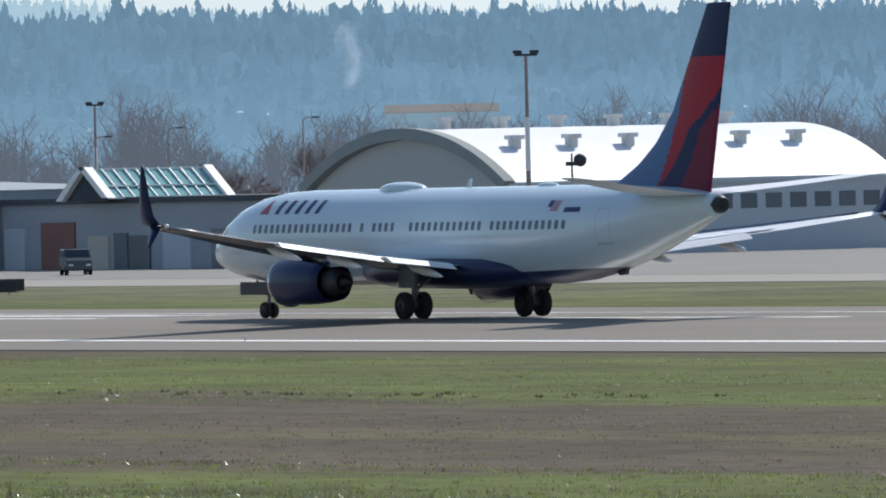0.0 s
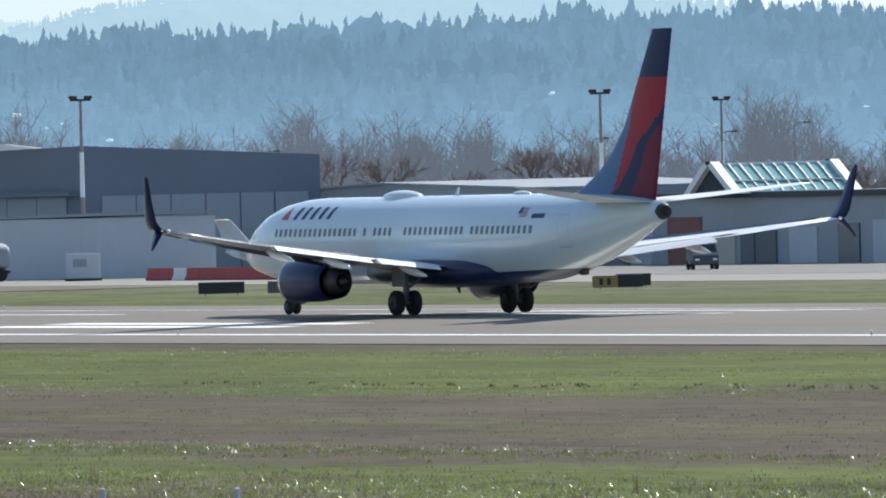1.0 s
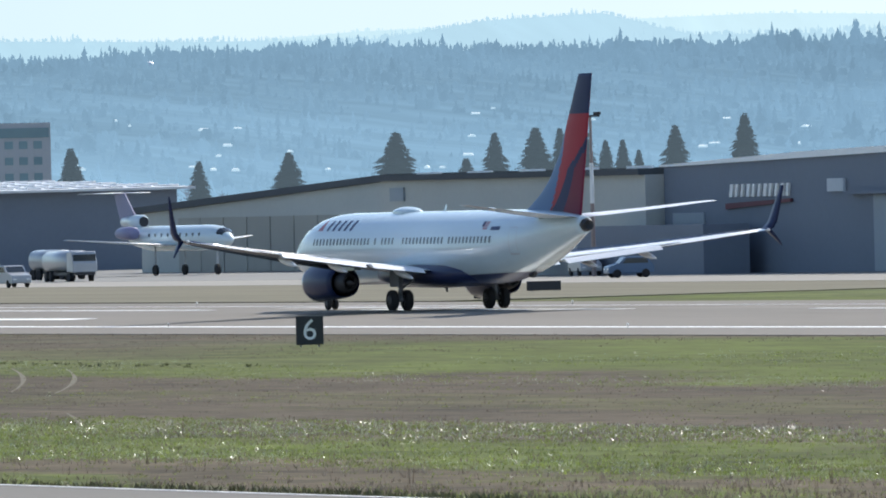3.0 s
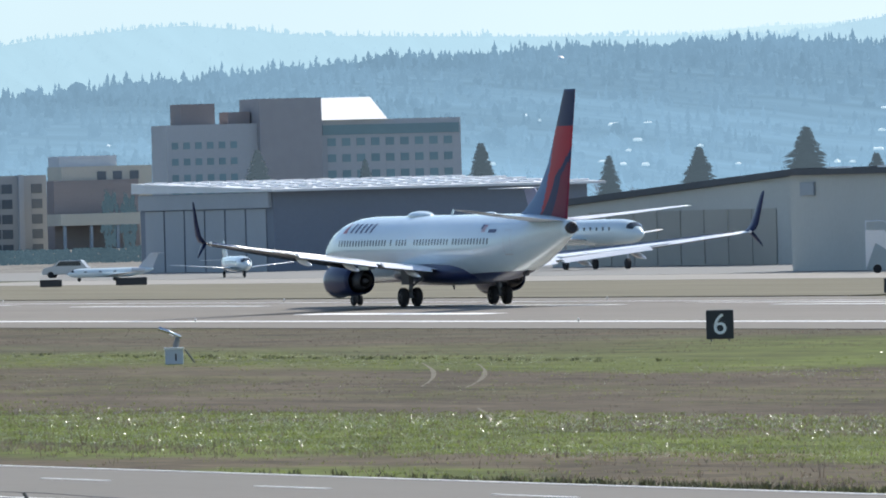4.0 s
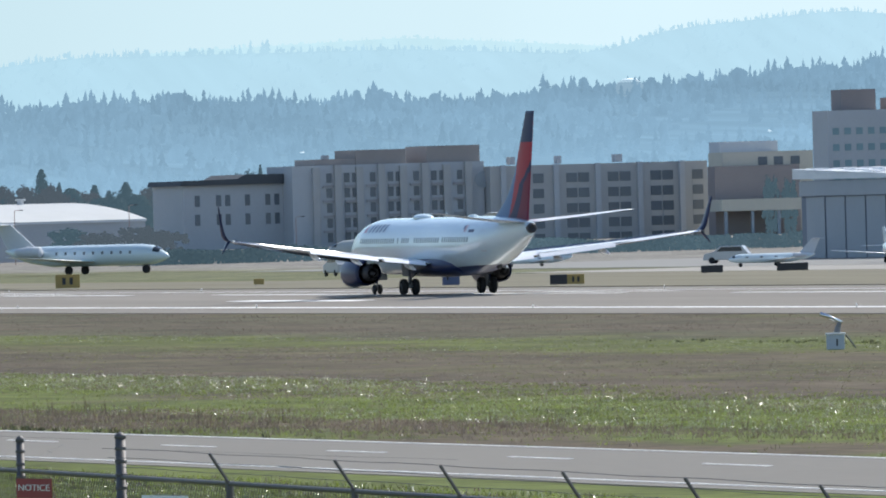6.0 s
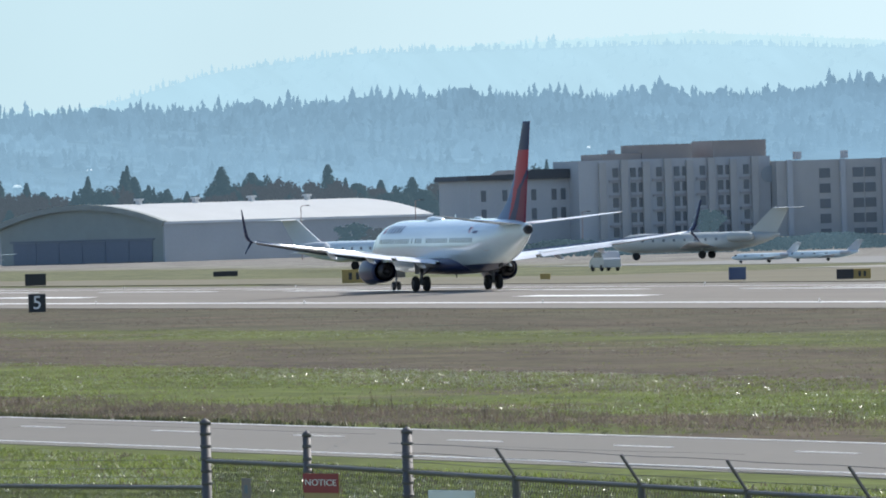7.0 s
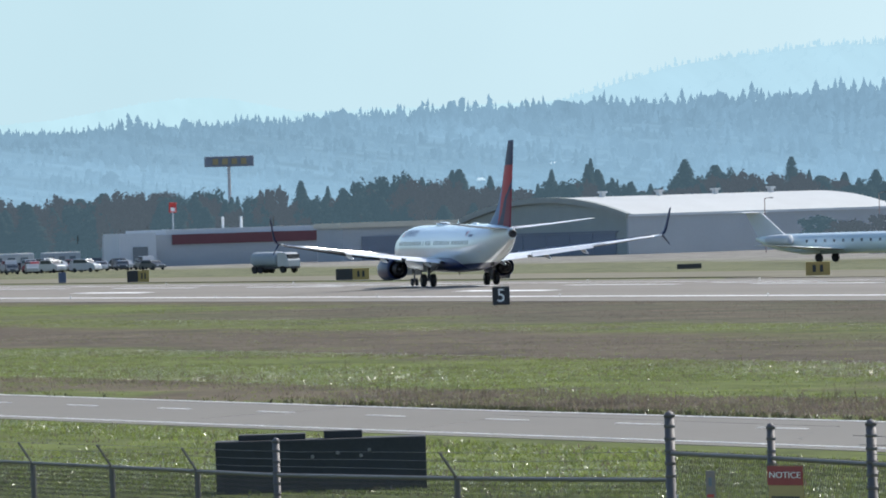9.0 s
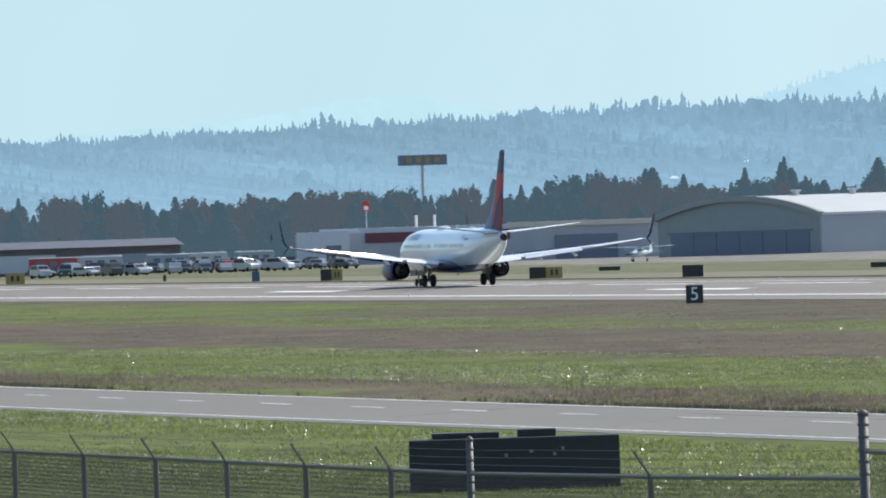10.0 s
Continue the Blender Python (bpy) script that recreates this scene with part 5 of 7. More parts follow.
for row in SIGNS:
    build_sign(*row)


def build_distance_marker(x, y, digit):
    s = thing("distance_marker", f"black runway distance marker with a white {digit}", "sign", "distance markers", turned(x, y))
    board = part("board", bevel(boxes((-0.61, 0.61, -0.15, 0.15, 0.10, 1.36)), 0.03, 2), M["black_paint"], s, "black board")
    word(digit, 1.32, M["sign_white"], "digit", board, pose(0, -0.156, 0.72, 90), "white digit", 0.004)
    part("cap", boxes((-0.58, 0.58, -0.13, 0.13, 1.361, 1.39)), M["galvanised"], s)
    for fx in (-0.4, 0.4):
        part("leg", lathe([(-0.1, 0.035), (0.12, 0.035)], 8, "z", (fx, 0, 0)), M["galvanised"], s)


build_distance_marker(195.6, 490.3, "6")
build_distance_marker(202.6, 817.4, "5")


def build_runway_light(x, y):
    s = thing("runway_light", "small white runway edge light", "lamp", "runway edge lights", pose(x, y, 0.0) @ Matrix.Scale(0.6, 4))
    part("stem", lathe([(-0.05, 0.03), (0.25, 0.03)], 8, "z"), M["galvanised"], s)
    part("lens", lathe([(0.22, 0.07), (0.28, 0.09), (0.36, 0.085), (0.42, 0.03)], 12, "z"), M["sign_white"], s, "white lens", True)


for k in range(16):
    build_runway_light(225.0, 340 + 61 * k)
    build_runway_light(274.0, 340 + 61 * k)


def build_monitor():
    s = thing("weather_sensor", "white equipment box with a tilted sensor tube", "instrument", at=turned(163.5, 471.5))
    box_ = part("cabinet", bevel(boxes((-0.38, 0.38, -0.3, 0.3, 0, 0.62)), 0.03, 2), M["pale_wall"], s, "pale cabinet")
    part("lid", bevel(boxes((-0.43, 0.43, -0.35, 0.35, 0.62, 0.70)), 0.02, 1), M["sign_white"], box_)
    part("number_bar", boxes((0.03, 0.10, -0.31, -0.30, 0.15, 0.45)), M["black_paint"], box_)
    part("mount", tube([(0.08, 0, 0.7), (0.12, 0, 0.95), (0.2, 0, 1.15)], [0.16, 0.12, 0.10], 10), M["galvanised"], s)
    part("sensor_tube", tube([(-0.62, 0, 1.52), (-0.2, 0, 1.36), (0.28, 0, 1.10)], 0.085, 12), M["bare_metal"], s, "tilted metal tube", True)
    part("stay", tube([(0.45, 0, 0.6), (0.85, 0.05, 0.05)], 0.04, 6), M["galvanised"], s)


build_monitor()


# ---- foreground: vault, fence ----
def build_vault():
    s = thing("concrete_vault", "dark stained concrete vault with two lids in the grass", "vault", at=pose(63.95, 276.3, 0.0, 0, 0, -13))
    part("body", bevel(boxes((-2.5, 2.5, -0.9, 0.9, -0.3, 1.24)), 0.04, 2), M["dark_concrete"], s, "dark stained concrete body")
    part("lid", bevel(boxes((-1.95, -0.35, -0.6, 0.6, 1.24, 1.38)), 0.03, 2), M["dark_concrete"], s, "flat lid")
    part("lid", bevel(boxes((0.08, 1.0, -0.5, 0.5, 1.24, 1.42)), 0.03, 2), M["dark_concrete"], s, "flat lid")
    for x, z in ((0.4, 0.9), (0.95, 0.82), (-0.2, 0.82), (1.15, 0.95)):
        part("bolt_plate", lathe([(-0.93, 0.035), (-0.90, 0.045)], 10, "y", (x, 0, z)), M["galvanised"], s)


build_vault()


M["fence_metal"] = mat("fence_metal", (0.125, 0.118, 0.122), 0.6, 0.2, vary=0.25, fine=0.12)


def fence_top(y):
    return interp([(58, 4.56), (68.1, 4.59), (75.75, 4.615), (81, 4.635), (83.79, 4.635), (83.8, 4.44), (90.4, 4.36), (96.7, 4.30), (103, 4.28), (110, 4.25), (117, 4.245), (140, 4.22)], y)


def build_fence():
    X = 22.0
    s = thing("chain_link_fence", "grey chain-link fence with barbed wire on leaning arms", "fence")
    line_posts = [61.0, 63.4, 65.8, 68.13, 70.6, 72.88, 75.75, 90.37] + [99.76, 103.26, 106.72, 110.03, 113.57] + [117.2 + 3.5 * i for i in range(6)]
    for y in line_posts:
        z = fence_top(y)
        p = part("post", lathe([(ground_z(X) - 0.2, 0.026), (z, 0.026), (z + 0.02, 0.031)], 10, "z", (X, y, 0)), M["fence_metal"], s)
        part("arm", tube([(X, y, z), (X - 0.13, y + 0.01, z + 0.205)], 0.011, 6), M["fence_metal"], p)
    for y, top, r in ((83.8, 4.90, 0.037), (81.0, 4.84, 0.029), (78.39, 4.89, 0.036), (96.7, 4.57, 0.030)):
        p = part("corner_post", lathe([(ground_z(X) - 0.2, r), (top, r)], 14, "z", (X, y, 0)), M["fence_metal"], s, "thick corner post", True)
        part("cap", lathe([(top, r * 1.15), (top + 0.02, r * 1.1), (top + 0.035, r * 0.6), (top + 0.045, 0.004)], 14, "z", (X, y, 0)), M["fence_metal"], p, "", True)
        for k in range(5):
            part("band", lathe([(top - 0.08 - 0.09 * k, r * 1.02), (top - 0.075 - 0.09 * k, r * 1.16), (top - 0.06 - 0.09 * k, r * 1.16), (top - 0.055 - 0.09 * k, r * 1.02)], 12, "z", (X, y, 0)), M["fence_metal"], p)
    for a, b in ((60, 78.39), (78.39, 81.0), (81.0, 83.79), (83.81, 96.7), (96.7, 140)):
        part("rail", tube([(X, a, fence_top(a)), (X, (a + b) / 2, fence_top((a + b) / 2)), (X, b, fence_top(b))], 0.016, 8), M["fence_metal"], s)
    part("brace", tube([(X, 83.5, 4.3), (X, 82.6, 3.6)], 0.010, 6), M["fence_metal"], s)
    part("brace", tube([(X, 81.3, 4.3), (X, 82.2, 3.6)], 0.010, 6), M["fence_metal"], s)
    # barbed wire
    for k, f in enumerate((0.35, 0.68, 1.0)):
        for a, b in ((60, 78.39), (83.81, 140)):
            pts = [(X - 0.13 * f, a + (b - a) * i / 24, fence_top(a + (b - a) * i / 24) + 0.205 * f + 0.004 * math.sin(i * 1.7 + k)) for i in range(25)]
            part("barbed_wire", tube(pts, 0.002, 4), M["fence_metal"], s)
    # woven wire, as crossing strands
    v, f = [], []
    for sgn in (1, -1):
        y = 58.0
        while y < 140:
            y += 0.062
            zt = fence_top(y) + 0.02
            z0 = zt - 2.0
            y1 = y + sgn * 1.55
            if min(y, y1) < 58 or max(y, y1) > 141:
                continue
            b = len(v)
            x = X + 0.028 + 0.003 * sgn
            w = 0.0018
            v += [(x, y - w, zt), (x, y + w, zt), (x, y1 + w, z0), (x, y1 - w, z0), (x + 0.004, y, zt), (x + 0.004, y1, z0)]
            f += [(b, b + 1, b + 2, b + 3), (b + 1, b + 4, b + 5, b + 2)]
    mesh = raw("wire_mesh", v, f, M["fence_metal"])
    mesh.parent = s
    tagged(mesh, kind="stuff")


build_fence()


M["notice_tan"] = mat("notice_tan", (0.40, 0.29, 0.12), 0.6, vary=0.15, scale=4)
M["notice_red"] = mat("notice_red", (0.30, 0.04, 0.045), 0.6, vary=0.15, scale=4)


def build_fence_signs():
    X = 21.93
    s = thing("notice_sign", "red and yellow warning notice on the fence", "sign", at=pose(X, 80.38, 4.17, 0, 0, -76) @ Matrix.Diagonal((2.0, 1, 1, 1)))
    part("board", bevel(boxes((-0.125, 0.125, -0.004, 0.004, -0.02, 0.42)), 0.003, 1), M["notice_tan"], s, "dull yellow board")
    part("header", boxes((-0.125, 0.125, -0.008, -0.004, 0.285, 0.42)), M["notice_red"], s, "dark red header")
    word("NOTICE", 0.062, M["sign_white"], "heading", s, pose(0, -0.0095, 0.355, 90), "white heading", 0.001)
    for k in range(6):
        part("text_bar", boxes((-0.10, 0.10 - 0.03 * (k % 3), -0.0055, -0.004, 0.195 - 0.033 * k, 0.208 - 0.033 * k)), M["black_paint"], s)
    s = thing("small_sign", "small greyish pink placard on the fence", "sign", at=pose(X, 82.42, 4.26, 0, 0, -76) @ Matrix.Diagonal((1.9, 1, 1, 1)))
    part("board", bevel(boxes((-0.037, 0.037, -0.004, 0.004, 0.0, 0.27)), 0.003, 1), M["placard"], s)
    part("text_bar", boxes((-0.025, 0.025, -0.006, -0.004, 0.08, 0.10)), M["sign_red"], s)
    part("text_bar", boxes((-0.012, 0.012, -0.006, -0.004, 0.16, 0.22)), M["slate_wall"], s)
    s = thing("white_sign", "white printed board on the fence", "sign", at=pose(X, 77.07, 4.20, 0, 0, -76) @ Matrix.Diagonal((1.85, 1, 1, 1)))
    part("board", bevel(boxes((-0.17, 0.17, -0.004, 0.004, 0.0, 0.32)), 0.003, 1), M["sign_white"], s)
    for k in range(4):
        part("text_bar", boxes((-0.13, 0.13 - 0.04 * (k % 2), -0.006, -0.004, 0.235 - 0.05 * k, 0.255 - 0.05 * k)), M["slate_wall"], s)
    # plastic marker stakes in the grass behind the fence
    for y, x in ((104, 30), (94, 29.5), (118, 31)):
        m = thing("marker_stake", "pale plastic marker stake in the grass", "stake", "marker stakes", turned(x, y, ground_z(x)))
        part("stake", bevel(boxes((-0.05, 0.05, -0.01, 0.01, -0.2, 2.05)), 0.004, 1), M["pale_wall"], m)
    for x, y, m in ((100.5, 178, "maroon"), (101, 205, "pale_wall"), (99.6, 208, "pale_wall")):
        k = thing("marker_stake", "short marker post at the road edge", "stake", "marker stakes", turned(x, y))
        part("stake", lathe([(-0.2, 0.055), (0.6, 0.055), (0.62, 0.02)], 10, "z"), M[m], k)


build_fence_signs()


# ---- lamp masts ----
def build_mast(x, y, top):
    s = thing("light_mast", "tall grey apron light mast with two floodlights", "lamp", "apron light masts", turned(x, y))
    part("pole", lathe([(0, 0.20), (top * 0.5, 0.15), (top - 0.2, 0.10)], 10, "z"), M["mast_red"], s, "red and white pole")
    part("sleeve", lathe([(top * 0.45, 0.17), (top * 0.7, 0.15)], 10, "z"), M["sign_white"], s)
    part("crossarm", boxes((-0.75, 0.75, -0.08, 0.08, top - 0.2, top - 0.05)), M["dark_metal"], s)
    for sx in (-0.55, 0.55):
        part("floodlight", bevel(boxes((sx - 0.3, sx + 0.3, -0.3, 0.2, top - 0.05, top + 0.18)), 0.04, 1), M["dark_metal"], s)


M["mast_red"] = mat("mast_red", (0.32, 0.25, 0.23), 0.6)
for x, y, top in ((399, 672.6, 14.05), (371.5, 778, 13.0), (368.5, 863, 12.75), (422.8, 794.5, 12.85), (526.6, 965.8, 13.4)):
    build_mast(x, y, top)


def build_lamp_post(x, y, top):
    s = thing("lamp_post", "thin grey lamp post with a short arm", "lamp", "thin lamp posts", turned(x, y))
    part("pole", lathe([(0, 0.09), (top, 0.06)], 8, "z"), M["mast_red"], s)
    part("arm", tube([(0, 0, top), (0.35, 0, top + 0.12), (0.8, 0, top + 0.15)], 0.05, 6), M["mast_red"], s)
    part("lamp_head", bevel(boxes((0.7, 1.25, -0.12, 0.12, top + 0.08, top + 0.2)), 0.03, 1), M["dark_metal"], s)


for deg, d, top in ((27.98, 905, 9.2), (28.6, 905, 9.5), (26.4, 930, 8.9), (29.6, 900, 10.6), (28.95, 940, 10.2), (16.55, 1690, 5.6), (15.2, 1690, 7.6), (15.75, 1690, 7.9)):
    build_lamp_post(d * math.sin(radians(deg)), d * math.cos(radians(deg)), top)

s = thing("roof_floodlight", "round floodlight on a short mast at the roof edge", "lamp", at=turned(445.4, 744.6, 5.4))
part("mast", lathe([(0, 0.08), (2.1, 0.06)], 8, "z"), M["dark_metal"], s)
part("drum", lathe([(-0.25, 0.32), (-0.1, 0.48), (0.35, 0.42), (0.45, 0.2)], 14, "y", (0.6, 0, 1.6)), M["dark_metal"], s, "round lamp drum", True)
part("bracket", boxes((-0.45, 0.5, -0.06, 0.06, 1.2, 1.5)), M["dark_metal"], s)


# ---- aircraft on the apron ----
def build_jet(at, length, tail, label, t_tail=True, engines=2, paint="white_paint", accent="letter_blue", stand=1.75):
    """A parked jet, x forward: slim body, swept wings, rear engines, high tail."""
    j = thing("parked_jet", label, "airplane", "parked jets", at)
    r = length * 0.052
    zc = r * stand
    L = length
    prof = [(0.5, 0.03, -0.25), (0.485, 0.28, -0.2), (0.45, 0.62, -0.12), (0.40, 0.90, -0.02), (0.33, 1.0, 0), (0.0, 1.0, 0), (-0.2, 1.0, 0), (-0.34, 0.78, 0.18), (-0.44, 0.42, 0.42), (-0.49, 0.12, 0.6)]
    body = part("fuselage", loft([ring(L * u, zc + r * o, r * s, r * s, 20) for u, s, o in prof]), M[paint], j, "pale fuselage", True)
    n = int(L * 0.42)
    for k in range(n):
        x = L * 0.30 - k * L * 0.5 / n
        for sd in (1, -1):
            part("window", boxes((x - 0.14, x + 0.14, sd * r * 0.97 - 0.03, sd * r * 0.97 + 0.03, zc + 0.12 * r, zc + 0.40 * r)), M["window_dark"], body)
    part("windscreen", loft([ring(L * 0.455, zc + 0.22 * r, r * 0.50, r * 0.28, 12), ring(L * 0.425, zc + 0.35 * r, r * 0.72, r * 0.42, 12)]), M["dark_glass"], body)
    for sd in (1, -1):
        w = [[(x, sd * y, z) for x, y, z in airfoil(a, b, t, z, y)] for y, a, b, z, t in ((r * 0.6, L * 0.09, -L * 0.13, zc - 0.6 * r, 0.2 * r), (L * 0.42, -L * 0.13, -L * 0.19, zc + 0.05 * r, 0.07 * r))]
        part("wing", loft(w), M["wing_metal"], j, "swept wing", True)
        zt = tail if t_tail else zc + 0.5 * r
        xt = -L * 0.49 if t_tail else -L * 0.42
        w = [[(x, sd * y, z) for x, y, z in airfoil(a, b, t, zt, y)] for y, a, b, t in ((0.02, xt + 0.03 * L, xt - 0.07 * L, 0.1 * r), (L * 0.16, xt - 0.045 * L, xt - 0.085 * L, 0.05 * r))]
        part("tailplane", loft(w), M["wing_metal"], j, "", True)
        if engines:
            part("engine", lathe([(-L * 0.22, r * 0.40), (-L * 0.225, r * 0.5), (-L * 0.28, r * 0.53), (-L * 0.35, r * 0.44), (-L * 0.37, r * 0.30)], 16, "x", (0, sd * r * 1.5, zc + 0.45 * r)), M[accent], j, "rear engine", True)
    fin = [(-L * 0.31, zc + 0.9 * r), (-L * 0.455, tail), (-L * 0.55, tail), (-L * 0.475, zc + 0.7 * r)]
    part("fin", prism(fin, -0.06 * r, 0.06 * r, "y"), M[accent], j, "tail fin")
    if engines == 3:
        part("centre_engine", lathe([(-L * 0.29, r * 0.42), (-L * 0.30, r * 0.55), (-L * 0.36, r * 0.55), (-L * 0.46, r * 0.4)], 16, "x", (0, 0, zc + 1.35 * r)), M[paint], j, "engine over the tail", True)
        part("intake", lathe([(-L * 0.288, r * 0.42), (-L * 0.31, 0.02)], 16, "x", (0, 0, zc + 1.35 * r)), M["black_paint"], j)
    for x, y in ((L * 0.36, 0), (-L * 0.06, r * 1.3), (-L * 0.06, -r * 1.3)):
        g = part("gear", lathe([(r * 0.3, 0.07 * r + 0.03), (zc - 0.6 * r, 0.07 * r + 0.03)], 8, "z", (x, y, 0)), M["grey_paint"], j)
        part("tyre", lathe([(-0.14 * r, 0.30 * r), (-0.10 * r, 0.42 * r), (0.10 * r, 0.42 * r), (0.14 * r, 0.30 * r)], 14, "y", (x, y, 0.42 * r)), M["rubber"], g)
    return j


def build_light_plane(at, label):
    """A parked high-wing propeller plane, x forward."""
    p = thing("light_plane", label, "airplane", "parked light planes", at)
    prof = [(2.3, 0.14, 0.16, 1.05), (2.1, 0.38, 0.36, 1.05), (1.2, 0.50, 0.46, 1.08), (0.7, 0.54, 0.62, 1.25), (-0.7, 0.54, 0.62, 1.25), (-2.0, 0.32, 0.36, 1.25), (-4.6, 0.08, 0.14, 1.30)]
    body = part("fuselage", loft([ring(x, z, w, h, 14) for x, w, h, z in prof]), M["white_paint"], p, "white fuselage", True)
    part("cabin_glass", loft([ring(0.95, 1.5, 0.50, 0.16, 12), ring(0.3, 1.55, 0.56, 0.22, 12), ring(-0.7, 1.55, 0.56, 0.20, 12)]), M["dark_glass"], body, "dark cabin windows")
    for sd in (1, -1):
        w = [[(x, sd * y, z) for x, y, z in airfoil(a, b, t, z, y)] for y, a, b, z, t in ((0.0, 0.75, -0.85, 1.95, 0.10), (2.6, 0.75, -0.85, 2.02, 0.09), (5.2, 0.5, -0.6, 2.10, 0.05))]
        wing = part("wing", loft(w), M["white_paint"], p, "straight white wing", True)
        part("strut", prism([(0.50 * sd, 0.85), (2.5 * sd, 1.97), (2.5 * sd, 2.02), (0.50 * sd, 0.92)], -0.03, 0.06, "x"), M["grey_paint"], wing)
        t = [[(x, sd * y, z) for x, y, z in airfoil(a, b, 0.04, 1.35, y)] for y, a, b in ((0.0, -3.7, -4.7), (1.6, -3.95, -4.6))]
        part("tailplane", loft(t), M["white_paint"], p, "", True)
    part("fin", prism([(-3.4, 1.4), (-4.2, 2.6), (-4.75, 2.6), (-4.6, 1.3)], -0.04, 0.04, "y"), M["white_paint"], p, "tail fin")
    part("propeller", boxes((2.32, 2.36, -0.95, 0.95, 1.0, 1.12)), M["black_paint"], p, "two-bladed propeller")
    for x, y in ((1.75, 0), (-0.3, 1.15), (-0.3, -1.15)):
        g = part("gear", boxes((x - 0.05, x + 0.05, y * 0.9 - 0.05, y * 0.9 + 0.05, 0.2, 0.85)), M["grey_paint"], p)
        part("tyre", lathe([(-0.07, 0.12), (-0.05, 0.2), (0.05, 0.2), (0.07, 0.12)], 12, "y", (x, y, 0.2)), M["rubber"], g)


build_light_plane(pose(391, 1609, 0.04, 0, 0, -128), "white high-wing light plane parked before the far shed")


M["tail_lilac"] = mat("tail_lilac", (0.22, 0.22, 0.36), 0.35, vary=0.05)
M["cream_paint"] = mat("cream_paint", (0.43, 0.455, 0.44), 0.35, vary=0.05)
build_jet(pose(394, 1020, 0.04, 0, 0, -84), 22.5, 7.65, "white three-engine jet with a lilac T-tail on the apron", True, 3, "white_paint", "tail_lilac", 2.9)
build_jet(pose(402.6, 1309, 0.04, 0, 0, 140), 21, 5.6, "cream business jet with a T-tail on the grass apron", True, 2, "cream_paint", "cream_paint")
build_jet(pose(377, 1181, 0.04, 0, 0, 165), 7.5, 2.1, "tiny white jet parked at the apron edge", True, 2, "white_paint", "pale_wall")
build_jet(pose(371.2, 1183, 0.04, 0, 0, 170), 7.0, 2.0, "small white jet parked nose away", True, 2, "white_paint", "pale_wall")
build_jet(pose(359, 1291, 0.04, 0, 0, -52), 23, 5.8, "white regional jet with a T-tail parked on the apron", True, 2, "white_paint", "pale_wall")
build_jet(pose(361.5, 1060, 0.04, 0, 0, 175), 8.5, 2.5, "small white jet among ground gear on the apron", True, 2, "white_paint", "pale_wall")
build_jet(pose(372.5, 1056, 0.04, 0, 0, -100), 14, 3.4, "small white propeller plane parked before a hangar", False, 0, "white_paint", "white_paint")
build_jet(pose(388, 775, 0.04, 0, 0, -48), 13, 3.9, "small white business jet before the sheds", True, 2, "white_paint", "pale_wall")


# ---- vehicles ----
def build_car(at, paint, label, name="car", tall=1.0, length=4.6, group="parked cars"):
    c = thing(name, label, name.replace("_", " "), group, at)
    L, h = length / 2, 1.45 * tall
    prof = [(-L, 0.35), (-L, 0.85 * tall), (-L * 0.9, 0.95 * tall), (-L * 0.72, h), (L * 0.25, h), (L * 0.5, 0.98 * tall), (L * 0.95, 0.82 * tall), (L, 0.6), (L, 0.35)]
    part("body", bevel(prism(prof, -0.88, 0.88, "y"), 0.05, 1), M[paint], c, "", False)
    part("window_glass", prism([(-L * 0.74, 1.0 * tall), (-L * 0.68, h - 0.1), (L * 0.2, h - 0.1), (L * 0.40, 1.0 * tall)], -0.895, 0.895, "y"), M["dark_glass"], c)
    part("windscreen", prism([(L * 0.27, h - 0.08), (L * 0.48, 1.02 * tall), (L * 0.50, 1.02 * tall), (L * 0.29, h - 0.08)], -0.75, 0.75, "y"), M["dark_glass"], c)
    for x in (-L * 0.62, L * 0.62):
        for y in (-0.8, 0.8):
            part("wheel", lathe([(-0.11, 0.2), (-0.11, 0.31), (-0.08, 0.33), (0.08, 0.33), (0.11, 0.31), (0.11, 0.2)], 14, "y", (x, y, 0.33)), M["rubber"], c)
    for y in (-0.6, 0.6):
        part("headlight", boxes((L - 0.02, L + 0.015, y - 0.15, y + 0.15, 0.62, 0.74)), M["sign_white"], c)
    return c


def build_truck(at, label, tank="car_silver", cab="car_white", length=8.5, name="truck"):
    c = thing(name, label, "truck", "apron trucks", at)
    L = length / 2
    part("chassis", boxes((-L, L, -0.9, 0.9, 0.55, 0.8)), M["dark_metal"], c)
    part("cab", bevel(prism([(L - 2.0, 0.8), (L - 2.0, 2.6), (L - 0.6, 2.6), (L, 1.6), (L, 0.8)], -1.1, 1.1, "y"), 0.06, 1), M[cab], c, "cab")
    part("windscreen", boxes((L - 0.62, L - 0.1, -1.0, 1.0, 1.65, 2.35)), M["dark_glass"], c)
    part("tank", loft([ring(-L, 1.75, 1.0, 0.7, 20, 2.6), ring(-L + 0.3, 1.75, 1.2, 0.95, 20, 2.6), ring(L - 2.6, 1.75, 1.2, 0.95, 20, 2.6), ring(L - 2.3, 1.75, 1.0, 0.7, 20, 2.6)]), M[tank], c, "load tank", True)
    for x in (-L * 0.8, -L * 0.5, L * 0.7):
        for y in (-0.95, 0.95):
            part("wheel", lathe([(-0.15, 0.3), (-0.15, 0.47), (0.15, 0.47), (0.15, 0.3)], 14, "y", (x, y, 0.47)), M["rubber"], c)
    return c


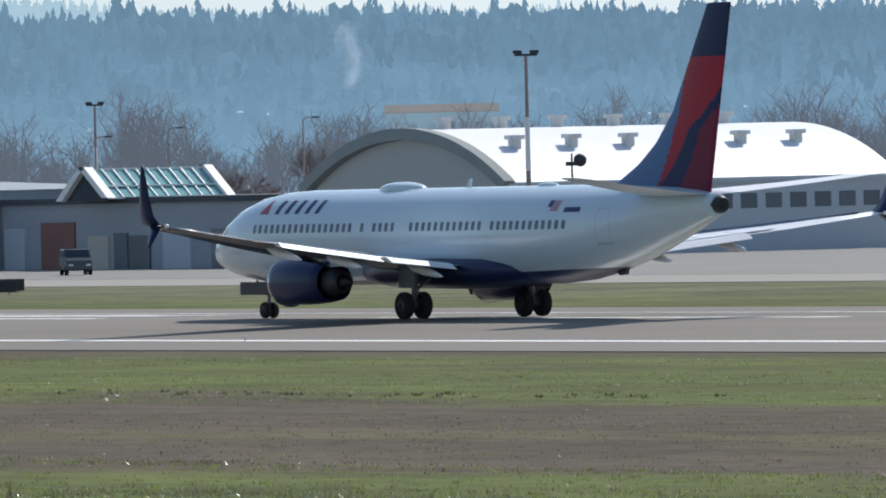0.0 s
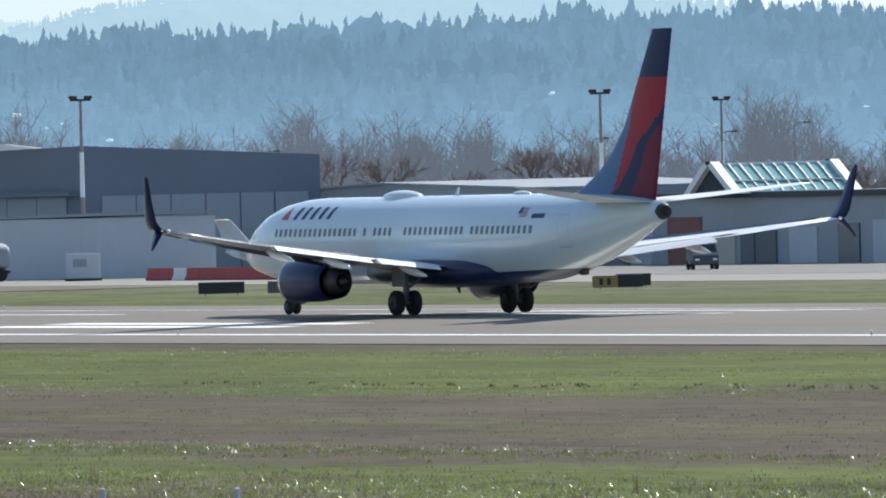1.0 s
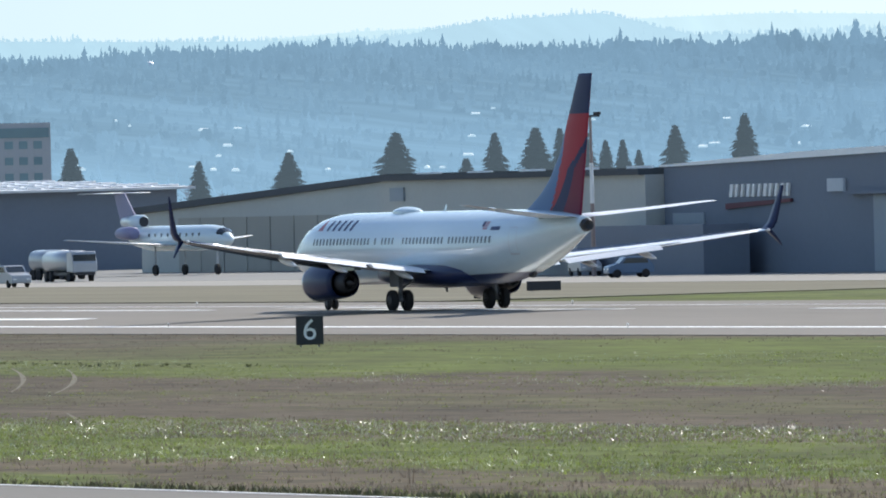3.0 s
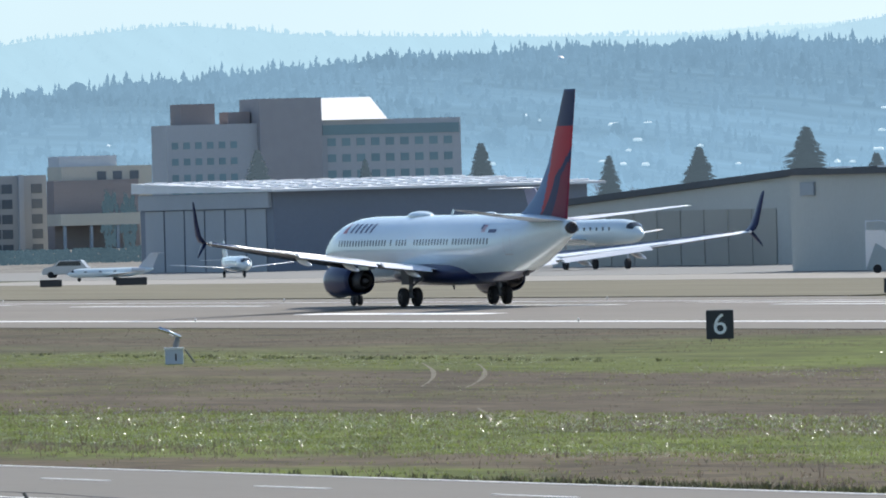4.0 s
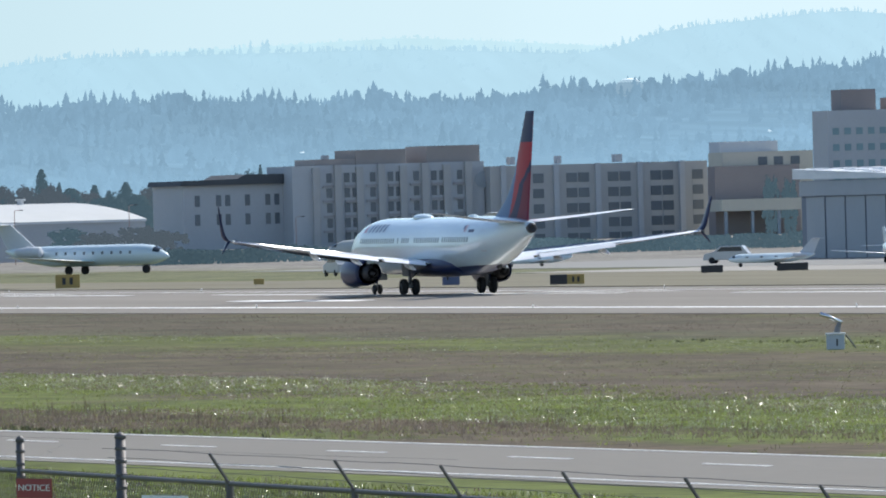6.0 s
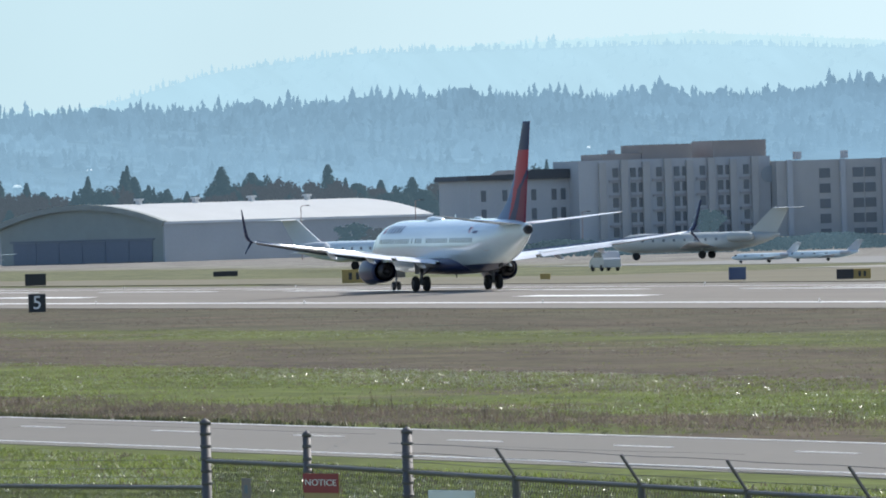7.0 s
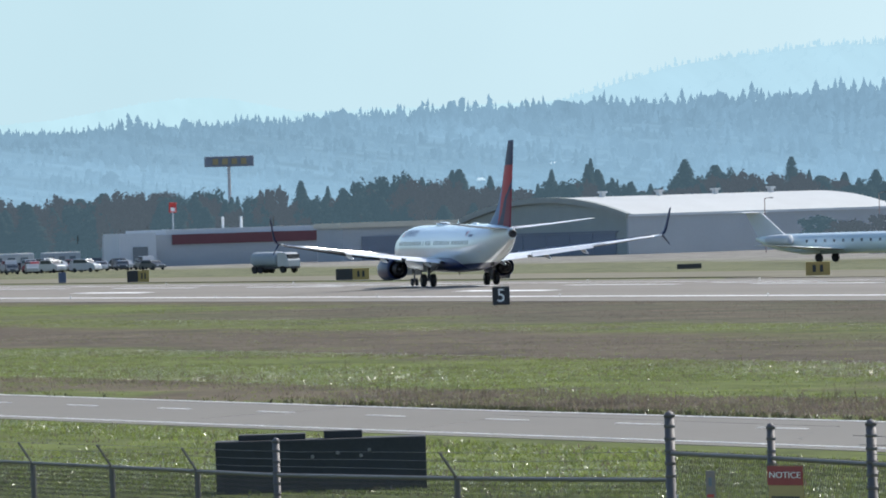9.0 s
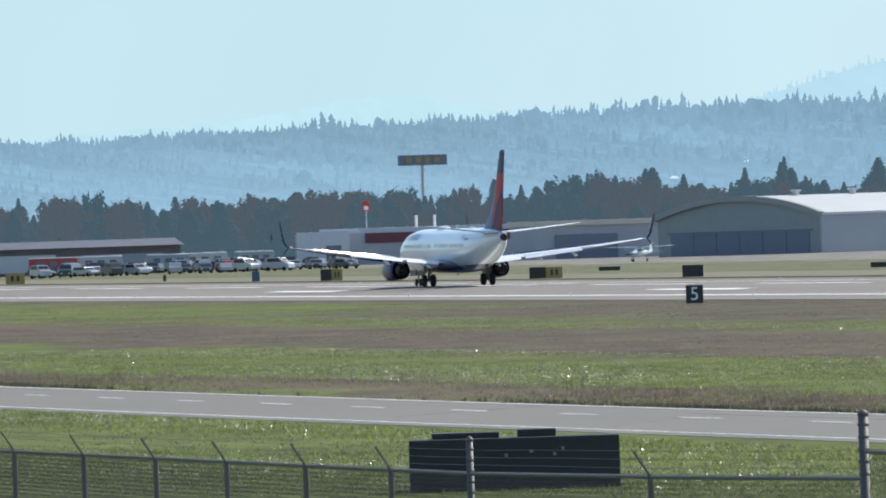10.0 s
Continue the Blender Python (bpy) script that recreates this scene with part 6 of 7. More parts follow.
patrol_suv = build_car(pose(340, 931, 0.04, 0, 0, -90), "car_white", "white sport utility vehicle driving along the apron", "suv", 1.25, 4.9, "moving vehicles")
service_van = build_car(pose(334, 1069, 0.04, 0, 0, 90), "car_white", "white service van driving along the apron", "van", 1.35, 5.0, "moving vehicles")
build_truck(pose(366, 973.5, 0.04, 0, 0, -95), "white tanker truck standing on the apron", length=10)
build_truck(pose(376, 1003, 0.04, 0, 0, -80), "white service truck standing on the apron", length=7)
build_truck(pose(373.4 - 3, 884.4, 0.04, 0, 0, -85), "yellow ground service truck by the hangar", "dull_yellow", "dull_yellow", 6)
build_car(pose(380, 1128, 0.04, 0, 0, 150), "car_silver", "silver pickup car by the dark hangar", "car", 1.2)
build_car(pose(369, 866, 0.04, 0, 0, -100), "car_silver", "grey pickup car parked by the hangar", "car", 1.15)
build_car(pose(381.6, 703, 0.04, 0, 0, -110), "car_dark", "dark utility vehicle on the apron", "utility_vehicle", 1.2, 3.4)
build_car(pose(430, 722, 0.04, 0, 0, -60), "car_dark", "dark van by the arched hangar", "car", 1.2)
build_car(pose(374, 741, 0.04, 0, 0, -70), "car_dark", "dark car parked by the shed", "car")
build_truck(pose(333.4, 1462.5, 0.04, 0, 0, -60), "blue-grey service truck standing on the field", "slate_light", "car_white", 7)
paints = ("car_white", "car_dark", "car_silver", "car_red")
rnd = random.Random(21)
for r in range(5):
    for k in range(14):
        if rnd.random() < 0.12:
            continue
        p = paints[rnd.choice((0, 0, 1, 1, 1, 2, 2, 3))]
        build_car(pose(326 + 3.5 * k + 4.6 * r + rnd.uniform(-0.5, 0.5), 1712 + 23 * r + rnd.uniform(-3, 3), 0.0, 0, 0, rnd.choice((-90, 90, -60)) + rnd.uniform(-12, 12)), p,
                  {"car_white": "white", "car_dark": "dark", "car_silver": "silver", "car_red": "red"}[p] + " car parked in a crowded lot", "car", rnd.choice((1.0, 1.0, 1.2, 1.35)))


def build_caravan(x, y, turn, body, length):
    c = thing("caravan", "parked caravan with a pale roof in the crowded lot", "caravan", "parked caravans", pose(x, y, 0, 0, 0, turn))
    part("body", bevel(boxes((-length / 2, length / 2, -1.2, 1.2, 0.5, 2.7)), 0.15, 2), M[body], c)
    part("roof", bevel(boxes((-length / 2 + 0.1, length / 2 - 0.1, -1.1, 1.1, 2.7, 2.85)), 0.05, 1), M["sign_white"], c, "pale roof")
    for k in range(3):
        part("window", boxes((-length * 0.36 + k * length * 0.28, -length * 0.2 + k * length * 0.28, -1.215, -1.19, 1.5, 2.2)), M["window_dark"], c)
    for sx in (-0.6, 0.6):
        part("wheel", lathe([(-1.15, 0.15), (-1.15, 0.35), (1.15, 0.35), (1.15, 0.15)], 12, "y", (sx, 0, 0.35)), M["rubber"], c)


for row in ((331, 1795, 10, "slate_light", 8.5), (346, 1806, -8, "car_red", 7.5), (354, 1810, 4, "car_silver", 7.0), (363, 1801, -4, "slate_light", 6.5), (372, 1818, 6, "car_white", 7.5), (381, 1822, 0, "slate_light", 6)):
    build_caravan(*row)
M["car_blue"] = mat("car_blue", (0.06, 0.13, 0.24), 0.35, coat=0.3)
build_truck(pose(355.5, 765, 0.04, 0, 0, 165), "blue-grey tanker truck standing behind the barriers", "slate_light", "car_silver", 7.0)
build_car(pose(359, 834, 0.04, 0, 0, 170), "car_blue", "blue baggage tug car on the apron", "baggage_tug", 1.1, 3.6, "apron vehicles")
build_truck(pose(433, 717, 0.04, 0, 0, -55), "yellow and white truck by the arched hangar", "dull_yellow", "car_white", 6.0)


def build_cabinet(x, y, w, h):
    c = thing("equipment_cabinet", "white ground power cabinet on the apron", "cabinet", "ground power cabinets", turned(x, y, 0.04))
    part("body", bevel(boxes((-w / 2, w / 2, -0.6, 0.6, 0.15, h)), 0.04, 2), M["pale_wall"], c)
    part("skid", boxes((-w / 2 - 0.1, w / 2 + 0.1, -0.65, 0.65, 0.0, 0.15)), M["dark_metal"], c)
    part("louvre", boxes((-w * 0.3, w * 0.1, -0.615, -0.59, 0.5 * h, 0.8 * h)), M["slate_light"], c)


for row in ((359.0, 752.0, 2.4, 1.9), (362.0, 708.0, 2.2, 1.6)):
    build_cabinet(*row)


def build_stairs():
    s = thing("boarding_stairs", "white mobile boarding stairs on the apron", "stairs", at=turned(363.2, 872.4))
    part("ramp", prism([(-2.4, 0.3), (-2.4, 3.4), (-0.9, 3.4), (2.6, 0.9), (2.6, 0.3), (1.8, 0.3), (-1.6, 2.4)], -0.9, 0.9, "y"), M["barrier_white"], s, "pale stair ramp")
    part("handrail", prism([(-2.4, 3.4), (-2.4, 4.2), (-0.9, 4.2), (2.6, 1.7), (2.6, 1.6), (-0.95, 4.1), (-2.3, 4.1), (-2.3, 3.4)], -0.92, -0.86, "y"), M["pale_wall"], s)
    for x in (-1.5, 1.5):
        part("wheel", lathe([(-0.9, 0.2), (-0.9, 0.35), (0.9, 0.35), (0.9, 0.2)], 12, "y", (x, 0, 0.35)), M["rubber"], s)


build_stairs()


def build_barriers():
    prof = [(-0.25, 0), (-0.25, 0.12), (-0.1, 0.35), (-0.08, 0.85), (0.08, 0.85), (0.1, 0.35), (0.25, 0.12), (0.25, 0)]
    red, white = mesh_of("barrier_body", prism(prof, -1.0, 1.0, "y"), M["barrier_red"]), mesh_of("barrier_body", prism(prof, -1.0, 1.0, "y"), M["barrier_white"])
    k = 0
    for i in range(30):
        y = 678 + 2.05 * i
        if 714 < y < 717:
            continue
        isw = i % 11 == 5
        s = thing("traffic_barrier", ("white" if isw else "red") + " plastic barrier in a row along the apron", "barrier", "plastic barriers", pose(357.5, y, 0.04))
        o = new("barrier_body", white if isw else red)
        o.parent = s
        k += 1


build_barriers()


# ---- trees ----
def conifer_mesh(seed, n=1500, taper=0.8):
    """Unit conifer: height 1, crown about 0.3 wide: many drooping boughs round a slim core, uneven from side to side."""
    r = random.Random(seed)
    v, f = [], []

    def reach(z, a):
        lump = 1.0 + 0.30 * noise.noise((2.2 * math.cos(a), 2.2 * math.sin(a), 7 * z + seed)) + 0.22 * noise.noise((5 * math.cos(a), 5 * math.sin(a), 19 * z + seed))
        return 0.165 * min(1.0, (1.0 - z) * 1.25) ** taper * lump * min(1.0, 0.55 + 4 * z) + 0.004
    m = 9
    levels = (0.03, 0.25, 0.5, 0.75, 0.97)
    for z in levels:
        for q in range(m):
            a = 2 * math.pi * q / m
            v.append((0.55 * reach(z, a) * math.cos(a), 0.55 * reach(z, a) * math.sin(a), z))
    for k in range(len(levels) - 1):
        for q in range(m):
            f.append((k * m + q, k * m + (q + 1) % m, k * m + m + (q + 1) % m, k * m + m + q))
    for i in range(n):
        z = 0.03 + 0.96 * r.random() ** 1.15
        a = r.uniform(0, 2 * math.pi)
        rr = reach(z, a) * r.uniform(0.78, 1.12)
        t, u = Vector((math.cos(a), math.sin(a), 0)), Vector((-math.sin(a), math.cos(a), 0))
        root = t * (0.42 * rr) + Vector((0, 0, z + 0.10 * rr + r.uniform(0, 0.012)))
        tip = t * rr + u * r.gauss(0, 0.12) * rr + Vector((0, 0, z - r.uniform(-0.06, 0.24) * rr))
        w = r.uniform(0.010, 0.022)
        mid = (root + tip) * 0.5 + Vector((0, 0, 0.006))
        b = len(v)
        v += [tuple(root), tuple(mid + u * w), tuple(tip), tuple(mid - u * w - Vector((0, 0, r.uniform(0.0, 0.018))))]
        f.append((b, b + 1, b + 2, b + 3))
    return v, f


def broad_mesh(seed, n=58, leaves=80):
    """Unit broadleaf crown: clumps of many small leaves, some clumps standing out of the outline."""
    r = random.Random(seed)
    v, f = [], []
    for i in range(n):
        a, z = r.uniform(0, 2 * math.pi), r.uniform(0.05, 0.95)
        wid = 0.40 * math.sin(math.pi * min(1, max(0.10, (z - 0.04) / 1.04))) ** 0.6
        far = r.uniform(0.15, 1.0) ** 0.6
        c = Vector((math.cos(a) * wid * far, math.sin(a) * wid * far, z))
        s = r.uniform(0.05, 0.12)
        tall = r.uniform(1.0, 1.7)
        for k in range(leaves):
            d = Vector((r.gauss(0, 1), r.gauss(0, 1), r.gauss(0, 1))).normalized()
            p = c + Vector((d.x, d.y, d.z * tall)) * s * r.uniform(0.45, 1.15)
            q = 0.027 * r.uniform(0.6, 1.4)
            e = d.cross(Vector((r.gauss(0, 1), r.gauss(0, 1), r.gauss(0, 1)))).normalized()
            g = d.cross(e).normalized() + d * r.gauss(0, 0.5)
            b = len(v)
            v += [tuple(p - e * q), tuple(p + g * q), tuple(p + e * q), tuple(p - g * q)]
            f.append((b, b + 1, b + 2, b + 3))
    return v, f


def bare_mesh(seed):
    """Unit leafless tree: forking limbs that end in a haze of twigs."""
    r = random.Random(seed)
    v, f = [], []

    def limb(p, d, ln, w, depth):
        q = p + d * ln
        u = d.cross(Vector((r.random(), r.random(), 0.2))).normalized()
        u2 = d.cross(u).normalized()
        b = len(v)
        for c, ww in ((p, w), (q, w * 0.6)):
            v.extend([tuple(c + u * ww), tuple(c + (u2 * 0.87 - u * 0.5) * ww), tuple(c + (-u2 * 0.87 - u * 0.5) * ww)])
        for k in range(3):
            f.append((b + k, b + (k + 1) % 3, b + 3 + (k + 1) % 3, b + 3 + k))
        if depth:
            for k in range(3 if depth > 1 else 4):
                e = (d + Vector((r.gauss(0, 0.42), r.gauss(0, 0.42), r.gauss(0.06, 0.3)))).normalized()
                limb(p + d * ln * r.uniform(0.55, 1.0), e, ln * r.uniform(0.66, 0.9), w * 0.62, depth - 1)
    limb(Vector((0, 0, 0)), Vector((0, 0, 1)), 0.26, 0.026, 5)
    return v, f


def tree_model(name, label, crown, material, trunk_h):
    t = thing(name, label, "tree")
    part("trunk", lathe([(-0.02, 0.022), (0.1, 0.018), (trunk_h, 0.006)], 8, "z"), M["trunk"], t, "brown trunk")
    c = raw("crown", *crown, material)
    c.parent = t
    return t


CONIFERS = [(501, 1200, 13.5, 2.5), (505, 1198, 13.9, 3.4), (507.5, 1197, 13.8, 2.2), (509.5, 1196, 15.2, 2.8), (512, 1195, 12.4, 1.9), (513.6, 1194, 12.4, 1.9), (515.5, 1194, 11.2, 1.7), (519, 1192, 13.8, 2.8),
            (526, 1189, 14.9, 2.8), (491, 1204, 13.8, 3.9), (498, 1201, 10.8, 2.6), (458, 1217, 13.0, 2.8), (471, 1212, 11.2, 2.2), (480, 1208, 11.9, 3.1), (435, 1225, 12.8, 2.8), (446, 1221, 11.5, 1.8)]
WOODS = [(445, 2358, 14.6, 6.8), (458, 2356, 13.8, 9.1), (467, 2354, 11.0, 6.8), (477, 2352, 14.1, 5.7), (484, 2351, 12.6, 6.8), (492, 2349, 12.5, 4.5), (500, 2347, 13.4, 5.1), (518, 2343, 13.1, 3.3), (522, 2343, 12.4, 5.7),
         (527, 2341, 12.8, 5.7), (539, 2339, 14.7, 4.5), (544, 2338, 14.5, 5.7), (551, 2336, 13.7, 6.8), (557, 2334, 14.3, 6.8), (569, 2332, 17.1, 9.1), (576, 2330, 15.2, 6.8)]
WOODS_EAST = [(588, 2327, 15.4, 3.3), (596, 2325, 17.7, 9.1), (601, 2324, 15.0, 6.8), (607, 2322, 12.2, 6.8), (614, 2320, 16.6, 5.1), (620, 2319, 15.3, 4.5), (627, 2317, 13.2, 4.5), (635, 2314, 17.8, 6.8),
              (640, 2313, 12.6, 6.8), (645, 2312, 13.0, 4.5), (651, 2310, 13.4, 4.5), (562, 2333, 14.9, 8.0), (676, 2303, 17.2, 5.7), (680, 2302, 15.4, 3.3), (658, 2308, 12.6, 4.5)]
BARE = [(709, 1322, 10.1, 6.4), (716, 1318, 9.6, 6.4), (724, 1314, 10.8, 5.7), (742, 1303, 15.6, 6.4), (748, 1301, 15.1, 6.4), (760, 1293, 15.8, 5.7), (674, 1340, 15.6, 7.8), (681, 1337, 14.8, 8.5), (697, 1328, 15.8, 9.2),
        (703, 1326, 15.0, 9.2), (689, 1332, 11.4, 7.8), (665, 1346, 11.0, 8.0), (657, 1350, 10.4, 8.0), (732, 1309, 11.2, 7.8), (768, 1290, 12.0, 7.5), (650, 1353, 12.4, 8.0)]


def build_trees():
    r = random.Random(4)
    con = [tree_model("conifer_tree", "dark green conifer standing behind the hangars, haze glow added", conifer_mesh(k), M["needle_haze"], 0.95) for k in range(3)]
    wood_con = [tree_model("conifer_tree", "hazy dark conifer in the far wood", conifer_mesh(50 + k, 1500, (0.5, 0.65, 0.8)[k]), M["wood_haze"], 0.95) for k in range(3)]
    wood_brd = [tree_model("broadleaf_tree", "hazy dark rounded tree in the far wood", broad_mesh(60 + k), M["wood_haze"], 0.6) for k in range(3)]
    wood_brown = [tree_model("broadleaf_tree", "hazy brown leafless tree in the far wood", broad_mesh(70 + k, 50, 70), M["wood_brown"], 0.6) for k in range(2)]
    bar = [tree_model("bare_tree", "leafless grey-brown tree behind the hangars", bare_mesh(30 + k), M["twig"], 0.3) for k in range(2)]

    def place(models, x, y, h, w, group, unit):
        m = r.choice(models)
        at = pose(x, y, 0, 0, 0, r.uniform(0, 360)) @ Matrix.Diagonal((w / unit, w / unit, h, 1))
        o = copy_thing(m, at)
        tagged(o, group=group)
    for x, y, h, w in CONIFERS:
        place(con, x, y, h, w * 2.35, "conifers behind the hangars", 0.30)
    for i, (x, y, h, w) in enumerate(WOODS + WOODS_EAST):
        if w < 5.6:
            place(wood_con, x, y, h, w * 1.7, "trees of the wood", 0.30)
        else:
            # a few slender trees close together
            many = 3 if w < 8.5 else 5
            for k in range(many):
                u = k / (many - 1) - 0.5
                place(wood_con, x + 0.8 * w * u + r.uniform(-0.4, 0.4), y + r.uniform(-6, 6), h * (1.0 - 0.9 * u * u) * r.uniform(0.86, 1.0), w * r.uniform(0.55, 0.85), "trees of the wood", 0.30)
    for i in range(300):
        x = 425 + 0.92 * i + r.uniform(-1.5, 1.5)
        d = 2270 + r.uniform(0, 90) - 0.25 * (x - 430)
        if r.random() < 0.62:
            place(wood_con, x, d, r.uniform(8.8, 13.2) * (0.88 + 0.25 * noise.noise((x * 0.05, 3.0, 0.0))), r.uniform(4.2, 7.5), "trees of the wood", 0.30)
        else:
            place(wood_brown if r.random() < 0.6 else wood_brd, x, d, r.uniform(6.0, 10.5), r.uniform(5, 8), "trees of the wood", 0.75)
    for x, y, h, w in BARE:
        place(bar, x, y, h, w, "bare trees", 0.55)
    for i in range(26):
        place(bar, 630 + 6.5 * i, 1352 - 2.6 * i + r.uniform(-6, 6), r.uniform(6.5, 9.5), r.uniform(6, 8.5), "bare trees", 0.55)
    for x, y, h, w in ((630, 2040, 5, 5), (690.5, 2024, 9.5, 3), (694, 2024, 9.0, 3), (470, 1700, 4.6, 7)):
        place(wood_brd, x, y, h, w, "shrubs by the hotels", 0.75)
    for i in range(6):
        place(wood_brown, 446 + 2.1 * i + r.uniform(-1, 1), 1604 + r.uniform(-6, 6), r.uniform(2.4, 5.2), r.uniform(3.5, 6), "shrubs before the far hangar", 0.75)
    # lower trees that close the gaps of the wood
    for i in range(190):
        x = 412 + 1.5 * i + r.uniform(-1.5, 1.5)
        low = r.random()
        place(wood_brown if low < 0.3 else wood_brd if low < 0.55 else wood_con, x, 2262 + r.uniform(0, 60) - 0.25 * (x - 430), r.uniform(10.0, 12.8) * (1 + 0.3 * noise.noise((x * 0.06, 7.0, 0.0))), r.uniform(6, 9), "trees of the wood", 0.75 if low < 0.55 else 0.30)
    for m in con + bar + wood_con + wood_brd + wood_brown:
        for c in m.children:
            bpy.data.objects.remove(c)
        bpy.data.objects.remove(m)


build_trees()


def build_hedge():
    """Low scrub before the hotels, too fine to count."""
    r = random.Random(9)
    v, f = [], []
    for i in range(12000):
        x = r.uniform(417, 505)
        y = r.gauss(1478, 3) - (x - 432) * 0.3
        h = 1.8 + 1.0 * noise.noise((x * 0.15, 2, 0))
        p = Vector((x, y, r.uniform(0, 1) ** 0.8 * h))
        d = Vector((r.gauss(0, 0.6), -1 + r.gauss(0, 0.4), 0.5 + r.gauss(0, 0.4))).normalized()
        e = d.cross(Vector((r.gauss(0, 1), r.gauss(0, 1), r.gauss(0, 1)))).normalized() * 0.24
        g = d.cross(e)
        b = len(v)
        v += [tuple(p - e), tuple(p + g), tuple(p + e), tuple(p - g)]
        f.append((b, b + 1, b + 2, b + 3))
    # the wood's material, so the hedge carries the same haze glow
    tagged(raw("hedge", v, f, M["wood_haze"]), "dark green scrub hedge at the field's edge, haze glow added", "hedge", kind="stuff")


build_hedge()


# ---- hillside town: roofs, a water tower and a dome far off ----
def build_hill_houses():
    r = random.Random(15)
    hut = mesh_of("roof", prism([(-2, 0), (-2, 1.2), (0, 2.0), (2, 1.2), (2, 0)], -3, 3), M["hill_roof_haze"])
    for i in range(95):
        deg, d = (r.uniform(10.5, 32), r.uniform(3250, 3800)) if i % 3 else (r.uniform(20.6, 25.5), r.uniform(3350, 3900))
        if 13 < deg < 17 and r.random() < 0.5:
            continue
        s = (d - 3300) / 1000
        top = EYE.z + 4300 * math.tan(radians(interp(RIDGE_1, deg))) - 5.5
        z = -1 + (top + 1) * max(0.0, s) ** 0.85 + 3.4
        t = thing("hill_house", "tiny pale house on the wooded hillside", "house", "hillside houses", pose(*at_bearing(deg, d - 3, z), 0, 0, r.uniform(0, 180)) @ Matrix.Diagonal((r.uniform(0.15, 0.65) ** 1.2, r.uniform(0.2, 0.5), r.uniform(0.2, 0.5), 1)))
        o = new("roof", hut)
        o.parent = t
    w = thing("water_tower", "pale round water tower among the far trees", "water tower", at=pose(1325, 4037, 0))
    part("tank", lathe([(43.5, 0.5), (45.4, 4.6), (48.2, 5.0), (49.8, 3.3), (50.5, 0.3)], 20, "z"), M["hill_dark_haze"], w, "round tank", True)
    part("top", lathe([(49.3, 4.0), (50.3, 2.4), (50.7, 0.2)], 20, "z"), M["hill_roof_haze"], w, "bright top", True)
    part("stem", lathe([(30, 1.2), (44, 1.0)], 10, "z"), M["hill_dark_haze"], w)
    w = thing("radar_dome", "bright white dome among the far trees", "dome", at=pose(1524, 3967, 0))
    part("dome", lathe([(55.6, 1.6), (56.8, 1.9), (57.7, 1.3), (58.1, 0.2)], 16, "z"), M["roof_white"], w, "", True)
    part("stem", lathe([(48, 0.6), (55.8, 0.6)], 8, "z"), M["hill_dark_haze"], w)


# pale and dark hillside surfaces; haze is put in as a blue glow
M["hill_roof_haze"] = haze_mat("hill_roof_haze", (0.5, 0.5, 0.5), (0.30, 0.42, 0.48), 1.0, 0.05)
M["hill_dark_haze"] = haze_mat("hill_dark_haze", (0.03, 0.04, 0.05), (0.22, 0.34, 0.44), 1.0, 0.05)
build_hill_houses()


# ---- dead grass left by tyres, in pale curves ----
def build_track(a, b, c, wide):
    v, f = [], []
    n = 12
    for i in range(n + 1):
        s = i / n
        p = [(1 - s) ** 2 * a[k] + 2 * s * (1 - s) * b[k] + s * s * c[k] for k in (0, 1)]
        w = wide * (0.35 + 1.3 * s * (1 - s)) * (1 + 0.3 * math.sin(9 * s + a[0]))
        v += [(p[0] * (1 - w / 400), p[1] + w, 0.004), (p[0] * (1 + w / 400), p[1] - w, 0.004)]
    for i in range(n):
        f.append((2 * i, 2 * i + 1, 2 * i + 3, 2 * i + 2))
    tagged(raw("tyre_track", v, f, M["straw"], True), "pale curved tyre track of dead grass on the turf", "tyre track", "tyre tracks")


M["straw"] = mat("straw", (0.135, 0.118, 0.08), 0.95, vary=0.5, scale=2.0, fine=0.4)
for curve in (((167.3, 452), (157, 421.5), (145.5, 393.2)), ((166.7, 443.9), (156, 413.5), (145.1, 387.7)), ((131, 349), (123.5, 327), (121, 322)), ((129.9, 339.8), (126.1, 325), (122, 319.2))):
    build_track(*curve, 0.17)


# ---- smoke far off, a long white building and a roadside sign ----
def build_smoke():
    """A loose column of fine white flecks."""
    r = random.Random(31)
    v, f = [], []
    for i in range(8000):
        s = r.random() ** 0.8
        c = Vector((1243.2 + 1.3 * math.sin(5 * s) + 1.2 * s + r.gauss(0, 0.5 + 1.0 * s), 2169 + r.gauss(0, 1), 24.5 + 13 * s + r.gauss(0, 0.6)))
        b = len(v)
        for k in range(3):
            v.append(tuple(c + Vector((r.gauss(0, 0.06), r.gauss(0, 0.06), r.gauss(0, 0.06)))))
        f.append((b, b + 1, b + 2))
    tagged(raw("smoke", v, f, M["smoke"]), "thin pale smoke rising before the hills", "smoke", kind="stuff")


M["smoke"] = leaf_mat("smoke", (0.72, 0.88, 1.0), 0.5, 0.05)
build_smoke()

# tan roof whose hazy paleness is emission, like the walls below it
M["far_tan_haze"] = haze_mat("far_tan_haze", (0.09, 0.08, 0.07), (0.20, 0.21, 0.225), 1.0, 0.1)
w = thing("warehouse", "long dull tan building below the wooded hill", "building")
part("wall", prism([(0, 12.0), (0, 17.4), (4, 18.4), (8, 17.4), (8, 12.0)], 0, 20.4), M["hill_dark_haze"], w, "hazy wall", at=pose(1100.2, 1905.5, 0, 0, 0, -30))
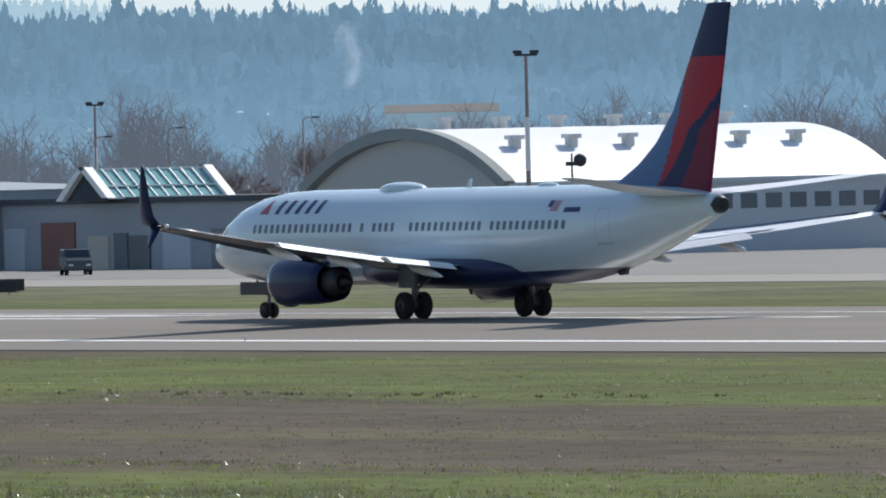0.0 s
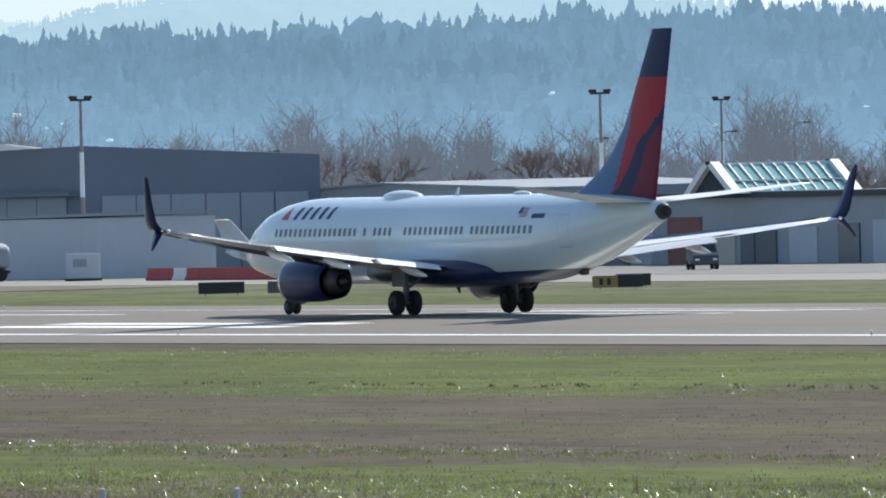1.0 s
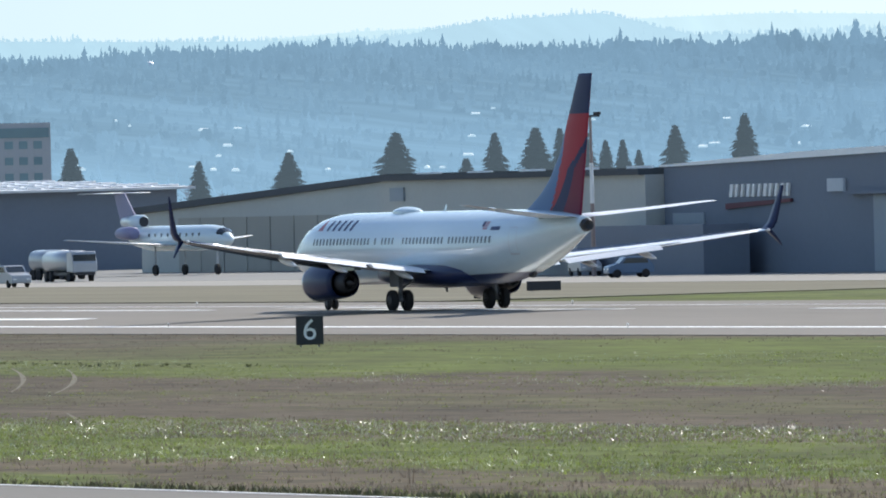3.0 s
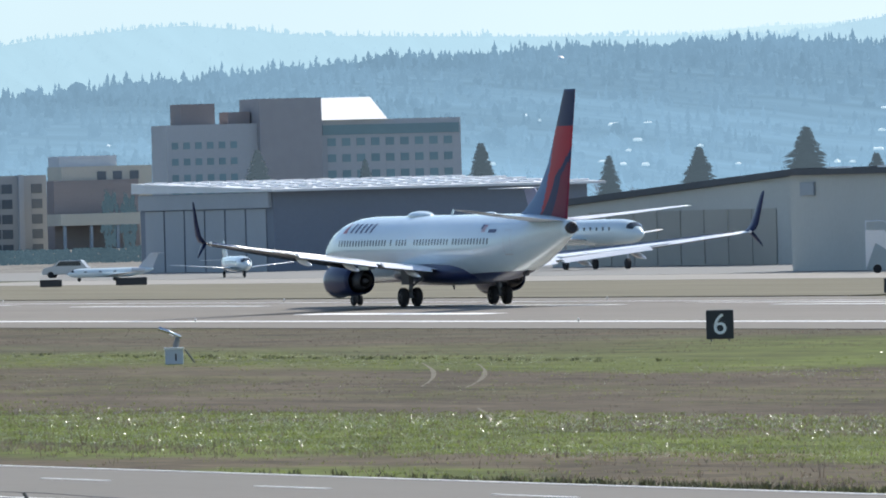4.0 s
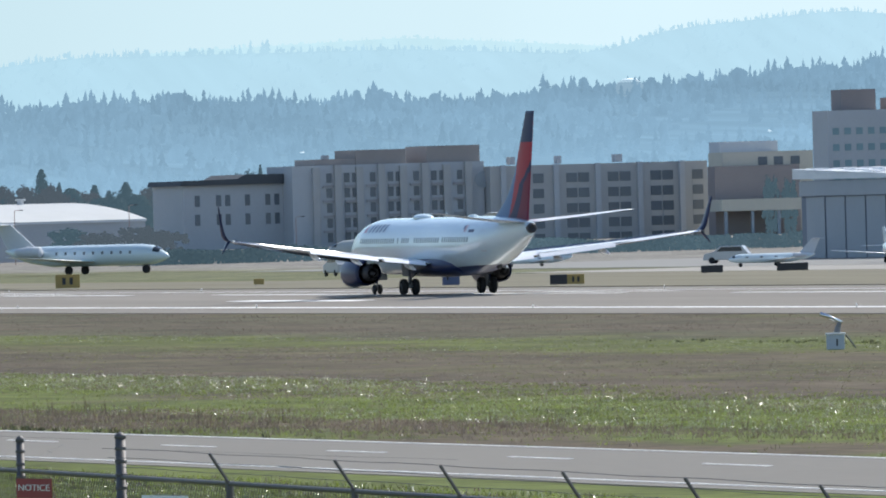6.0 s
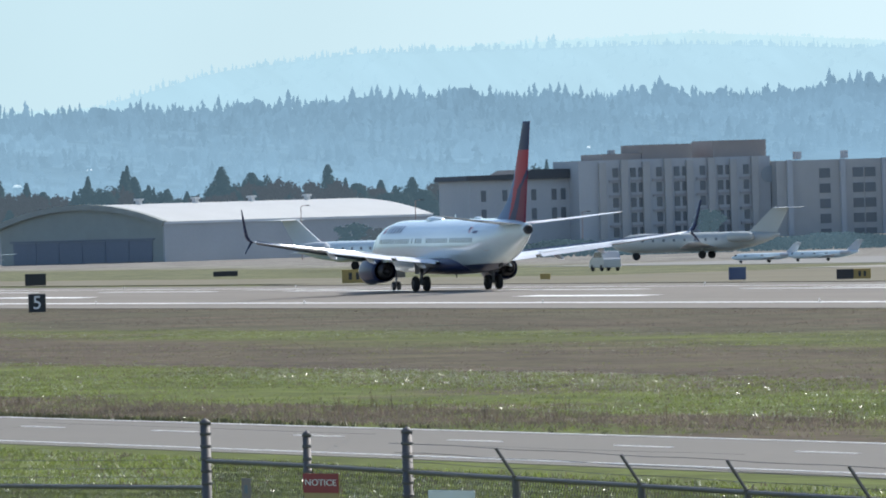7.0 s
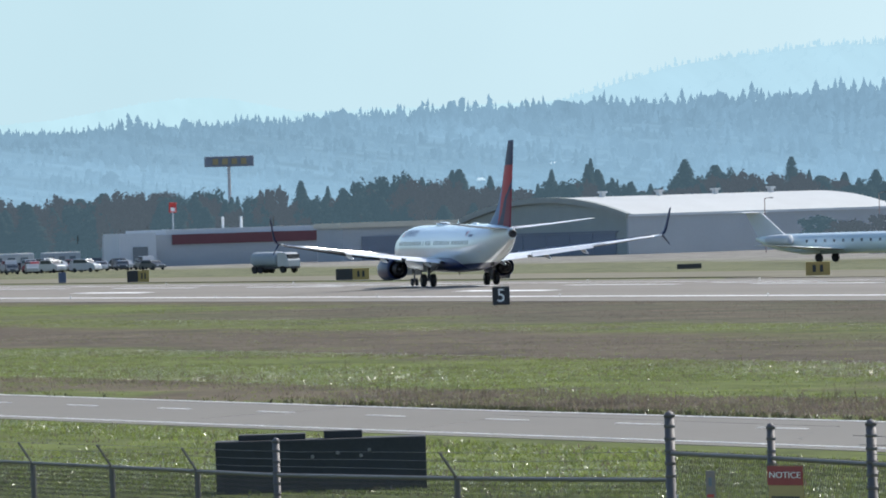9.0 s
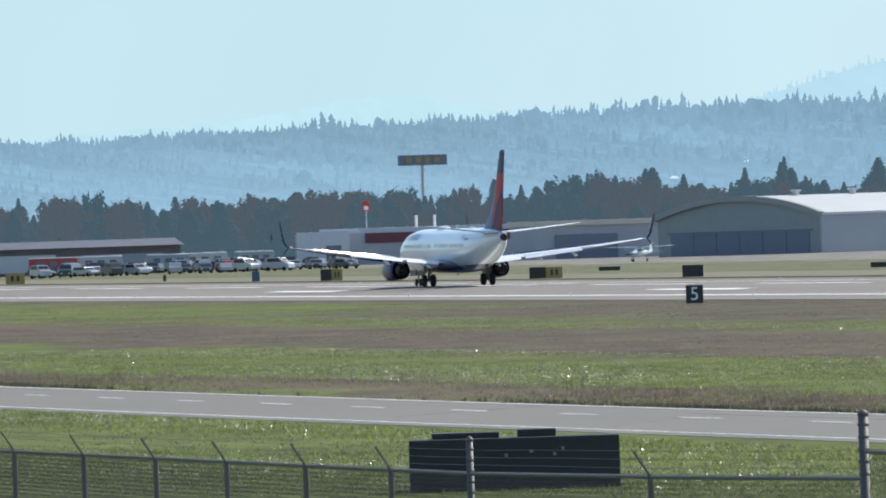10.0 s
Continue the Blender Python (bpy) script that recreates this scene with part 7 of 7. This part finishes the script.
part("roof", prism([(-0.3, 17.3), (4, 18.5), (8.3, 17.3), (8.3, 17.5), (4, 18.9), (-0.3, 17.5)], -0.4, 20.8), M["far_tan_haze"], w, "dull tan roof", at=pose(1100.2, 1905.5, 0, 0, 0, -30))
part("foot", boxes((0, 20.4, 0, 8, 0, 12.0)), M["hill_dark_haze"], w, at=pose(1100.2, 1905.5, 0, 0, 0, -30))
w = thing("roadside_sign", "small red and white sign on a tall pole", "sign", at=pose(406.6, 1856, 0))
part("pole", lathe([(0, 0.12), (8.6, 0.12)], 8, "z"), M["grey_paint"], w)
part("board", bevel(boxes((-0.6, 0.6, -0.1, 0.1, 8.5, 10.1)), 0.04, 1), M["sign_red"], w, "red board")
part("panel", boxes((-0.35, 0.35, -0.14, -0.1, 8.7, 9.3)), M["sign_white"], w, "white panel")


# ---- grass: tufts and stalks where the ground lies nearest ----
ROAD_Y = np.arange(150.0, 1100.0, 10.0)
ROAD_X = np.array([road_x(y) for y in ROAD_Y])


def tufts(name, label, material, areas, seed, blades, hgt, wid, lean, least=-0.9):
    r = np.random.RandomState(seed)
    xs, ys, hs = [], [], []
    for x0, x1, y0, y1, dens, hk in areas:
        n = int((x1 - x0) * (y1 - y0) * dens)
        x, y = r.uniform(x0, x1, n), r.uniform(y0, y1, n)
        near = (x > 95) & (x < 131)
        x = np.where(near, x + (np.interp(y, ROAD_Y, ROAD_X) - 93.4) * (131 - x) / 34, x)
        b = np.degrees(np.arctan2(x, y))
        keep = (b > 10.2) & (b < 32.8)
        patch = np.sin(x * 0.31 + 2 * np.sin(y * 0.021)) + np.sin(y * 0.043 + x * 0.11) + r.normal(0, 0.8, n)
        keep &= patch > least
        xs.append(x[keep]), ys.append(y[keep]), hs.append(np.full(keep.sum(), hk))
    x, y, hk = np.concatenate(xs), np.concatenate(ys), np.concatenate(hs)
    n = len(x)
    z = np.array([ground_z(a) for a in x])
    x, y, z, hk = (np.repeat(a, blades) for a in (x, y, z, hk))
    n *= blades
    x, y = x + r.normal(0, 0.10, n), y + r.normal(0, 0.10, n)
    h = hgt * hk * r.uniform(0.5, 1.25, n)
    a = r.uniform(0, 2 * np.pi, n)
    dx, dy = np.cos(a) * wid, np.sin(a) * wid
    la, ll = r.uniform(0, 2 * np.pi, n), r.uniform(0, lean, n) * h
    v = np.empty((n, 3, 3))
    v[:, 0] = np.stack([x - dx, y - dy, z - 0.02], 1)
    v[:, 1] = np.stack([x + dx, y + dy, z - 0.02], 1)
    v[:, 2] = np.stack([x + np.cos(la) * ll, y + np.sin(la) * ll, z + h], 1)
    me = bpy.data.meshes.new(name)
    me.vertices.add(3 * n)
    me.vertices.foreach_set("co", v.ravel())
    me.loops.add(3 * n)
    me.loops.foreach_set("vertex_index", np.arange(3 * n, dtype=np.int32))
    me.polygons.add(n)
    me.polygons.foreach_set("loop_start", np.arange(0, 3 * n, 3, dtype=np.int32))
    me.update()
    me.validate()
    me.materials.append(material)
    tagged(new(name, me), label, "grass", kind="stuff")


tufts("grass", "short green grass along the perimeter road", M["grass_blade"],
      [(108, 130, 170, 640, 4.5, 0.65), (98, 108, 170, 640, 1.6, 0.6), (48, 80.5, 190, 480, 4.4, 0.9), (158, 173, 250, 900, 0.9, 0.6), (173, 204, 250, 430, 0.7, 0.6), (160, 205, 850, 1050, 0.4, 0.6), (130, 158, 200, 700, 0.25, 0.5)], 5, 5, 0.11, 0.018, 1.8)
tufts("dry_grass", "dry brown grass in strips on the airfield", M["dry_blade"],
      [(130, 160, 200, 760, 0.6, 0.32), (174, 214, 460, 850, 0.4, 0.4), (99, 131, 170, 640, 0.5, 0.6), (48, 80.5, 190, 480, 0.5, 0.7)], 6, 4, 0.17, 0.02, 1.2)
tufts("dry_stalks", "tall patches of dry brown grass beside the road", M["dry_blade"], [(99.0, 107.5, 170, 640, 5.0, 0.75), (109, 122, 170, 640, 0.3, 0.8)], 16, 5, 0.19, 0.014, 1.1, 0.2)
tufts("weeds", "tall dry weed stalks beside the road", M["weed"], [(99.5, 108, 170, 700, 0.10, 1.0), (108, 126, 170, 600, 0.006, 1.0)], 7, 4, 0.6, 0.014, 0.4, 0.6)
tufts("wet_grass", "glinting wet blades in the green strips", M["wet_blade"],
      [(108, 131, 170, 640, 5.5, 1.3), (48, 80.5, 190, 480, 6.0, 1.2), (158, 176, 250, 800, 0.5, 1.3), (173, 206, 280, 440, 0.4, 1.4), (131, 158, 200, 700, 0.10, 0.9), (97.8, 108, 170, 600, 0.6, 0.9)], 8, 3, 0.06, 0.013, 2.2, 0.5)
tufts("sod", "dark clumps of turf along the road's edge", M["sod"], [(97.6, 98.9, 170, 640, 5.0, 1.0), (170.0, 173.0, 280, 520, 0.5, 0.7)], 9, 7, 0.15, 0.04, 1.2, 0.3)


def motions():
    rows = [(0.0, 424.6), (0.5, 453.0), (1.0, 482.0), (1.5, 511.7), (2.0, 542.0), (2.75, 587.7), (3.5, 634.3), (4.0, 666.9), (4.5, 699.9), (5.0, 733.3), (5.5, 767.3),
            (6.25, 819.4), (7.0, 872.1), (7.5, 908.3), (8.0, 944.8), (8.5, 982.3), (9.0, 1019.8), (9.5, 1058.2), (10.0, 1097.4)]
    walk(airliner, [(t, pose(RWY, y, 0.335, 0.35, 0, 90)) for t, y in rows])
    walk(patrol_suv, [(t, pose(340, 931.2 - 4.4 * t, 0.04, 0, 0, -90)) for t in (0.0, 5.0, 10.0)])
    walk(service_van, [(t, pose(334, 1069 + 6.8 * t, 0.04, 0, 0, 90)) for t in (0.0, 5.0, 10.0)])


motions()
